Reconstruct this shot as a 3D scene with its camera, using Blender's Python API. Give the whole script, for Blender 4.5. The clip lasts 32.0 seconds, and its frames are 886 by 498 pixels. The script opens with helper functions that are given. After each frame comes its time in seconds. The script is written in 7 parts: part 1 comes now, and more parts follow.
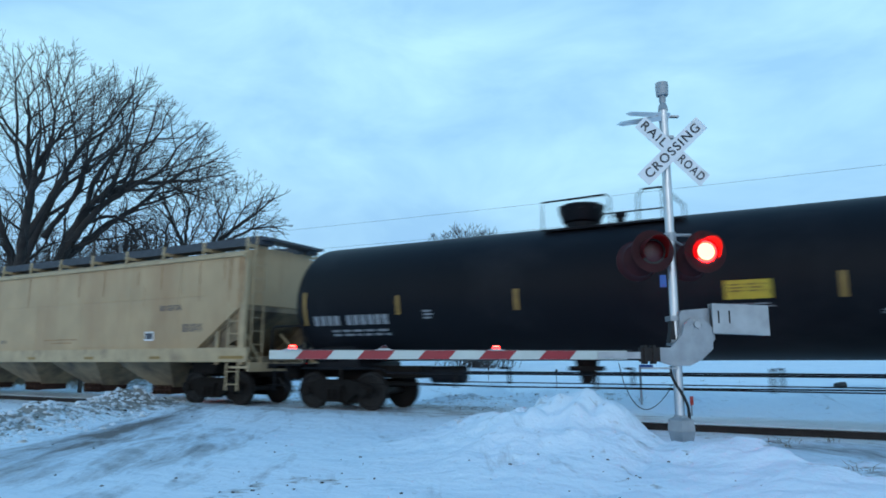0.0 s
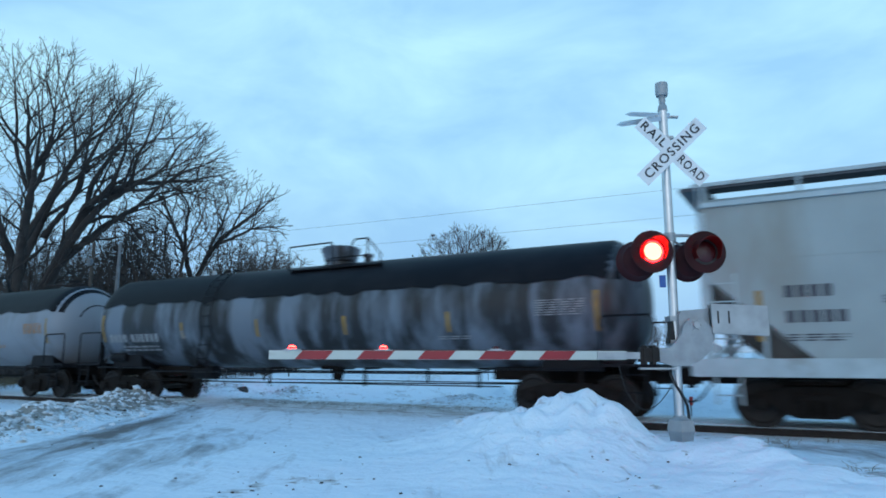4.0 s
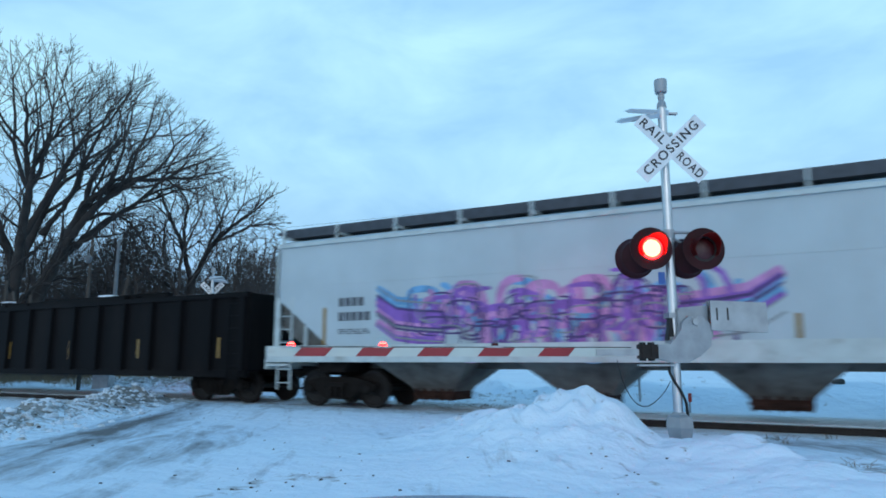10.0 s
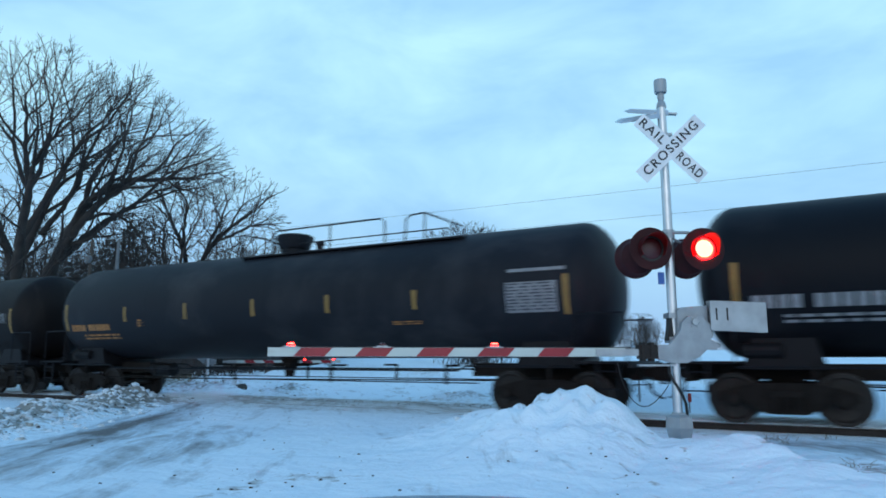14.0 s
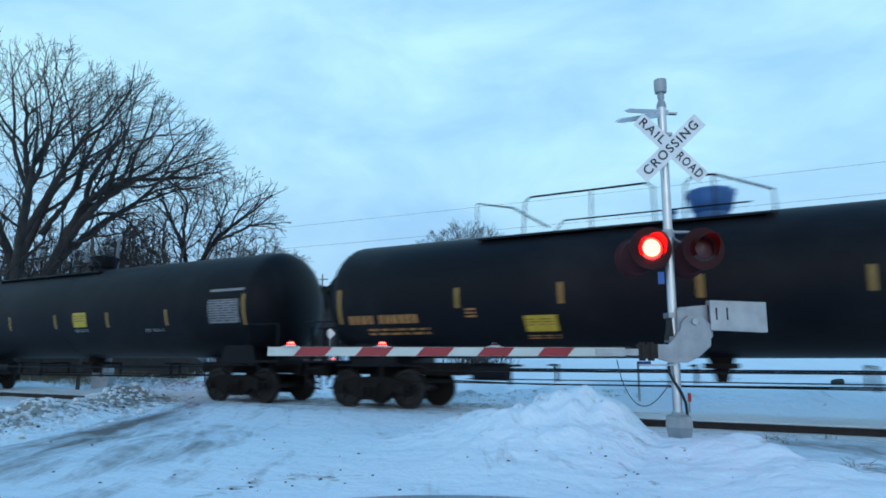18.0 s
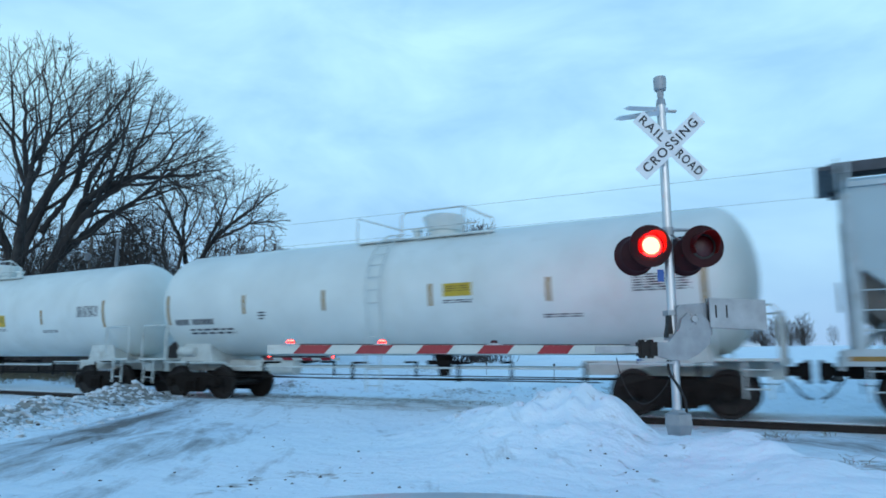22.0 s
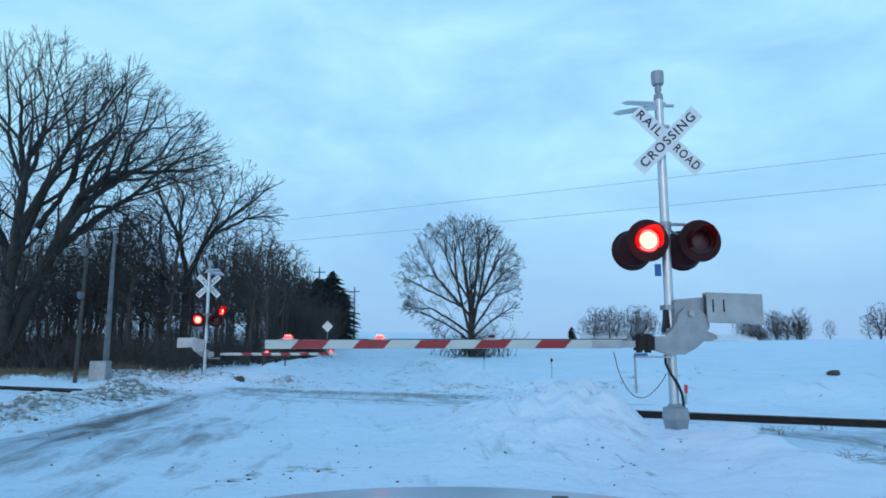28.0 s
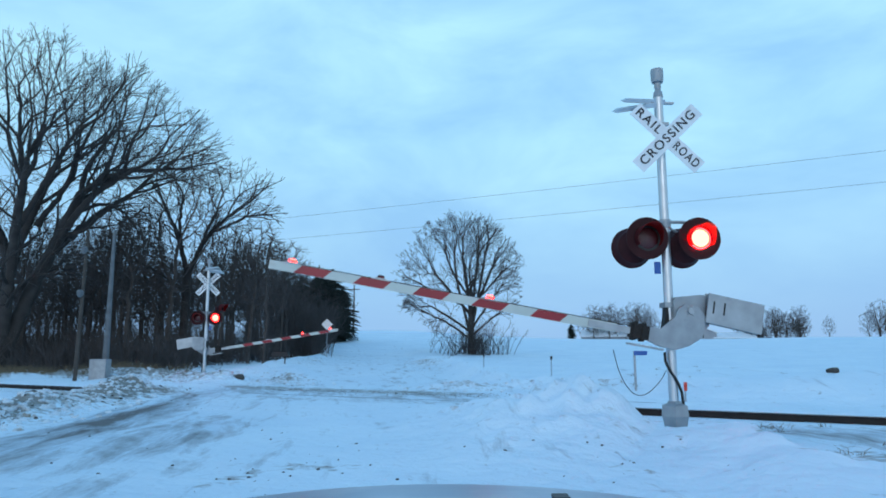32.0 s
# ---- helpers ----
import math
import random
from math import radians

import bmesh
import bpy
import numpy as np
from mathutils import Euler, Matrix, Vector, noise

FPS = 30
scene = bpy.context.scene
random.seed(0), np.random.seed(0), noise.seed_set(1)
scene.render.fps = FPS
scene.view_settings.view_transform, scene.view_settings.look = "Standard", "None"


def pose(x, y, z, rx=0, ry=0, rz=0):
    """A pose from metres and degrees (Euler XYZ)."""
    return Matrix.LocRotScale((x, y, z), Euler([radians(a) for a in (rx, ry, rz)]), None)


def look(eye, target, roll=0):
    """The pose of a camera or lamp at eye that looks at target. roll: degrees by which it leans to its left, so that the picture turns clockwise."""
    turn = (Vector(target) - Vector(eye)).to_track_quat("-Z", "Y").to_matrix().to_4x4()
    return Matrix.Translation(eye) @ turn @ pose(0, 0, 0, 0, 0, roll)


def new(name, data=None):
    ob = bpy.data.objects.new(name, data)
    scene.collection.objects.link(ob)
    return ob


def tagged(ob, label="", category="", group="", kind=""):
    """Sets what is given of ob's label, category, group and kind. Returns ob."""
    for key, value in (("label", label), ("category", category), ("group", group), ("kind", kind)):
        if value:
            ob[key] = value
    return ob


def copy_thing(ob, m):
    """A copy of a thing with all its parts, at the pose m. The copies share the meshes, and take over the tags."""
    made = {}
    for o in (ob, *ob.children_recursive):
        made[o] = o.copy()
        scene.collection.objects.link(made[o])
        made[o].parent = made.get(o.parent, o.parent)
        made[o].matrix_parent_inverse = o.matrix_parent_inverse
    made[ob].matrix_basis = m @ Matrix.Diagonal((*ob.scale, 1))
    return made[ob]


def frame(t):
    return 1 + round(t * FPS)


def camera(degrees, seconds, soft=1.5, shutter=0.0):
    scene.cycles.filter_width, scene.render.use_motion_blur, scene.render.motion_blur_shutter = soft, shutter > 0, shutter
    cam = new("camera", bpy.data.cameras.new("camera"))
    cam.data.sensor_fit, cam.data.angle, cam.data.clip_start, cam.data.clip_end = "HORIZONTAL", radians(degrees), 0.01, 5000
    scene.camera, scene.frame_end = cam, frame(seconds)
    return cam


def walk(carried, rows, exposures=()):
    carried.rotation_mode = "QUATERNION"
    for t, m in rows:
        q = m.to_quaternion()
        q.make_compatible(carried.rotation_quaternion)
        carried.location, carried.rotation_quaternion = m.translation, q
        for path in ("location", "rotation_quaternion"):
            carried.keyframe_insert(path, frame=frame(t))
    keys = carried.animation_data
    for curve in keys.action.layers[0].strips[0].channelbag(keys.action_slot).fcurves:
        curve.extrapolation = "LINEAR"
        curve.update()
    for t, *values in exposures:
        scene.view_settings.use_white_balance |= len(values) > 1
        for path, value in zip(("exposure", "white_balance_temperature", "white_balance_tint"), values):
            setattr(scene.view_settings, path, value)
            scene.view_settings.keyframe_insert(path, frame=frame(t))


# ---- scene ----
cam = camera(66.35, 32.0, soft=1.75, shutter=0.25)
EYE = (0.0, -14.0, 1.27)


def aim(a, b, c):
    return pose(*EYE, 99.09, 0, 29.0) @ pose(0, 0, 0, a, b, c)


walk(cam, [
    (0, aim(.519, .221, .03)), (1, aim(.533, .225, .055)), (2, aim(.533, .214, .06)), (3, aim(.55, .2, .06)),
    (6, aim(.445, .152, .035)), (7, aim(.40, .134, .04)), (8, aim(.41, .12, .033)), (9, aim(.36, .113, .03)),
    (10, aim(.285, .105, .012)), (11, aim(.295, .085, .008)), (12, aim(.293, .08, .008)), (13, aim(.296, .079, .015)),
    (14, aim(.292, .079, .02)), (17, aim(.29, .079, .03)), (18, aim(.258, .077, .045)), (19, aim(.25, .075, .045)),
    (20, aim(.22, .066, .015)), (21, aim(.14, .058, .014)), (22, aim(.074, .04, .006)), (23, aim(0, 0, 0)),
    (24, aim(-.145, -.062, -.016)), (25, aim(-.19, -.085, -.038)), (28, aim(-.364, -.163, -.06)),
    (29, aim(-.454, -.176, -.068)), (30, aim(-.585, -.19, -.072)), (31, aim(-.56, -.194, -.098)), (32, aim(-.544, -.198, -.105)),
], exposures=[(0, -0.03, 6330, 10), (9, -0.02, 6360, 10), (12, 0.0, 6410, 10), (24.1, 0.015, 6430, 10), (25, -0.07, 6150, 9), (32, -0.07, 6150, 9)])

# ---- sky and sun: a cold overcast dawn ----
world = bpy.data.worlds.new("overcast_sky")
scene.world = world
world.use_nodes = True
wn, wl = world.node_tree.nodes, world.node_tree.links
wn.clear()
w_out = wn.new("ShaderNodeOutputWorld")
w_bg = wn.new("ShaderNodeBackground")
w_sky = wn.new("ShaderNodeTexSky")
w_sky.sky_type = "NISHITA"
w_sky.sun_disc = False
w_sky.sun_elevation, w_sky.sun_rotation = radians(12), radians(200)
w_dim = wn.new("ShaderNodeMixRGB")
w_dim.blend_type = "MULTIPLY"
w_dim.inputs[0].default_value = 1.0
w_dim.inputs[2].default_value = (0.07, 0.07, 0.07, 1)
wl.new(w_sky.outputs[0], w_dim.inputs[1])
w_tc = wn.new("ShaderNodeTexCoord")
w_map = wn.new("ShaderNodeMapping")
w_map.inputs["Scale"].default_value = (2.0, 2.0, 4.6)
wl.new(w_tc.outputs["Generated"], w_map.inputs[0])
w_noise = wn.new("ShaderNodeTexNoise")
w_noise.inputs["Scale"].default_value = 1.9
w_noise.inputs["Detail"].default_value = 5.0
w_noise.inputs["Roughness"].default_value = 0.55
w_noise.inputs["Distortion"].default_value = 0.4
wl.new(w_map.outputs[0], w_noise.inputs[0])
w_ramp = wn.new("ShaderNodeValToRGB")
w_ramp.color_ramp.elements[0].position, w_ramp.color_ramp.elements[0].color = 0.34, (0.35, 0.67, 0.965, 1)
w_ramp.color_ramp.elements[1].position, w_ramp.color_ramp.elements[1].color = 0.69, (0.53, 0.905, 1.08, 1)
wl.new(w_noise.outputs[0], w_ramp.inputs[0])
w_sep = wn.new("ShaderNodeSeparateXYZ")
wl.new(w_tc.outputs["Generated"], w_sep.inputs[0])
w_low = wn.new("ShaderNodeValToRGB")
w_low.color_ramp.elements[0].position, w_low.color_ramp.elements[0].color = 0.0, (1, 1, 1, 1)
w_low.color_ramp.elements[1].position, w_low.color_ramp.elements[1].color = 0.30, (0, 0, 0, 1)
wl.new(w_sep.outputs[2], w_low.inputs[0])
w_mix = wn.new("ShaderNodeMixRGB")
w_mix.inputs[2].default_value = (0.305, 0.525, 0.835, 1)
wl.new(w_low.outputs[0], w_mix.inputs[0])
wl.new(w_ramp.outputs[0], w_mix.inputs[1])
# the cloud thins behind the car, where a pale low light comes through, and is thickest overhead
w_dot = wn.new("ShaderNodeVectorMath")
w_dot.operation = "DOT_PRODUCT"
w_dot.inputs[1].default_value = (0.485, -0.875, -0.45)
wl.new(w_tc.outputs["Generated"], w_dot.inputs[0])
w_back = wn.new("ShaderNodeMapRange")
w_back.interpolation_type = "SMOOTHSTEP"
w_back.inputs[1].default_value, w_back.inputs[2].default_value = -0.15, 0.85
wl.new(w_dot.outputs["Value"], w_back.inputs[0])
w_pale = wn.new("ShaderNodeMixRGB")
w_pale.inputs[2].default_value = (0.70, 0.86, 0.98, 1)
wl.new(w_back.outputs[0], w_pale.inputs[0])
wl.new(w_mix.outputs[0], w_pale.inputs[1])
w_top = wn.new("ShaderNodeMapRange")
w_top.interpolation_type = "SMOOTHSTEP"
w_top.inputs[1].default_value, w_top.inputs[2].default_value = 0.42, 0.9
wl.new(w_sep.outputs[2], w_top.inputs[0])
w_thick = wn.new("ShaderNodeMixRGB")
w_thick.blend_type = "MULTIPLY"
w_thick.inputs[0].default_value = 1.0
wl.new(w_pale.outputs[0], w_thick.inputs[1])
w_blue = wn.new("ShaderNodeMixRGB")
w_blue.inputs[1].default_value, w_blue.inputs[2].default_value = (1, 1, 1, 1), (0.37, 0.56, 0.79, 1)
wl.new(w_top.outputs[0], w_blue.inputs[0])
wl.new(w_blue.outputs[0], w_thick.inputs[2])
w_add = wn.new("ShaderNodeMixRGB")
w_add.blend_type = "ADD"
w_add.inputs[0].default_value = 0.12
wl.new(w_thick.outputs[0], w_add.inputs[1])
wl.new(w_dim.outputs[0], w_add.inputs[2])
wl.new(w_add.outputs[0], w_bg.inputs[0])
w_bg.inputs[1].default_value = 1.0
wl.new(w_bg.outputs[0], w_out.inputs[0])

sun = new("sun", bpy.data.lights.new("sun", "SUN"))
sun.data.energy, sun.data.angle, sun.data.color = 0.35, radians(25), (0.92, 0.95, 1.0)
sun.matrix_world = look((18, -40, 11), (0, 0, 0))

# ---- measures of the place ----
RAIL_TOP = 0.14
TRACK_Y = 0.7535


def run(t):
    """How far the train has rolled t seconds after the film's start."""
    return 17.164 * t + 0.01751 * t * t


ROAD_DIR = Vector((-0.55, 0.835, 0)).normalized()
ROAD_SIDE = Vector((ROAD_DIR.y, -ROAD_DIR.x, 0))
ROAD_MID, ROAD_HALF = -1.3, 4.4


# ---- materials ----
def material(name, base, rough=0.6, metal=0.0, vary=0.12, scale=3.0, bump=0.0, bump_scale=40.0, spread=None, dirt=None, dirt_at=(0.55, 0.75), dirt_scale=(1, 1, 1), random_tint=0.0, emit=0.0, coord="Object"):
    m = bpy.data.materials.new(name)
    m.use_nodes = True
    n, l = m.node_tree.nodes, m.node_tree.links
    b = n["Principled BSDF"]
    b.inputs["Roughness"].default_value = rough
    b.inputs["Metallic"].default_value = metal
    tc = n.new("ShaderNodeTexCoord")
    noise_a = n.new("ShaderNodeTexNoise")
    noise_a.inputs["Scale"].default_value = scale
    noise_a.inputs["Detail"].default_value = 6
    l.new(tc.outputs[coord], noise_a.inputs[0])
    ramp = n.new("ShaderNodeValToRGB")
    lo = tuple(c * (1 - vary) for c in base)
    hi = spread or tuple(min(1, c * (1 + vary)) for c in base)
    ramp.color_ramp.elements[0].position, ramp.color_ramp.elements[0].color = 0.3, (*lo, 1)
    ramp.color_ramp.elements[1].position, ramp.color_ramp.elements[1].color = 0.7, (*hi, 1)
    l.new(noise_a.outputs[0], ramp.inputs[0])
    colour = ramp.outputs[0]
    if dirt:
        mp = n.new("ShaderNodeMapping")
        mp.inputs["Scale"].default_value = dirt_scale
        l.new(tc.outputs[coord], mp.inputs[0])
        nd = n.new("ShaderNodeTexNoise")
        nd.inputs["Scale"].default_value = 1.0
        nd.inputs["Detail"].default_value = 8
        nd.inputs["Roughness"].default_value = 0.6
        l.new(mp.outputs[0], nd.inputs[0])
        rd = n.new("ShaderNodeValToRGB")
        rd.color_ramp.elements[0].position, rd.color_ramp.elements[0].color = dirt_at[0], (0, 0, 0, 1)
        rd.color_ramp.elements[1].position, rd.color_ramp.elements[1].color = dirt_at[1], (1, 1, 1, 1)
        l.new(nd.outputs[0], rd.inputs[0])
        mx = n.new("ShaderNodeMixRGB")
        mx.inputs[2].default_value = (*dirt, 1)
        l.new(rd.outputs[0], mx.inputs[0])
        l.new(colour, mx.inputs[1])
        colour = mx.outputs[0]
    if random_tint:
        oi = n.new("ShaderNodeObjectInfo")
        mr = n.new("ShaderNodeMapRange")
        mr.inputs[3].default_value, mr.inputs[4].default_value = 1 - random_tint, 1 + random_tint
        l.new(oi.outputs["Random"], mr.inputs[0])
        hs = n.new("ShaderNodeHueSaturation")
        l.new(mr.outputs[0], hs.inputs["Value"])
        l.new(colour, hs.inputs["Color"])
        colour = hs.outputs[0]
    l.new(colour, b.inputs["Base Color"])
    if bump:
        nb = n.new("ShaderNodeTexNoise")
        nb.inputs["Scale"].default_value = bump_scale
        nb.inputs["Detail"].default_value = 4
        l.new(tc.outputs[coord], nb.inputs[0])
        bp = n.new("ShaderNodeBump")
        bp.inputs["Strength"].default_value = bump
        bp.inputs["Distance"].default_value = 0.02
        l.new(nb.outputs[0], bp.inputs["Height"])
        l.new(bp.outputs[0], b.inputs["Normal"])
    if emit:
        b.inputs["Emission Color"].default_value = (*base, 1)
        b.inputs["Emission Strength"].default_value = emit
    return m


def paint(name, base, dirt, rough=0.5, amount=(0.5, 0.72), streak=(0.5, 1.2, 0.22), vary=0.07):
    """Weathered railcar paint: cloudy fading, rain streaks and grime."""
    return material(name, base, rough, 0.0, vary, 0.9, 0.05, 14.0, dirt=dirt, dirt_at=amount, dirt_scale=streak)


M_SNOW_CHUNK = material("snow_lumps", (0.64, 0.71, 0.77), 0.75, 0, 0.08, 6.0, 0.5, 18.0, dirt=(0.25, 0.215, 0.16), dirt_at=(0.52, 0.72), dirt_scale=(2.2, 2.2, 2.2))
M_RAIL_SIDE = material("rusty_rail", (0.022, 0.017, 0.015), 0.8, 0.2, 0.3, 5.0, 0.3, 30.0)
M_RAIL_HEAD = material("polished_railhead", (0.45, 0.45, 0.46), 0.25, 1.0, 0.1, 5.0)
M_TIE = material("creosoted_tie", (0.045, 0.035, 0.03), 0.9, 0, 0.3, 4.0, 0.4, 25.0, random_tint=0.3)
M_GALV = material("galvanised_steel", (0.36, 0.385, 0.41), 0.42, 0.75, 0.14, 5.0, 0.08, 30.0)
M_ALU = material("brushed_aluminium", (0.54, 0.57, 0.60), 0.34, 0.85, 0.1, 4.0, 0.05, 50.0)
M_CASTING = material("grey_painted_casting", (0.31, 0.335, 0.36), 0.5, 0.35, 0.14, 5.0, 0.1, 20.0, dirt=(0.16, 0.15, 0.14), dirt_at=(0.6, 0.8), dirt_scale=(4, 4, 2))
M_BLACK = material("matt_black_paint", (0.008, 0.007, 0.008), 0.5, 0, 0.2, 6.0)
M_RUBBER = material("black_rubber", (0.015, 0.015, 0.016), 0.7, 0, 0.2, 6.0)
M_SIGN = material("white_sign_sheeting", (0.74, 0.76, 0.78), 0.35, 0, 0.06, 4.0, dirt=(0.5, 0.5, 0.48), dirt_at=(0.6, 0.85), dirt_scale=(3, 3, 3))
M_INK = material("black_sign_letters", (0.02, 0.02, 0.025), 0.5, 0, 0.1, 4.0)
M_ARM_WHITE = material("white_gate_sheeting", (0.50, 0.54, 0.51), 0.4, 0, 0.06, 3.0, dirt=(0.42, 0.40, 0.36), dirt_at=(0.62, 0.85), dirt_scale=(2, 6, 6))
M_ARM_RED = material("red_gate_sheeting", (0.28, 0.010, 0.02), 0.4, 0, 0.12, 4.0)
M_LENS_OFF = material("unlit_red_lens", (0.055, 0.006, 0.008), 0.15, 0, 0.2, 30.0, 0.3, 120.0)
M_BLUE_TAG = material("blue_tag", (0.03, 0.10, 0.34), 0.5, 0, 0.1, 4.0)
M_YELLOW = material("yellow_decal", (0.43, 0.31, 0.02), 0.5, 0, 0.15, 6.0)
M_OLIVE = material("dark_olive_print", (0.19, 0.13, 0.012), 0.5, 0, 0.15, 6.0)
M_REFLECT = material("amber_reflector_stripe", (0.26, 0.15, 0.03), 0.4, 0, 0.2, 4.0)
M_ORANGE = material("orange_placard", (0.75, 0.22, 0.03), 0.5, 0, 0.1, 6.0)
M_WHITE_MARK = material("white_stencil", (0.22, 0.235, 0.25), 0.6, 0, 0.2, 8.0)
M_ORANGE_MARK = material("faded_orange_stencil", (0.34, 0.15, 0.04), 0.6, 0, 0.2, 8.0)
M_DARK_MARK = material("dark_stencil", (0.05, 0.055, 0.07), 0.6, 0, 0.2, 8.0)
M_TRUCK = material("grimy_truck_castings", (0.013, 0.011, 0.010), 0.8, 0.1, 0.35, 4.0, 0.3, 20.0, dirt=(0.05, 0.043, 0.038), dirt_at=(0.62, 0.8), dirt_scale=(3, 3, 3))
M_WHEEL = material("dark_wheel_steel", (0.018, 0.015, 0.014), 0.6, 0.4, 0.3, 5.0, 0.1, 20.0)
M_BARK = material("grey_bark", (0.038, 0.033, 0.031), 0.95, 0, 0.35, 1.5, 0.6, 9.0)
M_BARK_DARK = material("dark_bark", (0.068, 0.057, 0.052), 0.95, 0, 0.35, 1.5, 0.5, 9.0)
M_TWIG = material("thin_twigs", (0.040, 0.036, 0.036), 0.95, 0, 0.25, 1.0)
M_TWIG_DARK = material("woodland_twigs", (0.070, 0.059, 0.056), 0.95, 0, 0.3, 0.6)
M_NEEDLE = material("dark_spruce_needles", (0.012, 0.020, 0.015), 0.9, 0, 0.35, 2.0)
M_GRASS = material("dry_winter_grass", (0.17, 0.13, 0.08), 0.9, 0, 0.3, 8.0)
M_POLE = material("weathered_pole_wood", (0.065, 0.055, 0.048), 0.9, 0, 0.25, 3.0, 0.3, 20.0)
M_CABLE = material("dark_cable", (0.06, 0.07, 0.085), 0.7, 0, 0.1, 3.0)
M_MAST = material("weathered_dark_galvanising", (0.13, 0.145, 0.16), 0.6, 0.3, 0.2, 3.0)
M_BARN = material("grey_farm_siding", (0.30, 0.31, 0.33), 0.8, 0, 0.12, 0.5)
M_BARN_ROOF = material("snowy_roof", (0.74, 0.78, 0.82), 0.8, 0, 0.08, 0.5)
M_WINDOW = material("dark_window_glass", (0.02, 0.025, 0.03), 0.1, 0, 0.1, 1.0)
M_HOOD = material("silver_car_paint", (0.34, 0.39, 0.46), 0.3, 0.35, 0.06, 2.0, dirt=(0.55, 0.57, 0.60), dirt_at=(0.5, 0.7), dirt_scale=(3, 3, 3))
M_RED_CAP = material("red_marker_cap", (0.60, 0.05, 0.03), 0.5, 0, 0.1, 4.0)
M_STONE = material("dark_frozen_clod", (0.06, 0.055, 0.05), 0.9, 0, 0.3, 6.0, 0.5, 20.0)


def glow(name, colour, strength):
    m = bpy.data.materials.new(name)
    m.use_nodes = True
    n, l = m.node_tree.nodes, m.node_tree.links
    b = n["Principled BSDF"]
    b.inputs["Base Color"].default_value = (0.02, 0.0, 0.0, 1)
    b.inputs["Specular IOR Level"].default_value = 0.0
    b.inputs["Emission Color"].default_value = (*colour, 1)
    b.inputs["Emission Strength"].default_value = strength
    return m


M_LIT = glow("lit_red_lens", (1.0, 0.0002, 0.00015), 430.0)
M_LIT_MID = glow("lit_lens_zone", (1.0, 0.010, 0.003), 20.0)
M_LIT_CORE = glow("white_hot_bulb", (1.0, 0.155, 0.10), 8.5)
M_LIT_SMALL = glow("lit_small_red_lamp", (1.0, 0.0009, 0.0007), 90.0)
M_LIT_TOP = glow("lit_lamp_crown", (1.0, 0.09, 0.07), 11.0)
# red put into the black so the lamp's glow shows on the heads
M_HEAD = material("sooty_signal_black", (0.034, 0.006, 0.008), 0.6, 0, 0.2, 6.0)
M_HEAD.node_tree.nodes["Principled BSDF"].inputs["Specular IOR Level"].default_value = 0.2


def hood_material():
    """A dark hood with translucency added, so the lamp's red glow spreads over the head."""
    m = material("thin_dark_hood", (0.022, 0.006, 0.008), 0.6, 0, 0.2, 6.0)
    n, l = m.node_tree.nodes, m.node_tree.links
    thin, both = n.new("ShaderNodeBsdfTranslucent"), n.new("ShaderNodeMixShader")
    thin.inputs["Color"].default_value = (0.55, 0.02, 0.015, 1)
    both.inputs[0].default_value = 0.5
    l.new(n["Principled BSDF"].outputs[0], both.inputs[1])
    l.new(thin.outputs[0], both.inputs[2])
    l.new(both.outputs[0], n["Material Output"].inputs["Surface"])
    return m


M_HOOD_TRANSLUCENT = hood_material()


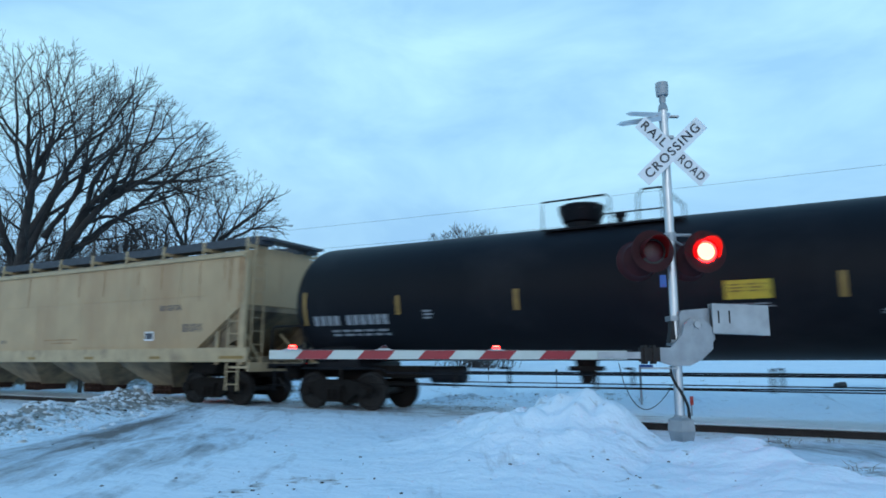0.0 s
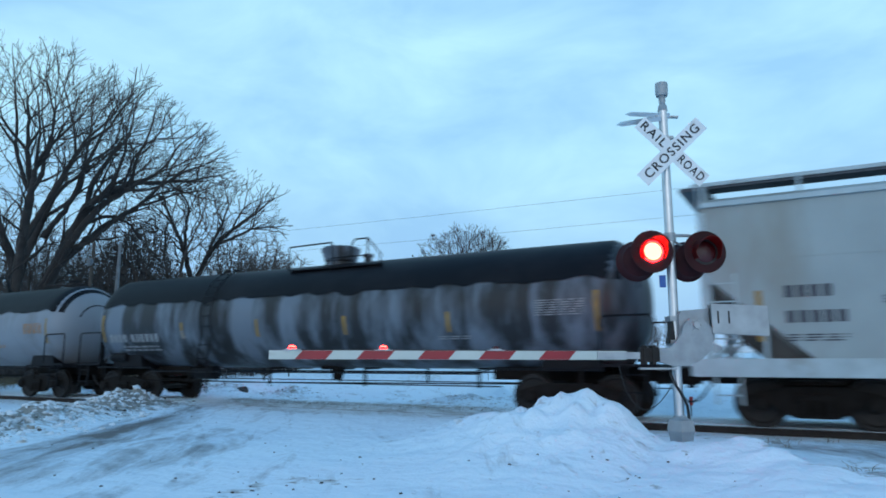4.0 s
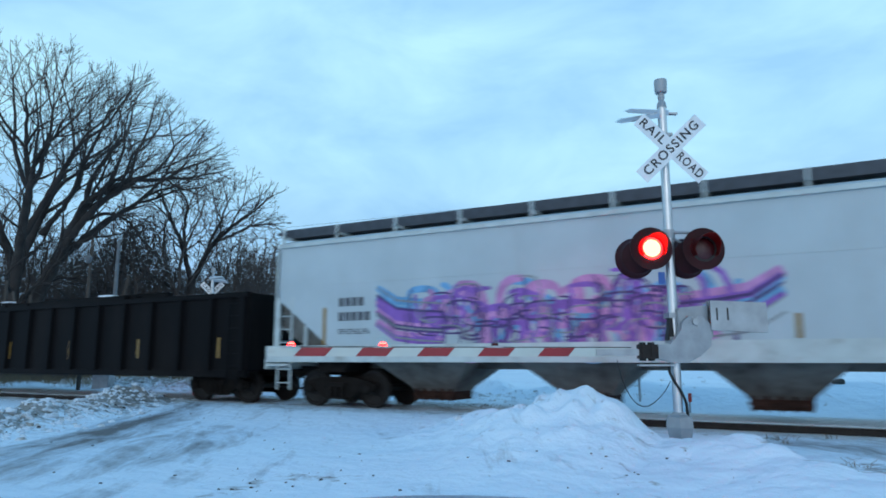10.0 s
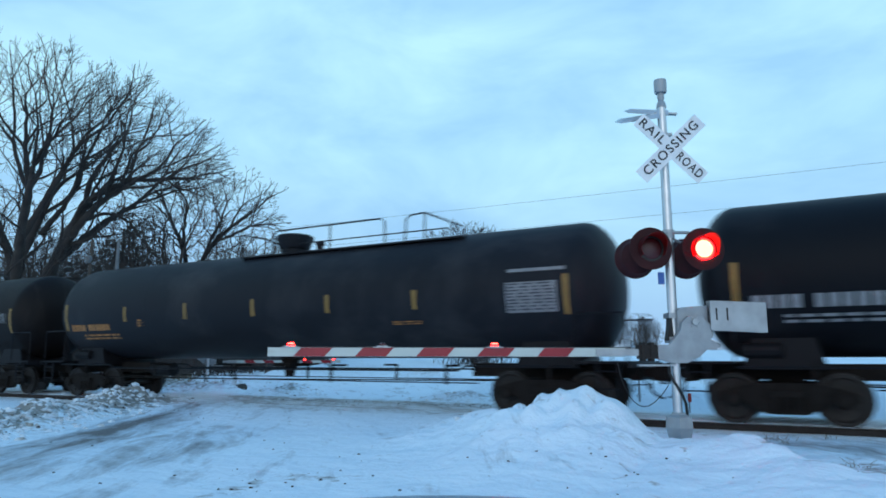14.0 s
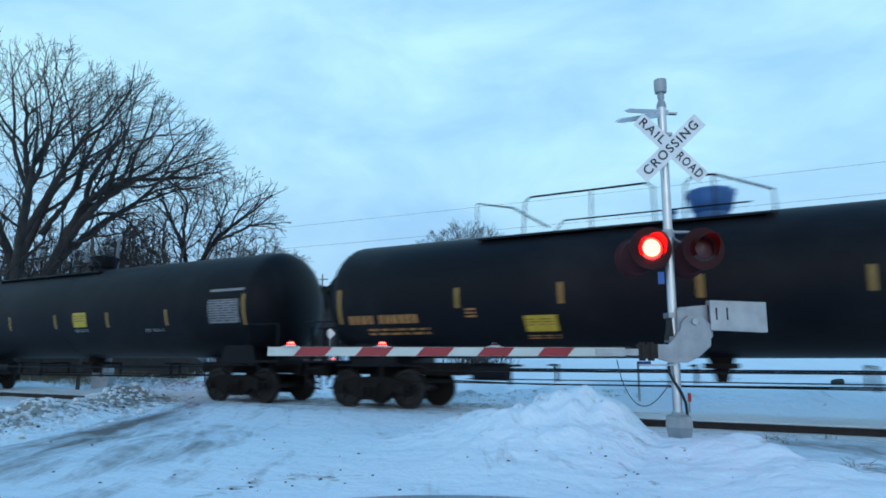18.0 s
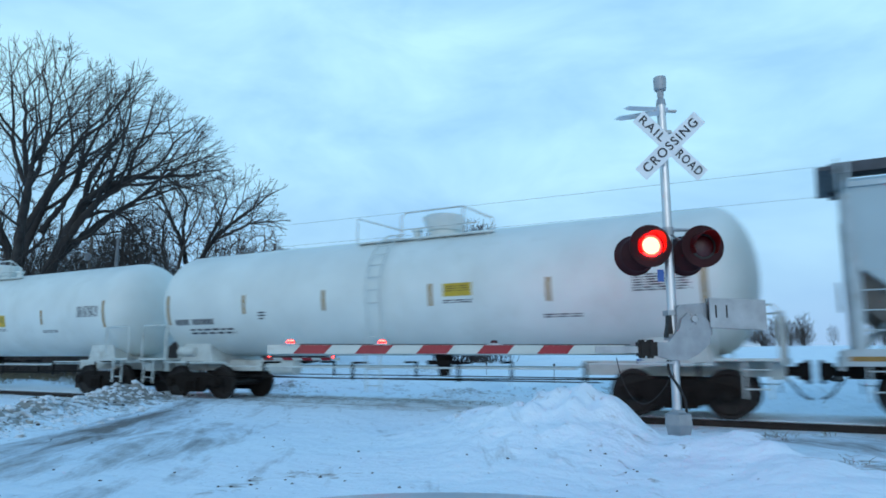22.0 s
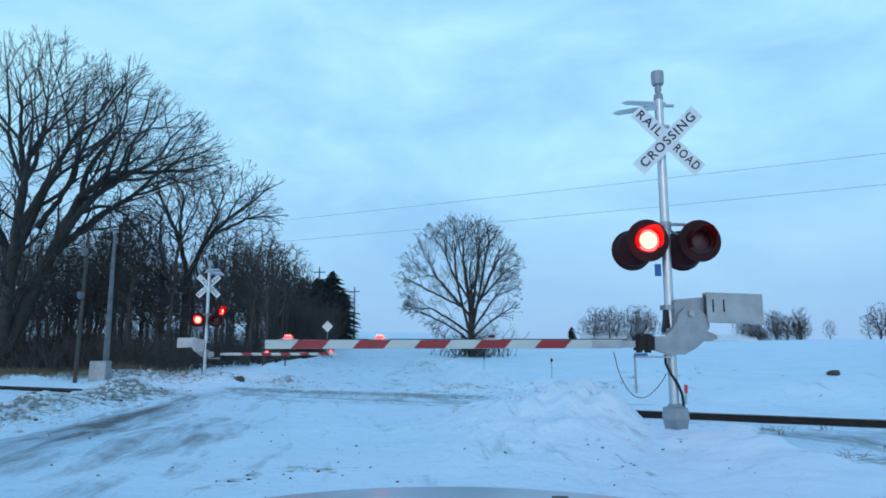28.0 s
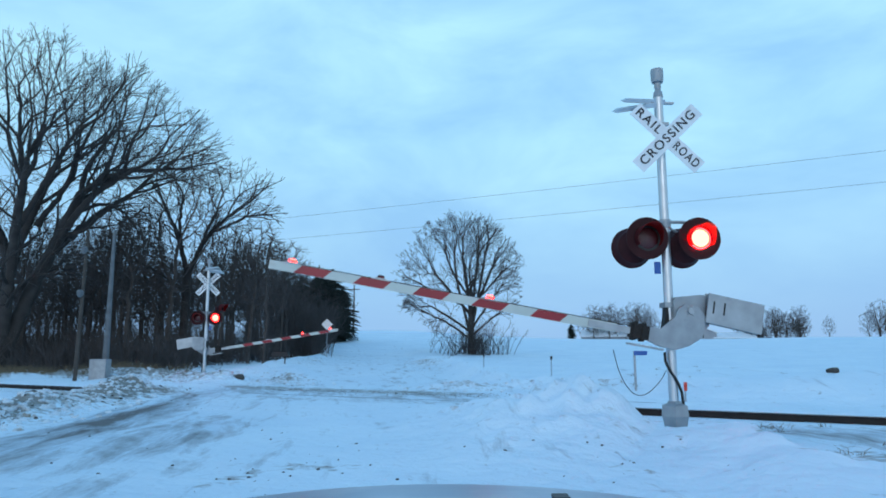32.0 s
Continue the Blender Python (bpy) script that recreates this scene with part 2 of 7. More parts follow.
def snow_material():
    m = bpy.data.materials.new("packed_snow")
    m.use_nodes = True
    n, l = m.node_tree.nodes, m.node_tree.links
    b = n["Principled BSDF"]
    b.inputs["Roughness"].default_value = 0.7
    tc = n.new("ShaderNodeTexCoord")
    at = n.new("ShaderNodeAttribute")
    at.attribute_name = "wear"
    big = n.new("ShaderNodeTexNoise")
    big.inputs["Scale"].default_value = 0.35
    big.inputs["Detail"].default_value = 8
    l.new(tc.outputs["Object"], big.inputs[0])
    r1 = n.new("ShaderNodeValToRGB")
    r1.color_ramp.elements[0].position, r1.color_ramp.elements[0].color = 0.3, (0.69, 0.81, 0.905, 1)
    r1.color_ramp.elements[1].position, r1.color_ramp.elements[1].color = 0.7, (0.79, 0.895, 0.965, 1)
    l.new(big.outputs[0], r1.inputs[0])
    # streaks along the road where tyres have worn to ice and grit
    mp = n.new("ShaderNodeMapping")
    mp.vector_type = "TEXTURE"
    mp.inputs["Rotation"].default_value = (0, 0, radians(127))
    mp.inputs["Scale"].default_value = (2.3, 0.5, 1.0)
    l.new(tc.outputs["Object"], mp.inputs[0])
    st = n.new("ShaderNodeTexNoise")
    st.inputs["Scale"].default_value = 1.0
    st.inputs["Detail"].default_value = 10
    st.inputs["Roughness"].default_value = 0.68
    st.inputs["Distortion"].default_value = 0.45
    l.new(mp.outputs[0], st.inputs[0])
    ad = n.new("ShaderNodeMath")
    ad.operation = "MULTIPLY_ADD"
    l.new(at.outputs["Fac"], ad.inputs[0])
    ad.inputs[1].default_value = 0.50
    l.new(st.outputs[0], ad.inputs[2])
    r2 = n.new("ShaderNodeValToRGB")
    r2.color_ramp.elements[0].position, r2.color_ramp.elements[0].color = 0.60, (0, 0, 0, 1)
    r2.color_ramp.elements[1].position, r2.color_ramp.elements[1].color = 0.88, (1, 1, 1, 1)
    l.new(ad.outputs[0], r2.inputs[0])
    mx = n.new("ShaderNodeMixRGB")
    mx.inputs[2].default_value = (0.13, 0.125, 0.125, 1)
    l.new(r2.outputs[0], mx.inputs[0])
    pk = n.new("ShaderNodeMapRange")
    pk.inputs[1].default_value, pk.inputs[2].default_value, pk.inputs[4].default_value = 0.04, 0.42, 0.75
    l.new(at.outputs["Fac"], pk.inputs[0])
    px = n.new("ShaderNodeMixRGB")
    px.inputs[2].default_value = (0.53, 0.655, 0.765, 1)
    l.new(pk.outputs[0], px.inputs[0])
    l.new(r1.outputs[0], px.inputs[1])
    l.new(px.outputs[0], mx.inputs[1])
    # clods and thrown grit on the banks
    ga = n.new("ShaderNodeAttribute")
    ga.attribute_name = "grime"
    gn = n.new("ShaderNodeTexNoise")
    gn.inputs["Scale"].default_value = 4.6
    gn.inputs["Detail"].default_value = 9
    gn.inputs["Roughness"].default_value = 0.62
    gn.inputs["Distortion"].default_value = 0.6
    l.new(tc.outputs["Object"], gn.inputs[0])
    gm = n.new("ShaderNodeMath")
    gm.operation = "MULTIPLY_ADD"
    l.new(ga.outputs["Fac"], gm.inputs[0])
    gm.inputs[1].default_value = 0.52
    l.new(gn.outputs[0], gm.inputs[2])
    gr = n.new("ShaderNodeValToRGB")
    gr.color_ramp.elements[0].position, gr.color_ramp.elements[0].color = 0.62, (0, 0, 0, 1)
    gr.color_ramp.elements[1].position, gr.color_ramp.elements[1].color = 0.80, (0.85, 0.85, 0.85, 1)
    l.new(gm.outputs[0], gr.inputs[0])
    gx = n.new("ShaderNodeMixRGB")
    gx.inputs[2].default_value = (0.15, 0.125, 0.09, 1)
    l.new(gr.outputs[0], gx.inputs[0])
    l.new(mx.outputs[0], gx.inputs[1])
    l.new(gx.outputs[0], b.inputs["Base Color"])
    fine = n.new("ShaderNodeTexNoise")
    fine.inputs["Scale"].default_value = 9.0
    fine.inputs["Detail"].default_value = 8
    l.new(tc.outputs["Object"], fine.inputs[0])
    bp = n.new("ShaderNodeBump")
    bp.inputs["Strength"].default_value = 0.5
    bp.inputs["Distance"].default_value = 0.06
    l.new(fine.outputs[0], bp.inputs["Height"])
    soft_n = n.new("ShaderNodeTexNoise")
    soft_n.inputs["Scale"].default_value = 2.1
    soft_n.inputs["Detail"].default_value = 5
    l.new(tc.outputs["Object"], soft_n.inputs[0])
    bs = n.new("ShaderNodeBump")
    bs.inputs["Strength"].default_value = 0.7
    bs.inputs["Distance"].default_value = 0.16
    l.new(soft_n.outputs[0], bs.inputs["Height"])
    l.new(bs.outputs[0], bp.inputs["Normal"])
    l.new(bp.outputs[0], b.inputs["Normal"])
    return m


M_SNOW = snow_material()


# ---- mesh helpers ----
def box(bm, x0, x1, y0, y1, z0, z1, m=None):
    vs = [bm.verts.new((x, y, z)) for x in (x0, x1) for y in (y0, y1) for z in (z0, z1)]
    if m:
        for v in vs:
            v.co = m @ v.co
    for q in ((0, 1, 3, 2), (4, 6, 7, 5), (0, 4, 5, 1), (2, 3, 7, 6), (0, 2, 6, 4), (1, 5, 7, 3)):
        bm.faces.new([vs[i] for i in q])


def ring(bm, c, u, v, r, seg):
    return [bm.verts.new(c + u * (r * math.cos(2 * math.pi * i / seg)) + v * (r * math.sin(2 * math.pi * i / seg))) for i in range(seg)]


def tube(bm, pts, radii, seg=8, cap=True):
    """A tube along a polyline, with one radius or one for each point."""
    pts = [Vector(p) for p in pts]
    if not hasattr(radii, "__len__"):
        radii = [radii] * len(pts)
    rings = []
    side = None
    for i, p in enumerate(pts):
        d = (pts[min(i + 1, len(pts) - 1)] - pts[max(i - 1, 0)]).normalized()
        if side is None:
            side = d.orthogonal().normalized()
        side = (side - d * side.dot(d))
        side = side.normalized() if side.length > 1e-5 else d.orthogonal().normalized()
        rings.append(ring(bm, p, side, d.cross(side), radii[i], seg))
    for a, b in zip(rings, rings[1:]):
        for i in range(seg):
            bm.faces.new((a[i], a[(i + 1) % seg], b[(i + 1) % seg], b[i]))
    if cap and seg > 2:
        bm.faces.new(rings[0][::-1])
        bm.faces.new(rings[-1])


def lathe(bm, profile, seg=32, axis="X", m=None):
    """Turns (along, radius) pairs round an axis."""
    rows = []
    for a, r in profile:
        row = []
        for i in range(seg):
            t = 2 * math.pi * i / seg
            c, s = r * math.cos(t), r * math.sin(t)
            co = Vector((a, c, s)) if axis == "X" else Vector((c, a, s)) if axis == "Y" else Vector((c, s, a))
            row.append(bm.verts.new(m @ co if m else co))
        rows.append(row)
    for p, q in zip(rows, rows[1:]):
        for i in range(seg):
            bm.faces.new((p[i], p[(i + 1) % seg], q[(i + 1) % seg], q[i]))
    bm.faces.new(rows[0][::-1])
    bm.faces.new(rows[-1])


def prism(bm, outline, y0, y1, m=None):
    """An (x, z) outline given thickness along y."""
    a = [bm.verts.new((x, y0, z)) for x, z in outline]
    b = [bm.verts.new((x, y1, z)) for x, z in outline]
    if m:
        for v in a + b:
            v.co = m @ v.co
    n = len(outline)
    bm.faces.new(a)
    bm.faces.new(b[::-1])
    for i in range(n):
        bm.faces.new((a[(i + 1) % n], a[i], b[i], b[(i + 1) % n]))


def finish(bm, mats, smooth=0.0, bevel=0.0):
    if bevel:
        bmesh.ops.bevel(bm, geom=[e for e in bm.edges if len(e.link_faces) == 2 and e.calc_face_angle(0) > 0.5], offset=bevel, segments=1, affect="EDGES")
    bmesh.ops.recalc_face_normals(bm, faces=bm.faces)
    me = bpy.data.meshes.new("mesh")
    if smooth:
        for f in bm.faces:
            f.smooth = True
        for e in bm.edges:
            if len(e.link_faces) == 2 and e.calc_face_angle(0) > smooth:
                e.smooth = False
    bm.to_mesh(me)
    bm.free()
    for mt in (mats if isinstance(mats, (list, tuple)) else [mats]):
        me.materials.append(mt)
    return me


def part(name, bm, mats, parent, label="", smooth=0.0, bevel=0.0, at=None):
    me = bm if isinstance(bm, bpy.types.Mesh) else finish(bm, mats, smooth, bevel)
    ob = new(name, me)
    ob.parent = parent
    if at is not None:
        ob.matrix_basis = at
    return tagged(ob, label)


def thing(name, m, label, category, group="", kind=""):
    ob = new(name)
    ob.matrix_basis = m
    return tagged(ob, label, category, group, kind)


def solid(name, bm, mats, label="", category="", group="", kind="", smooth=0.0, bevel=0.0, at=None):
    ob = new(name, finish(bm, mats, smooth, bevel))
    if at is not None:
        ob.matrix_basis = at
    return tagged(ob, label, category, group, kind)


KEPT = {}


def kept(key, make):
    """A mesh that alike pieces share, made once."""
    if key not in KEPT:
        KEPT[key] = make()
    return KEPT[key]


# ---- ground ----
TABLES = {s: np.random.RandomState(s).rand(256, 256) for s in range(1, 10)}


def lattice(x, y, seed):
    t = TABLES[seed]
    xi, yi = np.floor(x).astype(int), np.floor(y).astype(int)
    fx, fy = x - xi, y - yi
    fx, fy = fx * fx * (3 - 2 * fx), fy * fy * (3 - 2 * fy)
    g = lambda i, j: t[i % 256, j % 256]
    return (g(xi, yi) * (1 - fx) + g(xi + 1, yi) * fx) * (1 - fy) + (g(xi, yi + 1) * (1 - fx) + g(xi + 1, yi + 1) * fx) * fy - 0.5


def step(v, a, b):
    k = np.clip((v - a) / (b - a), 0, 1)
    return k * k * (3 - 2 * k)


def hump(x, y, cx, cy, lx, ly, turn):
    c, s = math.cos(radians(turn)), math.sin(radians(turn))
    u, v = (x - cx) * c + (y - cy) * s, -(x - cx) * s + (y - cy) * c
    return np.exp(-(u / lx) ** 2 - (v / ly) ** 2)


def ground_height(x, y):
    x, y = np.asarray(x, float), np.asarray(y, float)
    side = x * ROAD_SIDE.x + (y + 14) * ROAD_SIDE.y - ROAD_MID
    along = x * ROAD_DIR.x + (y + 14) * ROAD_DIR.y
    off = np.abs(side)
    on_road = 1 - step(off, ROAD_HALF - 0.6, ROAD_HALF + 0.9)
    rough = 0.10 * lattice(x / 2.3, y / 2.3, 1) + 0.05 * lattice(x / 0.7, y / 0.7, 2) + 0.022 * lattice(x / 0.25, y / 0.25, 3)
    far = np.hypot(x, y + 14)
    z = 0.03 + rough * (0.40 + 0.75 * (1 - on_road))
    # the field beyond the line swells to a long low rise, the road to a crest
    z = z + 0.42 * step(y, 4, 24) + 4.2 * step(far, 45, 230) * step(y, 10, 60) + 0.35 * lattice(x / 30, y / 30, 5) * step(far, 40, 90)
    z = z + 2.6 * step(along, 50, 150) * np.exp(-(side / 30) ** 2)
    # beyond the line the field begins above the rails, east of the road
    z = z + 0.55 * step(y, 2.7, 5.6) * step(side, ROAD_HALF + 0.5, ROAD_HALF + 3.5) * (1 - 0.9 * step(y, 6.0, 11.0)) * (1 + 0.7 * lattice(x / 1.7, y / 1.7, 7))
    # track bed, level with the road at the crossing
    bed = 1 - step(np.abs(y - TRACK_Y), 1.25, 2.3)
    z = z * (1 - bed) + bed * (0.0 + 0.2 * rough + 0.145 * step(y, 0.05, 0.22))
    cross = (1 - step(np.abs(y - TRACK_Y), 1.9, 4.5)) * (1 - step(off, ROAD_HALF + 0.4, ROAD_HALF + 1.6))
    z = z * (1 - cross) + cross * (RAIL_TOP - 0.002 + 0.22 * rough)
    # ploughed banks
    lumps = 1 + 0.55 * lattice(x / 0.9, y / 0.9, 7) + 0.5 * lattice(x / 0.35, y / 0.35, 8) + 0.32 * lattice(x / 0.17, y / 0.17, 9)
    # the bank beside the mast: steep towards the track, running out gently towards the road
    bank_x = [-6.4, -4.5, -3.5, -2.9, -2.4, -1.9, -1.0, -0.7, -0.3, 0.3, 1.5, 4.0]
    crest_y = np.interp(x, bank_x, [-3.6, -4.1, -4.4, -4.5, -4.6, -4.8, -5.05, -5.4, -6.0, -6.5, -7.2, -8.0])
    crest_h = np.interp(x, bank_x, [0.0, 0.42, 0.76, 0.67, 0.48, 0.19, 0.27, 0.26, 0.20, 0.15, 0.10, 0.0])
    fall = np.where(y > crest_y, 0.40, 1.9)
    billow = np.abs(lattice(x / 0.42 + 7, y / 0.42, 4)) + 0.6 * np.abs(lattice(x / 0.2, y / 0.2 + 3, 6))
    shape = crest_h * np.exp(-((y - crest_y) / fall) ** 2)
    z = z + (0.3 + 0.7 * lumps) * shape + 0.55 * billow * np.minimum(shape, 0.4) + lumps * (0.24 * hump(x, y, -5.5, -2.2, 0.8, 0.45, 0) + 0.16 * hump(x, y, -4.75, -3.6, 0.35, 0.3, 0))
    z = z + lumps * (0.34 * hump(x, y, -14.9, -4.3, 3.6, 0.62, 123.4) + 0.22 * hump(x, y, -16.4, -1.7, 1.6, 0.7, 123.4) + 0.22 * hump(x, y, -12.6, -8.2, 2.6, 0.6, 123.4) + 0.10 * hump(x, y, -17.8, -4.6, 2.4, 1.0, 123.4))
    z = z + lumps * (0.30 * hump(x, y, -23.5, 5.6, 3.6, 1.2, -10) + 0.30 * hump(x, y, -18.0, 6.5, 1.6, 0.8, -55) + 0.42 * hump(x, y, -21.5, 10.5, 1.0, 3.2, 33)
                     + 0.25 * hump(x, y, -7.5, 5.5, 1.5, 0.7, -50) + 0.34 * hump(x, y, -30, 8.0, 9.0, 1.4, -28) + 0.2 * hump(x, y, -33, 5.0, 7.0, 1.0, -20) + 0.3 * hump(x, y, -9.6, 4.3, 1.0, 0.6, 10) + 0.22 * hump(x, y, -21.2, 22.2, 7.0, 0.8, 123.4))
    for k in range(10):
        a = 24 + k * 7
        z = z + lumps * 0.35 * (hump(x, y, ROAD_DIR.x * a + ROAD_SIDE.x * (ROAD_MID + 4.9), -14 + ROAD_DIR.y * a + ROAD_SIDE.y * (ROAD_MID + 4.9), 4.5, 0.8, 123.4)
                                + hump(x, y, ROAD_DIR.x * (a + 6) + ROAD_SIDE.x * (ROAD_MID - 5.0), -14 + ROAD_DIR.y * (a + 6) + ROAD_SIDE.y * (ROAD_MID - 5.0), 4.5, 0.9, 123.4))
    return z


def graded(lo, hi, fine, first, growth, limit):
    mid = list(np.arange(lo, hi + fine / 2, fine))
    for end, sign in ((0, -1), (1, 1)):
        s = first
        while abs(mid[-1] if end else mid[0]) < limit:
            v = (mid[-1] if end else mid[0]) + sign * s
            mid = mid + [v] if end else [v] + mid
            s *= growth
    return np.array(mid)


def ground():
    xs, ys = graded(-19, 2, 0.072, 0.085, 1.06, 2600), graded(-10, 5, 0.072, 0.085, 1.06, 2600)
    gx, gy = np.meshgrid(xs, ys)
    z = ground_height(gx, gy)
    nx, ny = len(xs), len(ys)
    verts = np.stack([gx.ravel(), gy.ravel(), z.ravel()], 1)
    i = (np.arange(ny - 1)[:, None] * nx + np.arange(nx - 1)[None, :]).ravel()
    me = bpy.data.meshes.new("ground")
    me.from_pydata(verts.tolist(), [], np.stack([i, i + 1, i + nx + 1, i + nx], 1).tolist())
    x, y = verts[:, 0], verts[:, 1]
    side = x * ROAD_SIDE.x + (y + 14) * ROAD_SIDE.y - ROAD_MID
    along = x * ROAD_DIR.x + (y + 14) * ROAD_DIR.y
    on_road = 1 - step(np.abs(side), ROAD_HALF - 1.2, ROAD_HALF + 0.3)
    wear = 0.13 * on_road * (1 - step(along, 45, 90)) * (1 - 0.75 * step(side, -2.5, 0.5) * (1 - step(along, 12, 16)))
    wear = wear + 0.17 * on_road * np.exp(-((y - TRACK_Y - 0.1) / 1.5) ** 2)
    wear = wear + 0.62 * hump(x, y, -12.4, -4.5, 4.0, 0.55, 123.4) + 0.12 * hump(x, y, -9.4, -7.6, 4.2, 1.4, 123.4)
    wear = wear + 0.14 * hump(x, y, -8.4, -6.4, 2.4, 0.5, 123.4)
    grime = 0.62 * hump(x, y, -14.8, -4.4, 4.6, 0.95, 123.4) + 0.42 * hump(x, y, -28, 6.2, 7.5, 1.5, -20) + 0.75 * hump(x, y, -33.5, 27, 9.0, 0.35, 123.4) + 0.5 * hump(x, y, -16.2, -1.4, 1.8, 0.8, 123.4) + 0.45 * hump(x, y, -12.4, -8.4, 2.6, 0.7, 123.4)
    grime = grime + 0.30 * hump(x, y, -4.3, -3.9, 1.1, 0.7, -30) + 0.10 * hump(x, y, -2.6, -5.2, 1.4, 0.7, -20) + 0.42 * hump(x, y, -23, 5.8, 4, 1.2, -10) + 0.36 * hump(x, y, -18, 6.2, 2.5, 0.9, -40)
    grime = grime + 0.32 * hump(x, y, -5.1, -8.9, 0.7, 0.2, 100) + 0.40 * hump(x, y, -4.8, -8.1, 0.4, 0.25, 30) + 0.40 * hump(x, y, 0.5, -4.4, 0.5, 1.0, 0) + 0.3 * hump(x, y, -0.4, -5.0, 0.6, 0.4, 0)
    grime = grime + 0.42 * hump(x, y, -21.2, 22.2, 7.5, 0.9, 123.4) + 0.50 * on_road * np.exp(-((y - TRACK_Y - 1.4) / 1.0) ** 2) + 0.22 * np.exp(-((y + 0.9) / 0.5) ** 2) + 0.36 * hump(x, y, -9.3, 4.5, 1.6, 0.9, 10)
    wear = wear + 0.13 * hump(x, y, -10, -9, 5, 3.2, 123.4)
    wear = wear + 0.42 * step(x, -2.2, -0.6) * np.exp(-((y + 2.4) / 1.6) ** 2)
    for key, values in (("wear", wear), ("grime", grime)):
        attr = me.attributes.new(key, "FLOAT", "POINT")
        attr.data.foreach_set("value", values.astype(np.float32))
    me.polygons.foreach_set("use_smooth", [True] * len(me.polygons))
    me.materials.append(M_SNOW)
    return tagged(new("ground", me), "snow-covered ground with a packed icy road and ploughed banks", "snow", kind="structure")


ground()


def at_ground(x, y):
    return float(ground_height(x, y))


# ---- track ----
def track():
    t = thing("railway_track", pose(0, 0, 0), "single railway track half buried in snow", "railway track", kind="structure")
    for y in (0.0, 1.507):
        bm = bmesh.new()
        prism_out = [(-0.07, -0.03), (0.07, -0.03), (0.07, -0.015), (0.012, 0.0), (0.012, 0.095), (0.036, 0.105), (0.036, 0.128), (-0.036, 0.128), (-0.036, 0.105), (-0.012, 0.095), (-0.012, 0.0), (-0.07, -0.015)]
        prism(bm, prism_out, -700, 700, Matrix.Rotation(radians(90), 4, "Z"))
        rail = part("rail", bm, M_RAIL_SIDE, t, "rusty steel rail", at=pose(0, y, 0))
        bm = bmesh.new()
        box(bm, -700, 700, -0.03, 0.03, 0.1285, RAIL_TOP)
        part("railhead", bm, M_RAIL_HEAD, rail, "polished rail head")

    def tie():
        bm = bmesh.new()
        box(bm, -0.115, 0.115, -1.3, 1.3, -0.2, -0.031)
        return finish(bm, M_TIE, 0, 0.012)
    for k in range(150):
        x = -62 + k * 0.53
        if not -16.5 < x < -5.2:
            part("tie", kept("tie", tie), None, t, at=pose(x + random.uniform(-.02, .02), TRACK_Y + random.uniform(-.04, .04), 0, 0, 0, random.uniform(-1, 1)))


track()

FLASHERS = []   # (moving lens, its resting pose, on the picture's left-hand circuit)
GATES = []
STEADY = []


def letters(text, size, depth=0.004):
    cu = bpy.data.curves.new("lettering", "FONT")
    cu.body, cu.size, cu.extrude, cu.align_x, cu.align_y = text, size, depth, "CENTER", "CENTER"
    cu.offset = size * 0.012
    cu.space_character = 1.22
    ob = bpy.data.objects.new("lettering", cu)
    scene.collection.objects.link(ob)
    bpy.context.view_layer.update()
    me = bpy.data.meshes.new_from_object(ob.evaluated_get(bpy.context.evaluated_depsgraph_get()))
    bpy.data.objects.remove(ob)
    bpy.data.curves.remove(cu)
    me.materials.clear()
    me.materials.append(M_INK)
    return me


def lens_mesh(r):
    """A two-faced lens: one face lit, the other dark."""
    bm = bmesh.new()
    seg = 24
    for front in (1, -1):
        last = None
        for rr, yy in ((r, 0.0), (r * 0.96, 0.008), (r * 0.90, 0.013), (r * 0.80, 0.020), (r * 0.10, 0.036)):
            row = [bm.verts.new((rr * math.cos(6.28318 * i / seg), -front * yy, rr * math.sin(6.28318 * i / seg))) for i in range(seg)]
            if last:
                for i in range(seg):
                    f = bm.faces.new((last[i], last[(i + 1) % seg], row[(i + 1) % seg], row[i]))
                    f.material_index = 3 if front < 0 else (0 if rr > 0.85 * r else 1 if rr > 0.7 * r else 2)
            last = row
        f = bm.faces.new(last)
        f.material_index = 3 if front < 0 else 2
    bmesh.ops.remove_doubles(bm, verts=bm.verts, dist=1e-5)
    return finish(bm, [M_LIT, M_LIT_MID, M_LIT_CORE, M_LENS_OFF], 0.7)


def small_lens_mesh():
    bm = bmesh.new()
    seg = 16
    rows = []
    for z, r in ((0, 0.050), (0.022, 0.050), (0.036, 0.038), (0.042, 0.012)):
        rows.append([bm.verts.new((r * math.cos(6.28318 * i / seg), r * math.sin(6.28318 * i / seg), z)) for i in range(seg)])
    for a, b in zip(rows, rows[1:]):
        for i in range(seg):
            f = bm.faces.new((a[i], a[(i + 1) % seg], b[(i + 1) % seg], b[i]))
            f.material_index = (0 if a is not rows[1] else 2) if i >= seg // 2 else 1
    bm.faces.new(rows[0]).material_index = 1
    bm.faces.new(rows[-1]).material_index = 0
    return finish(bm, [M_LIT_SMALL, M_LENS_OFF, M_LIT_TOP])


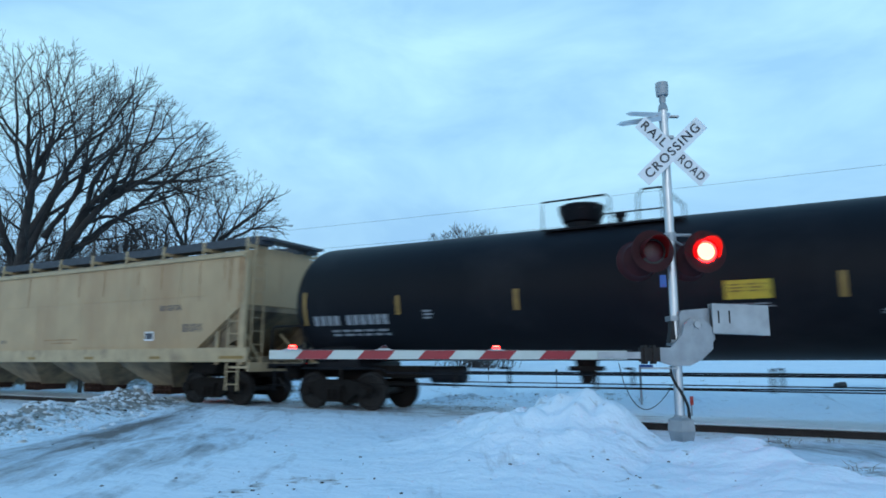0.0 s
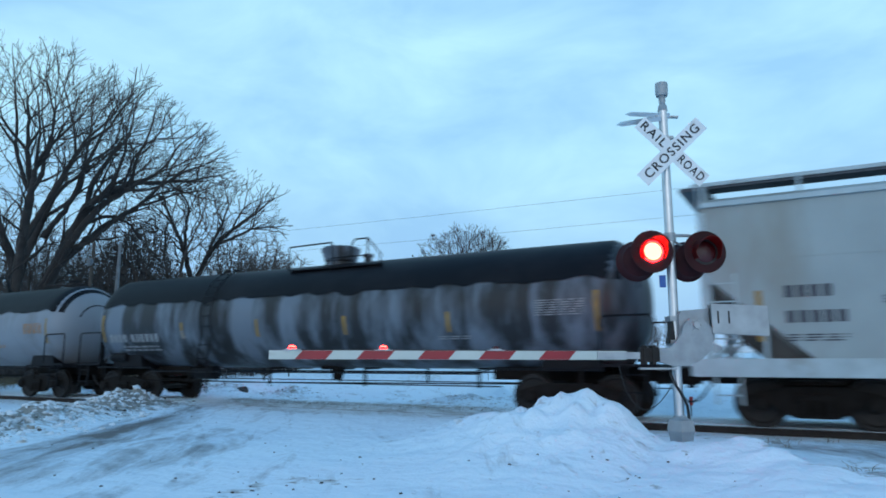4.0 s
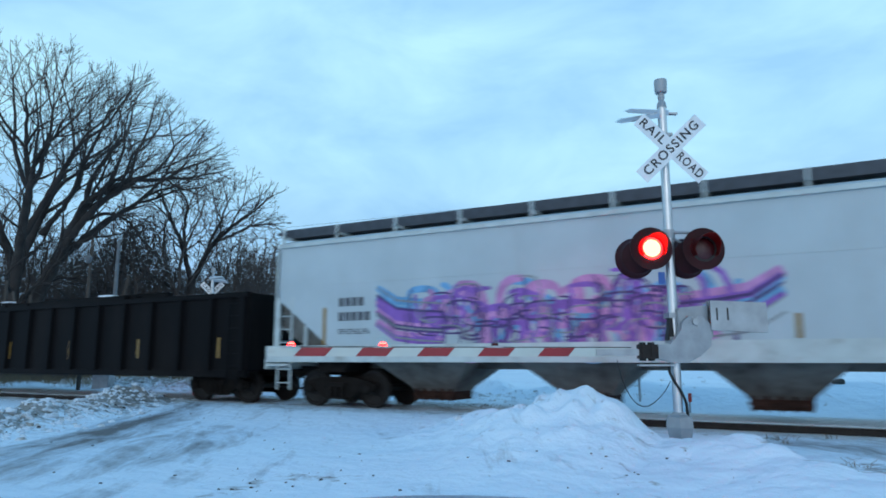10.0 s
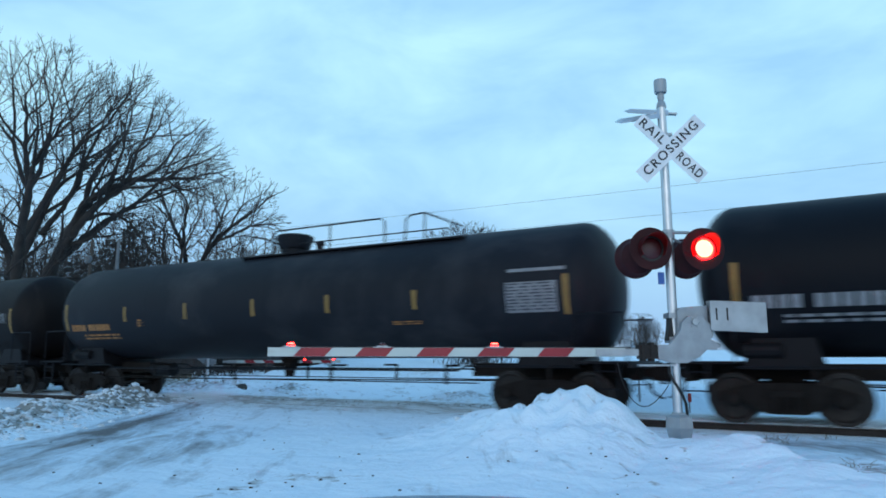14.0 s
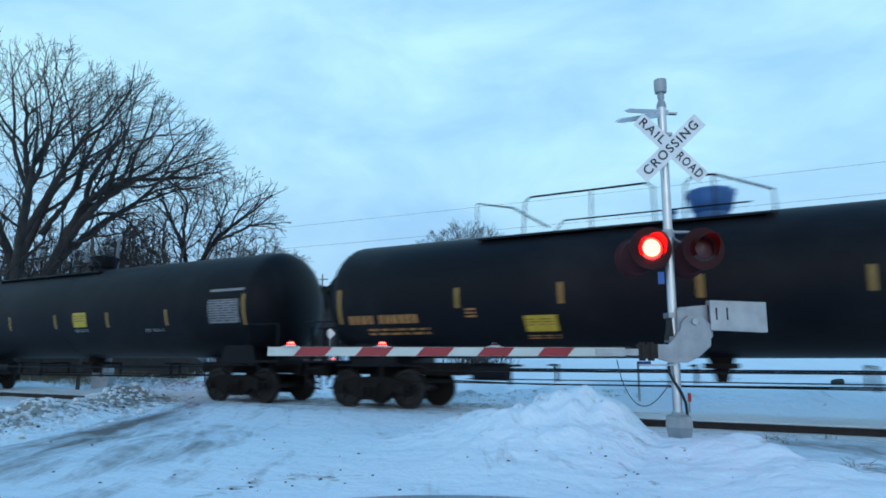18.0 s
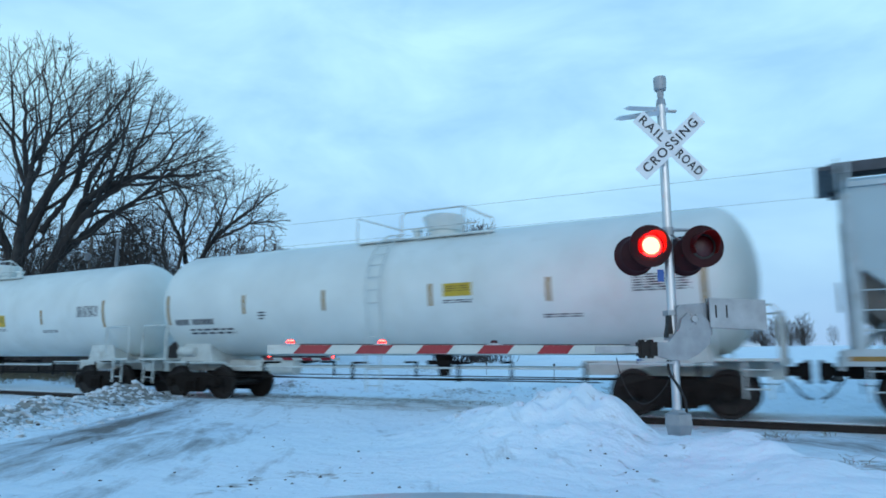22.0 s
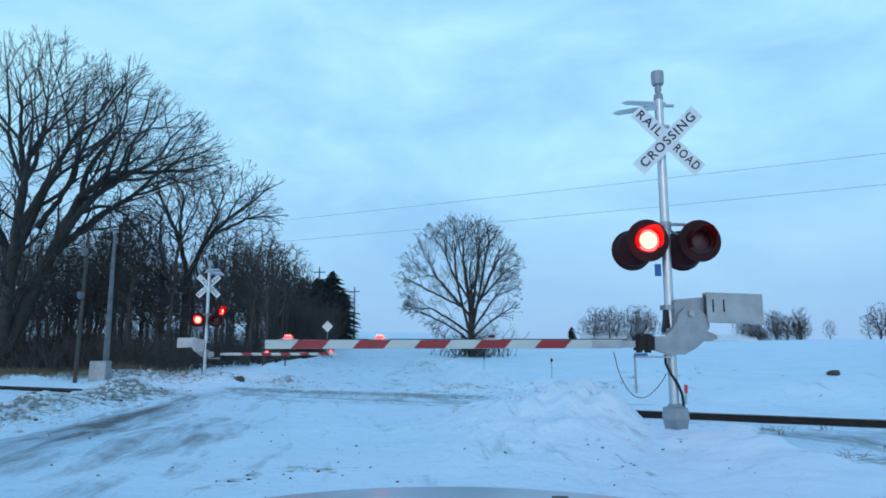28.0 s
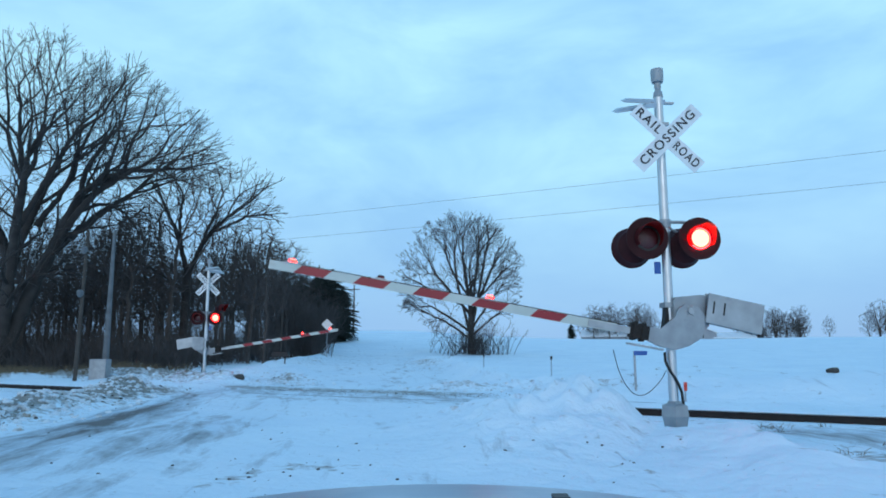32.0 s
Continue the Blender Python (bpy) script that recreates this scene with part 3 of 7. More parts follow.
def signal_head(parent, x, y, z, facing, left, r=0.30, yaw=0):
    """Round black background, hood and lens; facing -1 looks at oncoming traffic on this side."""
    turn = pose(x, y, z, 0, 0, yaw if facing < 0 else 180 + yaw)

    def shell():
        bm = bmesh.new()
        lathe(bm, [(0.0, r), (0.012, r), (0.03, r * 0.93), (0.15, r * 0.80), (0.21, r * 0.5), (0.24, 0.10), (0.245, 0.02)], 28, "Y")
        return finish(bm, M_HEAD, 0.6)
    head = part("signal_head", kept(("head", r), shell), None, parent, "round black signal head with a red lens", at=turn)

    def visor():
        bm = bmesh.new()
        seg = 22
        rows = []
        for yy, rr in ((0.0, 0.185), (-0.13, 0.182), (-0.30, 0.178)):
            rows.append([(rr, yy, radians(-35 + 250 * i / seg)) for i in range(seg + 1)])
        for off in (0.0, 0.006):
            vs = []
            for j, row in enumerate(rows):
                cut = 0 if j < 2 else 1
                vs.append([bm.verts.new(((rr - off) * math.cos(t), yy + cut * 0.17 * (1 - math.sin(max(0, min(math.pi, t)))), (rr - off) * math.sin(t))) for rr, yy, t in row])
            for a, b in zip(vs, vs[1:]):
                for i in range(seg):
                    bm.faces.new((a[i], a[i + 1], b[i + 1], b[i]))
        return finish(bm, M_HOOD_TRANSLUCENT, 0.6)
    part("hood", kept("visor", visor), None, head)
    bm = bmesh.new()
    outer = [[bm.verts.new((q * math.cos(6.28318 * i / 24), yy, q * math.sin(6.28318 * i / 24))) for i in range(24)] for q, yy in ((0.182, -0.002), (0.182, -0.010), (0.152, -0.010), (0.152, -0.004))]
    for a, b in zip(outer, outer[1:]):
        for i in range(24):
            bm.faces.new((a[i], a[(i + 1) % 24], b[(i + 1) % 24], b[i]))
    rest = pose(0, 0.0, 0)
    lens = part("lens", kept(("lens", 0.155), lambda: lens_mesh(0.155)), None, head, "red signal lens", at=rest)
    FLASHERS.append((lens, rest, left))
    part("lens_ring", bm, M_BLACK, head)
    return head


def crossing_signal(name, m, flip, label):
    """A mast with a crossbuck, a bell, four flashing heads and a gate. flip: seen from behind by the camera."""
    s = thing(name, m, label, "crossing signal", "crossing signals")
    bm = bmesh.new()
    tube(bm, [(0, 0, 0.30), (0, 0, 4.96)], 0.064, 20)
    part("mast", bm, M_ALU, s, "aluminium mast", 0.6)
    bm = bmesh.new()
    lathe(bm, [(-0.25, 0.15), (0.02, 0.165), (0.11, 0.185), (0.16, 0.2), (0.30, 0.185), (0.33, 0.11), (0.36, 0.09)], 6, "Z", pose(0.01, 0, 0.22, 0, 0, 12))
    part("mast_base", bm, M_CASTING, s, "grey cast base", 0, 0.01)
    # bell
    bm = bmesh.new()
    lathe(bm, [(4.94, 0.072), (5.02, 0.06), (5.05, 0.04), (5.10, 0.05), (5.16, 0.045), (5.17, 0.08), (5.20, 0.088), (5.33, 0.092), (5.37, 0.088), (5.375, 0.03)], 20, "Z")
    part("bell", bm, M_CASTING, s, "grey electric warning bell", 0.5)
    # thin bracket blades below the bell
    for z, tilt, dx in ((4.90, 5, -0.02), (4.83, -7, -0.16)):
        bm = bmesh.new()
        prism(bm, [(-0.50, -0.008), (-0.44, -0.03), (0.12, -0.04), (0.12, 0.03), (-0.42, 0.03)], -0.10, 0.10)
        part("bracket_blade", bm, M_ALU, s, at=pose(dx, 0.05, z, 22, tilt, -10), bevel=0.003)
    bm = bmesh.new()
    box(bm, -0.12, 0.22, -0.03, 0.03, 4.84, 4.865)
    part("bracket_bar", bm, M_GALV, s, bevel=0.004)
    for z in (4.5, 4.28):
        bm = bmesh.new()
        lathe(bm, [(-0.025, 0.075), (0.025, 0.075)], 16, "Z", pose(0, 0, z))
        box(bm, -0.02, 0.09, -0.13, -0.06, z - 0.02, z + 0.02)
        part("clamp", bm, M_GALV, s)
    # crossbuck blades, lettered on both faces
    for i, (ang, words) in enumerate(((44, ("CROSSING",)), (-44, ("RAIL", "ROAD")))):
        bm = bmesh.new()
        box(bm, -0.625, 0.625, -0.0025, 0.0025, -0.114, 0.114)
        blade = part("crossbuck_blade", bm, M_SIGN, s, "white reflective blade with black capitals", at=pose(0.048, -0.145 - 0.012 * (1 - i), 4.28, 0, -ang, 0))
        for face in (0, 180):
            for w in words:
                me = kept(("word", w), lambda: letters(w, 0.185))
                dx = 0 if w == "CROSSING" else (-0.36 if w == "RAIL" else 0.36) * (1 if not face else -1)
                ob = part("lettering", me, None, blade, at=pose(0, 0, 0, 0, 0, face) @ pose(dx, -0.004, 0, 90, 0, 0))
                across = max(v.co.x for v in me.vertices) - min(v.co.x for v in me.vertices)
                ob.scale = ((1.08 if w == "CROSSING" else 0.44) / across, 1, 1)
    # lamps on their crossarm
    bm = bmesh.new()
    tube(bm, [(-0.34, -0.05, 3.02), (-0.1, -0.05, 3.07), (0.25, -0.05, 3.07), (0.5, -0.05, 3.02)], 0.024, 10)
    tube(bm, [(-0.3, 0.1, 2.9), (0.0, 0.06, 3.05), (0.3, 0.1, 2.9)], 0.02, 8)
    lathe(bm, [(2.99, 0.085), (3.11, 0.085)], 16, "Z")
    part("lamp_crossarm", bm, M_CASTING, s)
    for x, lft in ((-0.315, True), (0.43, False)):
        signal_head(s, x, -0.16, 2.82, -1, lft != flip)
    for x, lft in ((-0.435, True), (0.305, False)):
        signal_head(s, x, 0.2, 2.73 if not flip else 2.82, 1, lft != flip, 0.295)
    if flip:
        signal_head(s, -0.62, 0.1, 3.22, 1, True, 0.2, 74)
    bm = bmesh.new()
    box(bm, -0.20, -0.11, -0.06, -0.05, 2.33, 2.50)
    part("identification_tag", bm, M_BLUE_TAG, s, "small blue tag")
    # gate mechanism
    bm = bmesh.new()
    prism(bm, [(0.02, 1.56), (0.07, 1.46), (0.36, 1.46), (0.50, 1.60), (0.50, 2.02), (0.40, 2.03), (0.06, 2.0), (0.02, 1.95)], -0.13, 0.16)
    part("gate_mechanism", bm, M_CASTING, s, "grey cast gate mechanism housing", 0, 0.015)
    bm = bmesh.new()
    for a in range(6):
        lathe(bm, [(-0.004, 0.012), (0.02, 0.012)], 8, "Y", pose(0.22 + 0.07 * math.cos(a * 1.047), -0.215, 1.80 + 0.07 * math.sin(a * 1.047)))
    lathe(bm, [(-0.01, 0.045), (0.07, 0.045)], 14, "Y", pose(0.22, -0.235, 1.80))
    part("drive_hub", bm, M_GALV, s, "bolted steel hub")
    for z0, z1 in ((1.86, 1.93), (1.52, 1.60)):
        bm = bmesh.new()
        box(bm, -0.09, 0.1, -0.09, 0.12, z0, z1)
        part("mechanism_clamp", bm, M_GALV, s, "", 0, 0.008)
    bm = bmesh.new()
    tube(bm, [(-0.1, -0.02, 1.24), (-0.11, -0.05, 1.12), (-0.06, -0.09, 0.98), (0.0, -0.085, 0.9), (0.05, -0.06, 0.82), (0.1, -0.05, 0.70), (0.12, -0.03, 0.52)], 0.02, 8)
    part("conduit", bm, M_RUBBER, s, "black flexible conduit")
    bm = bmesh.new()
    pts = [(-0.85 + 0.72 * k / 14, -0.12, 1.28 - 0.55 * math.sin(math.pi * (k / 14) ** 0.85) ** 0.8 * (1 - 0.25 * k / 14) + 0.0 - 0.28 * k / 14) for k in range(15)]
    tube(bm, pts, 0.006, 6)
    part("lamp_wire", bm, M_RUBBER, s, "loose hanging wire")
    bm = bmesh.new()
    prism(bm, [(-0.12, 1.56), (-0.02, 1.54), (-0.04, 1.86), (-0.075, 1.88), (-0.085, 1.74)], -0.07, 0.05)
    part("rubber_boot", bm, M_RUBBER, s, "black rubber boot", 0, 0.01)
    # the gate arm turns about the hub
    rest = pose(0.22, -0.16, 1.80)
    bm = bmesh.new()
    prism(bm, [(-0.57, -0.31), (-0.57, -0.49), (-0.34, -0.555), (-0.12, -0.555), (0.05, -0.47), (0.21, -0.33), (0.23, -0.05), (0.10, 0.08), (-0.08, 0.08), (-0.17, 0.0), (-0.20, -0.12), (-0.36, -0.31)], -0.045, 0.02)
    arm = part("gate_arm", bm, M_CASTING, s, "red and white striped gate arm with three lamps", 0, 0.012, at=rest)
    bm = bmesh.new()
    box(bm, -5.76, -0.98, -0.055, -0.03, -0.472, -0.355)
    part("arm_board", bm, M_ARM_WHITE, arm, "white reflective board", 0, 0.006)
    for k in range(5):
        bm = bmesh.new()
        x0 = -5.42 + k * 0.811
        prism(bm, [(x0, -0.47), (x0 + 0.10, -0.357), (x0 + 0.51, -0.357), (x0 + 0.41, -0.47)], -0.058, -0.0555)
        prism(bm, [(x0, -0.47), (x0 + 0.10, -0.357), (x0 + 0.51, -0.357), (x0 + 0.41, -0.47)], -0.0295, -0.027)
        part("red_stripe", bm, M_ARM_RED, arm)
    bm = bmesh.new()
    box(bm, -1.38, -0.62, -0.075, -0.058, -0.46, -0.37)
    box(bm, -1.38, -0.62, -0.027, -0.01, -0.46, -0.37)
    part("arm_splint", bm, M_GALV, arm, "galvanised splint", 0, 0.004)
    bm = bmesh.new()
    box(bm, -0.80, -0.54, -0.09, 0.03, -0.50, -0.31)
    box(bm, -0.76, -0.72, -0.11, 0.05, -0.53, -0.28)
    box(bm, -0.64, -0.60, -0.11, 0.05, -0.53, -0.28)
    part("arm_clamp", bm, M_RAIL_SIDE, arm, "rusty bolted clamp", 0, 0.006)
    bm = bmesh.new()
    box(bm, -0.80, -0.30, -0.06, 0.04, -0.60, -0.575)
    part("arm_bracket", bm, M_GALV, arm)
    for yy in (-0.075, 0.03):
        bm = bmesh.new()
        prism(bm, [(0.215, 0.29), (1.0, 0.265), (1.0, -0.145), (0.215, -0.115)], yy, yy + 0.03)
        part("counterweight", bm, M_GALV, arm, "slotted galvanised counterweight plate", 0, 0.006)
    for xx in (0.29, 0.44):
        bm = bmesh.new()
        box(bm, xx, xx + 0.022, -0.0785, -0.0745, 0.02, 0.19)
        part("bolt_slot", bm, M_BLACK, arm)
    for j, xx in enumerate((-5.46, -4.25, -2.75)):
        bm = bmesh.new()
        box(bm, xx - 0.12, xx + 0.12, -0.085, -0.005, -0.356, -0.345)
        box(bm, xx - 0.075, xx + 0.075, -0.08, -0.01, -0.345, -0.330)
        part("lamp_holder", bm, M_GALV, arm)
        lens_rest = pose(xx, -0.045, -0.329)
        lens = part("arm_lamp", kept("small_lens", small_lens_mesh), None, arm, "small red arm lamp", at=lens_rest)
        if j == 0:
            STEADY.append((lens, lens_rest, flip))
        else:
            FLASHERS.append((lens, lens_rest @ pose(0, 0, 0, 0, 0, 180 if flip else 0), (j == 1) != flip))
    bm = bmesh.new()
    tube(bm, [(-5.42, -0.042, -0.348), (-3.0, -0.042, -0.350), (-0.9, -0.042, -0.35)], 0.008, 6)
    part("lamp_cable", bm, M_RUBBER, arm)
    GATES.append((arm, rest, flip))
    return s


NEAR_XY = (-1.81, -4.14)
crossing_signal("crossing_signal", pose(*NEAR_XY, 0.0, 0, 0, 31.5), False, "aluminium mast with railroad crossing sign, flashing red lamps and gate")
crossing_signal("crossing_signal", pose(-22.75, 6.5, -0.15, 0, 0, 211.5), True, "crossing mast with gate across the opposite lane beyond the track")


# ---- railcars ----
WHEELS = []     # (wheelset, resting pose, car's middle at the start, place along the car)
CARS = []


def wheelset_mesh():
    bm = bmesh.new()
    for s in (-1, 1):
        lathe(bm, [(s * 0.69, 0.475), (s * 0.715, 0.475), (s * 0.722, 0.457), (s * 0.822, 0.452), (s * 0.825, 0.39), (s * 0.79, 0.36), (s * 0.775, 0.17), (s * 0.83, 0.13), (s * 0.85, 0.09)][::s], 26, "Y")
        for k in range(3):
            box(bm, -0.03, 0.03, s * 0.79 - 0.012, s * 0.79 + 0.012, 0.20, 0.33, Matrix.Rotation(k * 2.094, 4, "Y"))
    tube(bm, [(0, -0.95, 0), (0, 0.95, 0)], 0.085, 12)
    return finish(bm, M_WHEEL, 0.6)


def side_frame_mesh():
    bm = bmesh.new()
    top = [(-1.12, 0.57), (-0.9, 0.64), (-0.45, 0.74), (0.45, 0.74), (0.9, 0.64), (1.12, 0.57), (1.12, 0.42), (0.92, 0.40), (0.72, 0.42), (0.36, 0.20), (-0.36, 0.20), (-0.72, 0.42), (-0.92, 0.40), (-1.12, 0.42)]
    prism(bm, top, -0.07, 0.07)
    for x in (-0.18, 0.0, 0.18):
        lathe(bm, [(0.24, 0.07), (0.5, 0.07)], 10, "Z", pose(x, -0.1, 0))
    box(bm, -0.28, 0.28, -0.16, 0.0, 0.50, 0.60)
    box(bm, -0.26, 0.26, -0.16, 0.0, 0.20, 0.25)
    for x in (-0.889, 0.889):
        box(bm, x - 0.15, x + 0.15, -0.1, 0.1, 0.38, 0.60)
    return finish(bm, M_TRUCK, 0, 0.015)


def cap_mesh():
    bm = bmesh.new()
    lathe(bm, [(0.0, 0.13), (0.07, 0.13), (0.085, 0.10), (0.09, 0.04)], 14, "Y", Matrix.Rotation(math.pi, 4, "Z"))
    return finish(bm, M_TRUCK, 0.5)


def truck(car, x, middle):
    def bolster():
        bm = bmesh.new()
        box(bm, -0.22, 0.22, -1.0, 1.0, 0.42, 0.72)
        box(bm, -0.3, 0.3, -0.3, 0.3, 0.72, 0.86)
        box(bm, -0.6, 0.6, -0.66, -0.6, 0.40, 0.50)
        box(bm, -0.6, 0.6, 0.6, 0.66, 0.40, 0.50)
        return finish(bm, M_TRUCK, 0, 0.015)
    t = part("truck", kept("bolster", bolster), None, car, "grimy four-wheel truck", at=pose(x, 0, 0))
    for s in (-1, 1):
        part("side_frame", kept("side_frame", side_frame_mesh), None, t, at=pose(0, s * 0.99, 0, 0, 0, 0 if s < 0 else 180))
        for dx in (-0.889, 0.889):
            part("bearing_cap", kept("cap", cap_mesh), None, t, at=pose(dx, s * 1.06, 0.457, 0, 0, 0 if s < 0 else 180))
    for dx in (-0.889, 0.889):
        rest = pose(dx, 0, 0.457)
        w = part("wheelset", kept("wheelset", wheelset_mesh), None, t, "dark steel wheelset", at=rest)
        WHEELS.append((w, rest, middle + x + dx))
    return t


def coupler(car, x, s):
    def make():
        bm = bmesh.new()
        box(bm, -0.75, -0.12, -0.09, 0.09, 0.80, 0.98)
        prism(bm, [(-0.20, 0.74), (0.0, 0.72), (0.06, 0.76), (0.06, 1.02), (0.0, 1.06), (-0.20, 1.04)], -0.17, 0.15)
        box(bm, -0.05, 0.05, -0.2, -0.1, 0.66, 1.10)
        box(bm, -0.45, -0.38, -0.5, 0.5, 0.88, 0.92)
        return finish(bm, M_TRUCK, 0, 0.02)
    part("coupler", kept("coupler", make), None, car, "heavy cast coupler", at=pose(x, 0, 0, 0, 0, 0 if s > 0 else 180))

    def hose():
        bm = bmesh.new()
        tube(bm, [(-0.35, -0.3, 0.75), (-0.25, -0.3, 0.62), (-0.15, -0.27, 0.48), (-0.05, -0.22, 0.40), (0.02, -0.16, 0.38)], 0.024, 8)
        return finish(bm, M_RUBBER, 0.8)
    part("brake_hose", kept("hose", hose), None, car, at=pose(x, 0, 0, 0, 0, 0 if s > 0 else 180))


def patch(bm, r, zc, x0, x1, z0, z1, lift=0.006, side=-1):
    """A thin decal that follows the round of a tank."""
    n = max(2, int((z1 - z0) / 0.18) + 1)
    rows = []
    for k in range(n + 1):
        a = math.asin(max(-1, min(1, (z0 + (z1 - z0) * k / n - zc) / r)))
        y, z = side * (r + lift) * math.cos(a), zc + (r + lift) * math.sin(a)
        rows.append((bm.verts.new((x0, y, z)), bm.verts.new((x1, y, z))))
    for (a, b), (c, d) in zip(rows, rows[1:]):
        bm.faces.new((a, b, d, c) if side < 0 else (b, a, c, d))


def flat_patch(bm, y, x0, x1, z0, z1):
    box(bm, x0, x1, y - 0.004, y + 0.001, z0, z1)


def stencil(place, x, z, h, groups, gap=0.28):
    """Plain blocks for a line of stencilled characters: place(x0, x1, z0, z1)."""
    for n in groups:
        for k in range(n):
            place(x, x + h * 0.66, z, z + h)
            x += h * 0.92
        x += h * gap * 2.4


def stencil_block(place, x, z, w, rows, h=0.07):
    for r in range(rows):
        xx = x
        while xx < x + w:
            l = random.uniform(0.10, 0.32)
            place(xx, min(xx + l, x + w), z - r * h * 1.9, z - r * h * 1.9 + h)
            xx += l + 0.08


def car_base(name, k, label, category, length, middle):
    car = thing(name, pose(middle, TRACK_Y, RAIL_TOP), label, category, "railcars of the train")
    CARS.append((car, middle))
    half = length / 2
    for s in (-1, 1):
        coupler(car, s * (half - 0.03), s)
        truck(car, s * (half - 2.25), middle)
    return car, half


def pipe(name, parent, pts, r, mat, label="", seg=6):
    bm = bmesh.new()
    tube(bm, pts, r, seg)
    return part(name, bm, mat, parent, label, 0.8)


def ladder(parent, x, y, z0, z1, wide, mat, name="ladder", rungs=0, normal="y"):
    bm = bmesh.new()
    n = rungs or max(2, int((z1 - z0) / 0.33))
    for dx in (-wide / 2, wide / 2):
        if normal == "y":
            box(bm, x + dx - 0.02, x + dx + 0.02, y - 0.015, y + 0.015, z0, z1)
        else:
            box(bm, x - 0.015, x + 0.015, y + dx - 0.02, y + dx + 0.02, z0, z1)
    for k in range(n):
        z = z0 + (k + 0.5) * (z1 - z0) / n
        if normal == "y":
            tube(bm, [(x - wide / 2, y, z), (x + wide / 2, y, z)], 0.013, 6)
        else:
            tube(bm, [(x, y - wide / 2, z), (x, y + wide / 2, z)], 0.013, 6)
    return part(name, bm, mat, parent)


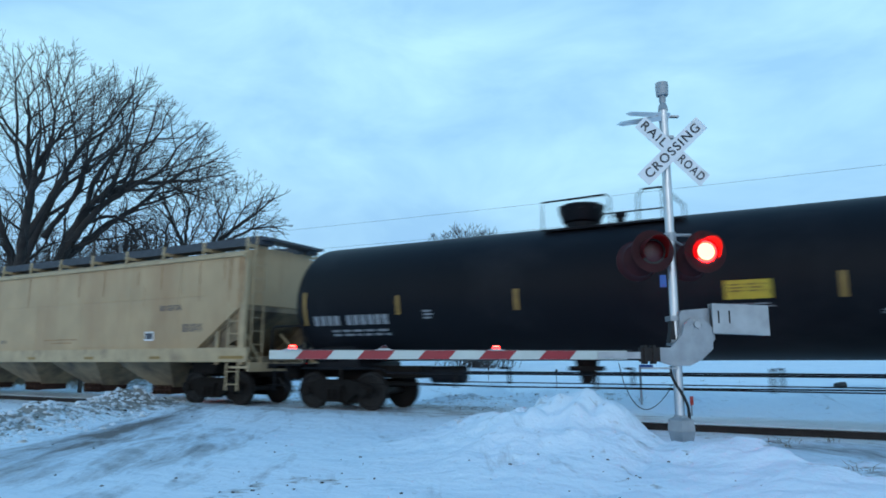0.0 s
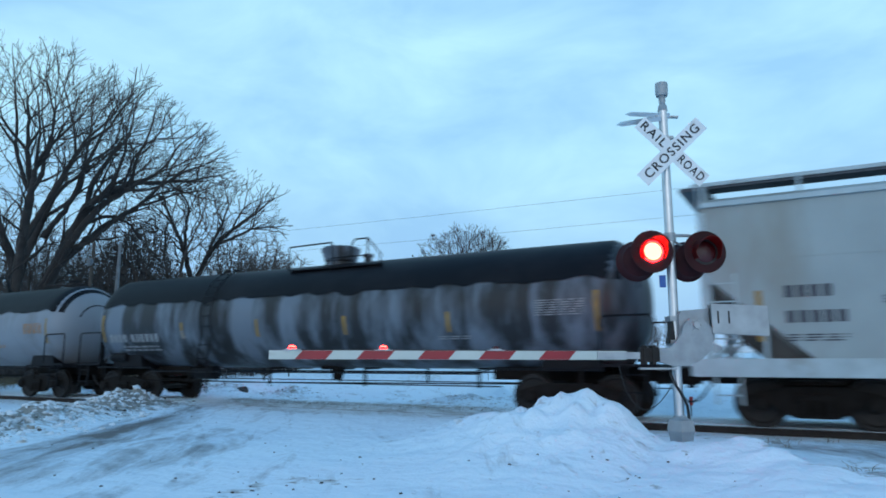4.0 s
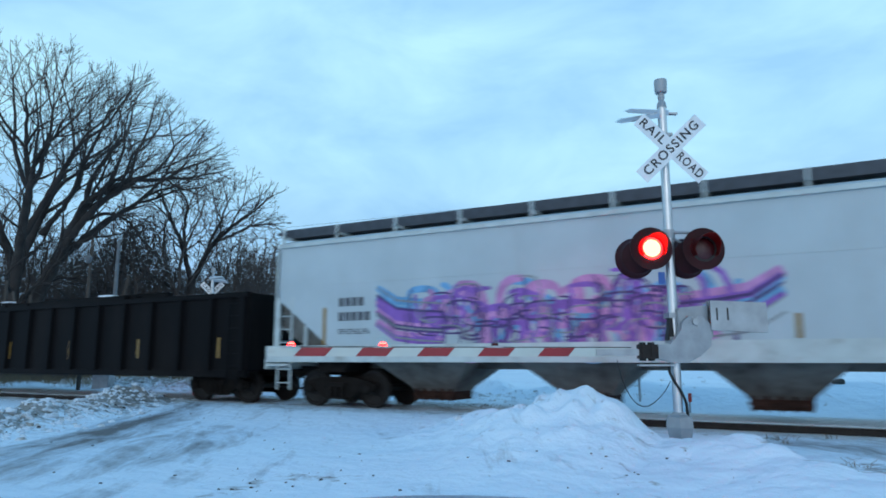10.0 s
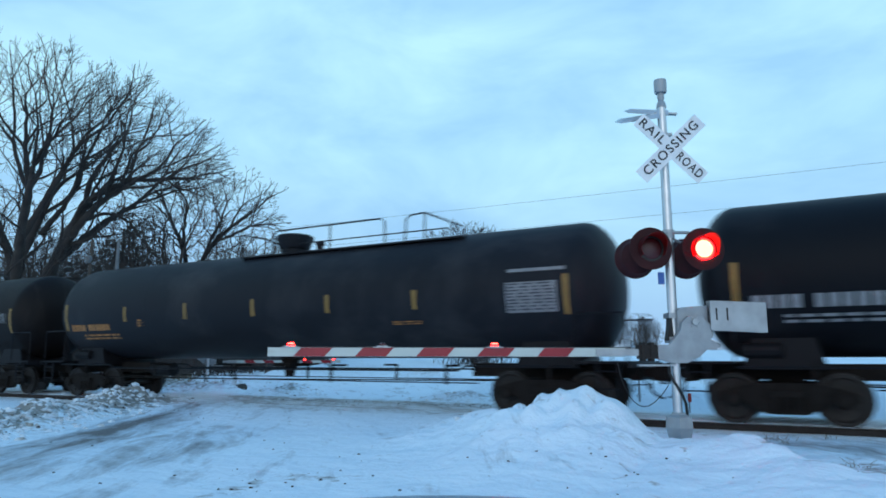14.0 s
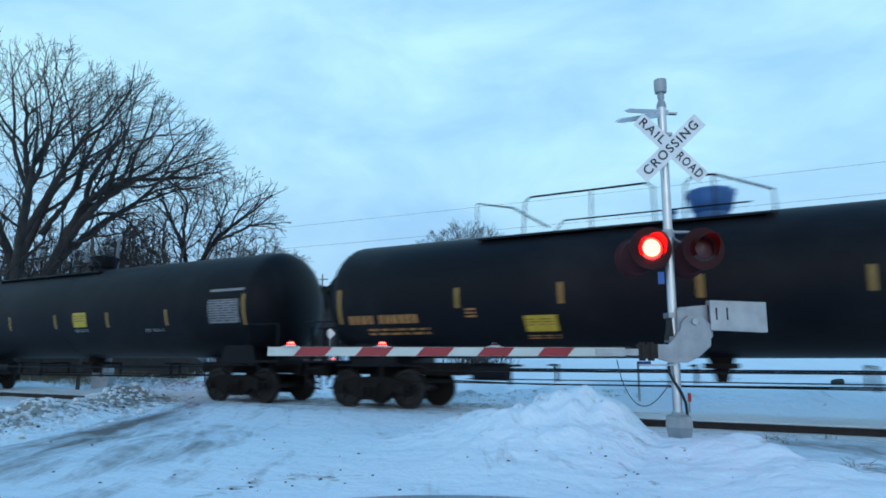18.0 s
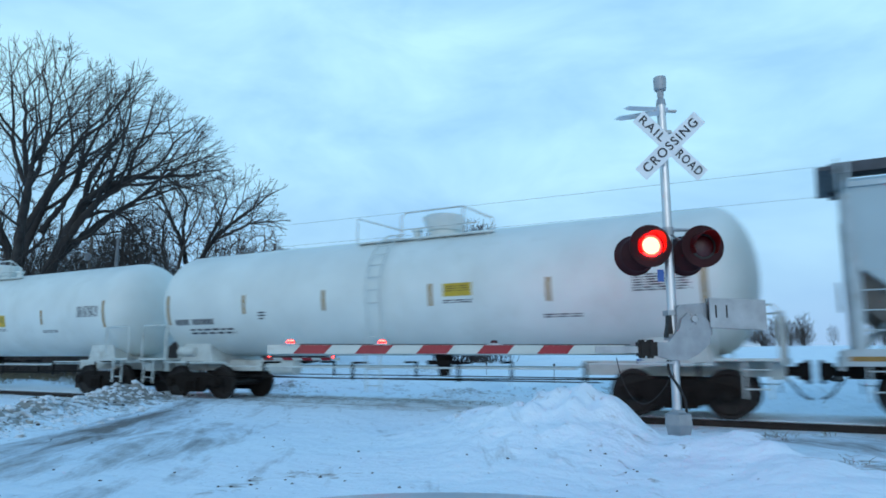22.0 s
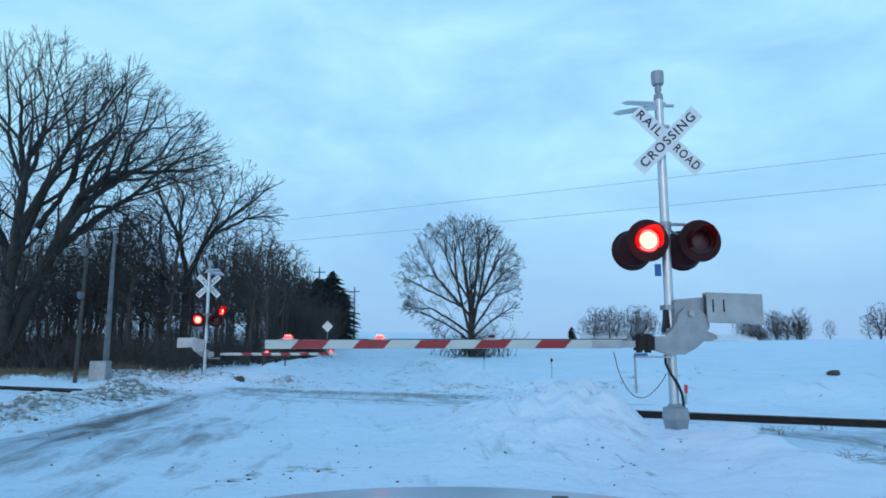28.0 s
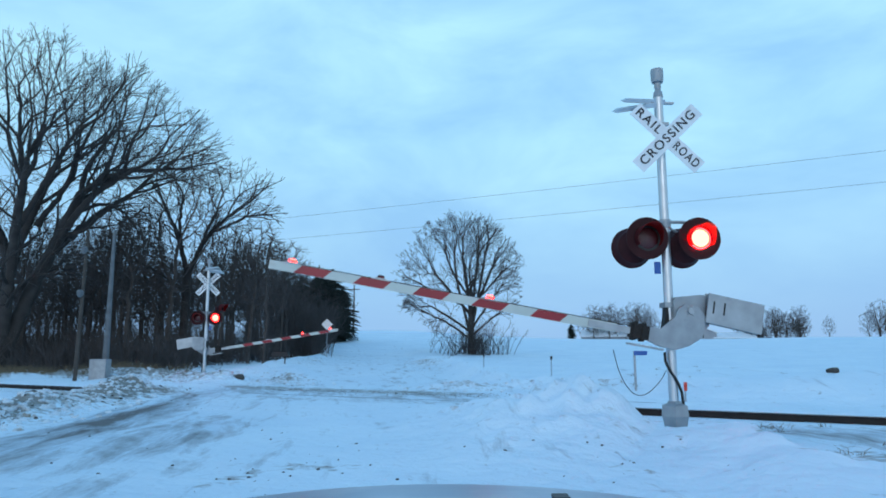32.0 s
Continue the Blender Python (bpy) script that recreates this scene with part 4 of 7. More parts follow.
def tank_car(k, length, middle, label, shell, trim, mark, r=1.50, top=4.20, dome=0.0, rails=(-1.5, 1.5), placard=None, placard_x=-0.5, dome_mat=None, long_walk=False, ladders=(), stripes=(-5.48, -2.85, -0.25, 2.42, 5.1), stripe_z=(-0.57, -0.12), placard_box=(0.66, 0.45, -0.31), letter=0.23, rail_h=0.48, dome_r=0.51, dome_up=0.0, data=True, marks_x=None, band=None, marks=(4, 6), panel=None, cage=False):
    car, half = car_base("tank_car", k, label, "tank car", length, middle)
    zc = top - r
    e = half - 0.75
    d = r * 0.52
    prof = [(-e + d - d * math.cos(math.pi / 2 * i / 9), max(0.02, r * math.sin(math.pi / 2 * i / 9))) for i in range(10)]
    body = prof + [(-e + d + (2 * e - 2 * d) * f, r) for f in (0.2, 0.4, 0.6, 0.8)] + [(-x, rr) for x, rr in prof[::-1]]
    bm = bmesh.new()
    lathe(bm, body, 40, "X", pose(0, 0, zc))
    tank = part("tank", bm, shell, car, "", 0.5)
    # weld seams
    for f in (0.25, 0.5, 0.75):
        bm = bmesh.new()
        x = -e + 2 * e * f
        lathe(bm, [(x - 0.012, r), (x - 0.006, r + 0.004), (x + 0.006, r + 0.004), (x + 0.012, r)], 40, "X", pose(0, 0, zc))
        part("weld_seam", bm, shell, tank, "", 0.8)
    if band:
        bm = bmesh.new()
        for x in (dome - 0.9, dome + 0.9):
            lathe(bm, [(x - 0.06, r + 0.001), (x - 0.05, r + 0.014), (x + 0.05, r + 0.014), (x + 0.06, r + 0.001)], 40, "X", pose(0, 0, zc))
        part("jacket_band", bm, band, tank)
    for s in (-1, 1):
        bm = bmesh.new()
        box(bm, s * (half - 4.3), s * (half - 0.45), -0.32, 0.32, 0.78, 1.08)
        box(bm, s * (half - 0.62), s * (half - 0.40), -0.55, 0.55, 0.74, 1.10)
        part("stub_sill", bm, M_TRUCK if trim is not M_WHITE_TRIM else trim, car, "", 0, 0.02)
        bm = bmesh.new()
        prism(bm, [(-0.7, 0.98), (0.7, 0.98), (0.5, 1.62), (-0.5, 1.62)], -0.95, 0.95, pose(s * (half - 2.25), 0, 0))
        part("saddle", bm, trim, car, "", 0, 0.02)
        # end platform with its handrail, steps and ladder
        bm = bmesh.new()
        box(bm, s * (half - 1.5), s * (half - 0.35), -1.42, 1.42, 1.08, 1.13)
        box(bm, s * (half - 0.40), s * (half - 0.35), -1.45, 1.45, 1.0, 1.13)
        part("end_platform", bm, trim, car, "", 0, 0.006)
        for y in (-1.38, 1.38):
            pipe("handrail", car, [(s * (half - 1.48), y, 1.1), (s * (half - 1.48), y, 2.0), (s * (half - 1.40), y, 2.08), (s * (half - 0.5), y, 2.08), (s * (half - 0.42), y, 2.0), (s * (half - 0.42), y, 1.1)], 0.022, trim)
            ladder(car, s * (half - 0.8), y * 1.03, 0.42, 1.1, 0.42, trim, "sill_step", 2)
        bm = bmesh.new()
        box(bm, s * (half - 0.46), s * (half - 0.40), -0.06, 0.06, 1.1, 2.05)
        box(bm, s * (half - 0.46), s * (half - 0.40), 0.5, 0.62, 1.1, 2.05)
        part("end_post", bm, trim, car)
    # long side handrails low on the car
    for y in (-1.46, 1.46):
        pts = [(-half + 1.5, y, 1.02), (-half + 3.9, y, 1.02), (-half + 4.1, y, 0.92), (half - 4.1, y, 0.92), (half - 3.9, y, 1.02), (half - 1.5, y, 1.02)]
        pipe("side_rail", car, pts, 0.021, trim)
        pipe("lower_side_rail", car, [(-half + 3.6, y, 0.66), (half - 3.6, y, 0.66)], 0.014, M_TRUCK)
        for f in (-0.36, -0.2, -0.04, 0.12, 0.28, 0.4):
            bm = bmesh.new()
            box(bm, f * length - 0.03, f * length + 0.03, y - 0.02, y + 0.02, 0.62, 1.04)
            box(bm, f * length - 0.03, f * length + 0.03, min(y, y * 0.6), max(y, y * 0.6), 1.0, 1.05)
            part("rail_bracket", bm, M_TRUCK, car)
    # bottom outlet, brake gear
    bm = bmesh.new()
    lathe(bm, [(0.72, 0.13), (0.85, 0.15), (1.05, 0.22), (1.3, 0.30)], 14, "Z", pose(dome, 0, 0))
    box(bm, dome - 0.3, dome + 0.3, -0.35, 0.35, 0.98, 1.08)
    part("bottom_outlet", bm, M_TRUCK, car, "", 0.5)
    bm = bmesh.new()
    lathe(bm, [(-0.45, 0.05), (-0.42, 0.2), (0.42, 0.2), (0.45, 0.05)], 14, "X", pose(-half + 5.2, -0.5, 0.88))
    part("air_reservoir", bm, trim, car, "", 0.5)
    bm = bmesh.new()
    lathe(bm, [(-0.35, 0.05), (-0.33, 0.14), (0.33, 0.14), (0.36, 0.05)], 12, "X", pose(-half + 1.9, -0.95, 1.32))
    part("brake_cylinder", bm, trim, car, "", 0.5)
    pipe("brake_rod", car, [(-half + 3.0, -0.6, 0.70), (-half + 6.5, -0.6, 0.62), (half - 3.0, -0.6, 0.70)], 0.016, M_TRUCK)
    # dome, valves and walkway
    w0, w1 = rails
    dm = dome_mat or shell
    bm = bmesh.new()
    q = dome_r
    lathe(bm, [(top - 0.1, q * 0.74), (top + 0.07, q * 0.74), (top + 0.10 + dome_up * 0.5, q * 0.86), (top + 0.30 + dome_up, q * 0.98), (top + 0.45 + dome_up, q), (top + 0.49 + dome_up, q * 0.9), (top + 0.51 + dome_up, 0.1)], 26, "Z", pose(dome, 0, 0))
    part("dome", bm, dm, car, "bolted manway dome", 0.5)
    bm = bmesh.new()
    for a in range(10):
        box(bm, dome + q * 0.99 * math.cos(a * 0.628) - 0.025, dome + q * 0.99 * math.cos(a * 0.628) + 0.025, q * 0.99 * math.sin(a * 0.628) - 0.025, q * 0.99 * math.sin(a * 0.628) + 0.025, top + 0.34 + dome_up, top + 0.47 + dome_up)
    tagged(part("dome_bolts", bm, dm, car), kind="stuff")
    bm = bmesh.new()
    lathe(bm, [(top - 0.05, 0.10), (top + 0.16, 0.10), (top + 0.18, 0.15), (top + 0.26, 0.13), (top + 0.27, 0.03)], 12, "Z", pose(dome + (0.85 if w1 - dome > dome - w0 else -0.85), 0.1, 0))
    part("valve", bm, dm, car, "", 0.5)
    for y0, y1 in ((-0.87, -0.64), (0.64, 0.87)):
        bm = bmesh.new()
        box(bm, w0, w1, y0, y1, top - 0.20, top - 0.17)
        part("walkway", bm, trim, car, "steel grating walkway", 0, 0.004)
    bm = bmesh.new()
    for x in (w0 + 0.1, (w0 + w1) / 2, w1 - 0.1):
        box(bm, x - 0.03, x + 0.03, -0.86, 0.86, top - 0.34, top - 0.20)
    part("walkway_support", bm, trim, car)
    h, low, wide = top + rail_h, top - 0.18, w1 - w0
    for y in (-0.85,):
        if wide > 4.7:
            loops = ([(w0, low), (w0, h), (w0 + 0.9, h - 0.2), (w0 + 1.75, low + 0.12)],
                     [(w0 + 1.15, low), (w0 + 1.2, h - 0.1), (w0 + 1.32, h), (w1 - 2.35, h), (w1 - 2.22, h - 0.1), (w1 - 2.2, low)],
                     [(w1 - 1.62, low), (w1 - 1.58, h - 0.1), (w1 - 1.45, h), (w1 - 1.05, h + 0.02), (w1, h - 0.42), (w1, low)])
            posts = ((w0 + w1) / 2 - 0.4, w1 - 1.05)
        elif wide > 3.3:
            loops = ([(w0, low), (w0, h), (w0 + 1.3, h - 0.42)],
                     [(w0 + 1.33, low), (w0 + 1.33, h - 0.1), (w0 + 1.45, h), (w1 - 0.75, h), (w1, h - 0.36), (w1, low)])
            posts = (w1 - 0.75,)
        else:
            loops = ([(w0, low), (w0, h - 0.02), (w0 + 1.42, h), (w0 + 1.5, h - 0.1), (w0 + 1.52, low)],
                     [(w1 - 0.92, low), (w1 - 0.9, h - 0.1), (w1 - 0.8, h + 0.02), (w1 - 0.4, h + 0.02), (w1, h - 0.42), (w1, low)])
            posts = (w1 - 0.4,)
        for pts in loops:
            pipe("safety_rail", car, [(x, y, z) for x, z in pts], 0.022, trim)
        for x in posts:
            pipe("rail_post", car, [(x, y, low), (x, y, h)], 0.022, trim)
        pipe("mid_rail", car, [(w0 + (1.9 if wide > 4.7 else 1.2), y, low + 0.02), (w0 + (2.1 if wide > 4.7 else 1.4), y, low + 0.24), (w1 - 0.4, y, low + 0.24)], 0.018, trim)
    if cage:
        bm = bmesh.new()
        box(bm, dome - 0.42, dome + 0.42, -0.5, 0.5, top - 0.05, top + 0.50)
        part("valve_housing", bm, dm, car, "boxed valve housing", 0, 0.02)
    if long_walk:
        for y in (-0.62, 0.62):
            bm = bmesh.new()
            box(bm, -e + 0.6, e - 0.6, y - 0.2, y + 0.2, top - 0.06, top - 0.02)
            part("running_board", bm, M_GALV, car, "galvanised running board")
            for j in range(14):
                bm = bmesh.new()
                x = -e + 0.9 + j * (2 * e - 1.8) / 13
                box(bm, x - 0.02, x + 0.02, y - 0.2, y + 0.2, top - 0.26, top - 0.06)
                part("board_bracket", bm, trim, car)
            for x in (-e + 0.65, e - 0.65):
                for dx in (-0.3, 0.25):
                    pipe("end_hoop", car, [(x + dx - 0.2, y - 0.15, top - 0.06), (x + dx - 0.2, y - 0.15, top + 0.36), (x + dx - 0.1, y - 0.15, top + 0.44), (x + dx + 0.1, y - 0.15, top + 0.44), (x + dx + 0.2, y - 0.15, top + 0.36), (x + dx + 0.2, y - 0.15, top - 0.06)], 0.018, trim)
    for x in ladders:
        bm = bmesh.new()
        for dx in (-0.2, 0.2):
            pts = [(x + dx, -(r + 0.12) * math.cos(a), zc + (r + 0.12) * math.sin(a)) for a in [radians(-20 + 90 * i / 8) for i in range(9)]]
            tube(bm, [(x + dx, -1.5, 0.35), (x + dx, -1.55, 1.1)] + pts, 0.02, 6)
        for i in range(12):
            if i < 4:
                p = (-1.53, 0.5 + i * 0.38)
            else:
                a = radians(-10 + (i - 4) * 11)
                p = (-(r + 0.12) * math.cos(a), zc + (r + 0.12) * math.sin(a))
            tube(bm, [(x - 0.2, *p), (x + 0.2, *p)], 0.013, 6)
        part("side_ladder", bm, trim, car)
    # decals
    put = lambda bmx: (lambda a, b, c, dd: patch(bmx, r, zc, a, b, c, dd))
    for x in stripes:
        bm = bmesh.new()
        patch(bm, r, zc, x - 0.05, x + 0.05, zc + stripe_z[0], zc + stripe_z[1])
        part("reflector", bm, M_REFLECT, car, "amber reflector strip")
    for x in (-e + d + 0.04, e - d - 0.06):
        bm = bmesh.new()
        patch(bm, r, zc, x - 0.05, x + 0.05, zc - 0.62, zc + 0.2)
        part("reflector", bm, M_REFLECT, car, "amber reflector strip")
    bm = bmesh.new()
    mx = -e + d + 0.3 if marks_x is None else marks_x
    stencil(put(bm), mx, zc - 0.64, letter, marks)
    tagged(part("stencil", bm, mark, car, "stencilled reporting mark"), kind="stuff")
    bm = bmesh.new()
    stencil_block(put(bm), mx + 0.5, zc - 0.80, 1.7, 2, 0.05)
    stencil_block(put(bm), mx + 3.2, zc - 0.40, 0.24, 3, 0.04)
    stencil_block(put(bm), 4.1, zc - 0.68, 0.8, 2, 0.025)
    tagged(part("small_stencil", bm, mark, car), kind="stuff")
    if data:
        xd = e - d - 1.36
        bm = bmesh.new()
        stencil_block(lambda a, b, c, dd: patch(bm, r, zc, a, b, c, dd, 0.010), xd, zc + 0.02, 1.05, 9 if panel else 7, 0.035 if panel else 0.026)
        tagged(part("data_stencil", bm, M_DARK_MARK if panel else mark, car), kind="stuff")
        if panel:
            bm = bmesh.new()
            patch(bm, r, zc, xd - 0.04, xd + 1.10, zc - 0.56, zc + 0.08, 0.003)
            patch(bm, r, zc, xd, xd + 1.28, zc + 0.30, zc + 0.37, 0.003)
            part("data_panel", bm, panel, car, "stencilled data panel")
    if placard:
        pw, ph, pz = placard_box
        bm = bmesh.new()
        patch(bm, r, zc, placard_x - pw / 2, placard_x + pw / 2, zc + pz - ph / 2, zc + pz + ph / 2, 0.008)
        part("placard", bm, placard, car, "rectangular warning placard")
        bm = bmesh.new()
        stencil_block(lambda a, b, c, dd: patch(bm, r, zc, a, b, c, dd, 0.012), placard_x - pw * 0.42, zc + pz + ph * 0.22, pw * 0.82, 3, ph * 0.09)
        tagged(part("placard_text", bm, M_OLIVE, car), kind="stuff")
        bm = bmesh.new()
        stencil_block(put(bm), placard_x - pw / 2, zc + pz - ph / 2 - 0.10, pw, 2, 0.025)
        tagged(part("small_stencil", bm, mark, car), kind="stuff")
    return car, half, zc, e, d


def hopper_section(zt, w, z0):
    """Half of a covered hopper's cross-section, from the sill up to the roof's ridge."""
    return [(w, z0), (w, zt - 0.20), (w - 0.03, zt - 0.12), (w - 0.12, zt - 0.05), (w - 0.36, zt + 0.02), (w * 0.4, zt + 0.10), (0.0, zt + 0.13)]


def hopper_car(k, length, middle, label, shell, trim, mark, bays=4, top=4.22, slope_mat=None, stripes=True, under=None, arched=False, outlet=0.15, sill=(0.97, 1.34), board=(0.14, 0.36), margin=2.1, marks=(1.5, 2.36, 1.95), plate=(3.88, 1.78)):
    car, half = car_base("covered_hopper", k, label, "hopper car", length, middle)
    w, z0, e = 1.56, sill[1] - 0.06, half - 0.62
    sec = hopper_section(top, w, z0)
    outline = [(y, z) for y, z in sec] + [(-y, z) for y, z in sec[-2::-1]]
    bm = bmesh.new()
    prism(bm, [(y, z) for y, z in outline], -e, e, Matrix.Rotation(radians(90), 4, "Z"))
    reach, knee = 1.75, 2.72
    for s in (-1, 1):
        n = Vector((s * (knee - z0), 0, -reach)).normalized()
        res = bmesh.ops.bisect_plane(bm, geom=bm.verts[:] + bm.edges[:] + bm.faces[:], plane_co=(s * e, 0, knee), plane_no=n, clear_outer=True)
        edges = [g for g in res["geom_cut"] if isinstance(g, bmesh.types.BMEdge)]
        bmesh.ops.contextual_create(bm, geom=edges)
    part("hopper_body", bm, shell, car, "", 0.5)
    # weld seams of the side sheets
    for y in (-w, w):
        for i in range(1, 8):
            bm = bmesh.new()
            x = -e + 2 * e * i / 8 + 0.07 * math.sin(5 * i + k)
            box(bm, x - 0.012, x + 0.012, y - 0.005, y + 0.005, sill[1] + 0.02 if abs(x) < e - reach else 2.9, top - 0.22)
            part("side_seam", bm, shell, car)
        bm = bmesh.new()
        box(bm, -e + 1.4, e - 1.4, y - 0.006, y + 0.006, 2.98, 3.0)
        part("long_seam", bm, shell, car)
    # slope sheets and their struts in the open ends
    for s in (-1, 1):
        bm = bmesh.new()
        prism(bm, [(e * s - s * 0.02, knee - 0.02), (e * s - s * (reach + 0.02), z0), (e * s - s * (reach - 0.10), z0), (e * s - s * 0.02, knee - 0.16)], -1.44, 1.44)
        part("slope_sheet", bm, slope_mat or shell, car, "sloping end sheet")
        for y in (-1.5, 1.5):
            bm = bmesh.new()
            box(bm, s * e - 0.06, s * e + 0.06, y - 0.06, y + 0.06, 1.1, top - 0.3)
            part("corner_post", bm, trim, car, "", 0, 0.01)
            bm = bmesh.new()
            x = s * (e - 0.95)
            box(bm, x - 0.035, x + 0.035, y - 0.04, y + 0.04, 1.1, 2.0)
            part("end_strut", bm, trim, car)
            # dark plate filling part of the open triangle below the slope sheet
            bm = bmesh.new()
            prism(bm, [(s * (e - 0.08), knee - 0.14), (s * (e - reach + 0.06), z0), (s * (e - reach + 0.8), z0), (s * (e - 0.35), knee - 0.95), (s * (e - 0.08), knee - 0.75)], min(y * 0.91, y * 0.93), max(y * 0.91, y * 0.93))
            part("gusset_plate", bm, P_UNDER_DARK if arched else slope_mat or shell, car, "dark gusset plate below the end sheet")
            ladder(car, s * (e - 0.30), y * 1.035, 0.42, 2.75, 0.42, trim)
        for y in (-0.9, 0.9):
            bm = bmesh.new()
            tube(bm, [(s * (e + 0.1), y, 1.1), (s * (e - 0.75), y * 0.8, 2.0)], 0.045, 6)
            part("slope_brace", bm, trim, car)
        ladder(car, s * (e + 0.09), -1.1, 1.1, top + 0.1, 0.42, trim, "end_ladder", 0, "x")
        bm = bmesh.new()
        box(bm, s * (e - 0.4), s * (half - 0.32), -1.56, 1.56, 1.0, 1.06)
        box(bm, s * (half - 0.36), s * (half - 0.30), -1.58, 1.58, 0.92, 1.16)
        part("end_sill", bm, trim, car, "", 0, 0.008)
        bm = bmesh.new()
        box(bm, s * (half - 4.0), s * (half - 0.42), -0.33, 0.33, 0.76, 1.05)
        part("draft_sill", bm, M_TRUCK, car, "", 0, 0.02)
        bm = bmesh.new()
        prism(bm, [(-0.4, 0.86), (0.4, 0.86), (0.55, 1.2), (-0.55, 1.2)], -1.3, 1.3, pose(s * (half - 2.25), 0, 0))
        part("body_bolster", bm, M_TRUCK, car)
    bm = bmesh.new()
    lathe(bm, [(-0.02, 0.30), (0.02, 0.30), (0.025, 0.26)], 20, "X", pose(-(e + 0.2), 0.55, 2.3))
    part("brake_wheel", bm, trim, car)
    for y in (-1.585, 1.585):
        bm = bmesh.new()
        box(bm, -half + 0.36, half - 0.36, y - 0.035, y + 0.035, sill[0], sill[1])
        box(bm, -half + 0.36, half - 0.36, min(y, y * 0.94), max(y, y * 0.94), sill[0], sill[0] + 0.03)
        part("side_sill", bm, trim, car, "", 0, 0.006)
        bm = bmesh.new()
        box(bm, -e, e, y - 0.03, y + 0.03, top - 0.21, top - 0.12)
        part("top_chord", bm, trim, car, "", 0, 0.008)
    # discharge bays
    span = (2 * e - 2 * margin) / bays
    sides = ((sill[0] + 0.04, 0.45, 1.25), (0.90, 0.36, 1.0), (0.76, 0.30, 0.88), (0.56, 0.26, 0.76), (0.40, 0.24, 0.60), (0.30, 0.235, 0.50)) if arched else \
        ((sill[0] + 0.04, 0.35, 1.30), (0.97, 0.295, 1.05), (0.50, outlet + 0.012, 0.50), (0.42, outlet, 0.46))
    bm = bmesh.new()
    box(bm, -e + 0.4, e - 0.4, -0.34, 0.34, sill[0] - 0.16, sill[0] + 0.16)
    box(bm, -e + 0.4, e - 0.4, -1.50, 1.50, sill[0] + 0.03, sill[0] + 0.08)
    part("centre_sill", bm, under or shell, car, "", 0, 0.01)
    for b in range(bays):
        xm = -e + margin + span * (b + 0.5)
        bm = bmesh.new()
        rows = [[bm.verts.new((xm + sx * f * span, sy * hy, z)) for sx, sy in ((-1, -1), (1, -1), (1, 1), (-1, 1))] for z, f, hy in sides]
        for a, c in zip(rows, rows[1:]):
            for i in range(4):
                bm.faces.new((a[i], a[(i + 1) % 4], c[(i + 1) % 4], c[i]))
        bm.faces.new(rows[0][::-1])
        bm.faces.new(rows[-1])
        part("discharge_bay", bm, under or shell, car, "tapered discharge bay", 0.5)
        bm = bmesh.new()
        g = sides[-1][1] * span
        box(bm, xm - g * 0.96, xm + g * 0.96, -0.46, 0.46, 0.22, sides[-1][0] + 0.004)
        for i in range(5):
            x = xm - g * 0.84 + i * g * 0.42
            box(bm, x - 0.035, x + 0.035, -0.54, -0.44, 0.20, sides[-1][0] + 0.06)
        tube(bm, [(xm - g, -0.50, 0.34), (xm + g, -0.50, 0.34)], 0.03, 6)
        part("outlet_gate", bm, M_GATE_RUST, car, "rusty outlet gate", 0, 0.01)
    # roof: hatch trough, running boards and their brackets
    bm = bmesh.new()
    box(bm, -e + 1.0, e - 1.0, -0.3, 0.3, top + 0.1, top + 0.22)
    part("hatch_cover", bm, trim, car, "", 0, 0.02)
    for y in (-0.95, 0.95):
        bm = bmesh.new()
        box(bm, -e - 0.2, e + 0.2, y - 0.23, y + 0.23, top + board[0], top + board[1])
        part("running_board", bm, M_GRATE, car, "dark grating running board")
        if arched:
            bm = bmesh.new()
            edge = y + math.copysign(0.245, y)
            box(bm, -e - 0.2, e + 0.2, edge - 0.012, edge + 0.012, top + board[1] - 0.06, top + board[1] + 0.01)
            part("board_rim", bm, trim, car, "light grey edge of the running board")
        for j in range(12):
            bm = bmesh.new()
            x = -e + 0.05 + j * (2 * e - 0.1) / 11
            box(bm, x - 0.025, x + 0.025, y - 0.25 - 0.3 * (y < 0), y + 0.25 + 0.3 * (y > 0), top + 0.06, top + board[0])
            box(bm, x - 0.025, x + 0.025, y + math.copysign(0.5, y) - 0.03, y + math.copysign(0.5, y) + 0.03, top - 0.1, top + board[1] - 0.06)
            part("board_bracket", bm, trim, car)
    for s in (-1, 1):
        bm = bmesh.new()
        box(bm, s * (e - 0.1), s * (e + 0.42), -1.2, 1.2, top + board[1] - 0.12, top + board[1] - 0.05)
        part("end_board", bm, M_GRATE, car)
        pipe("roof_grab", car, [(s * (e + 0.1), -1.25, top - 0.15), (s * (e + 0.1), -1.25, top + board[1] + 0.06)], 0.02, trim)
    # markings
    bm = bmesh.new()
    yy = -w - 0.004
    place = lambda a, b, c, d: flat_patch(bm, yy, a, b, c, d)
    mx, mz, nz = -e + marks[0], marks[1], marks[2]
    stencil(place, mx, mz, 0.21, (4,))
    stencil(place, mx, nz, 0.21, (5,))
    stencil_block(place, mx, nz - 0.22, 0.9, 3, 0.025)
    stencil_block(place, e - 3.3, 2.75, 0.9, 4, 0.022)
    stencil_block(place, e - 2.3, 2.2, 0.8, 6, 0.020)
    stencil_block(place, mx + 1.45, mz - 0.05, 0.2, 3, 0.025)
    stencil_block(place, mx + 5.7, 1.86, 0.3, 2, 0.03)
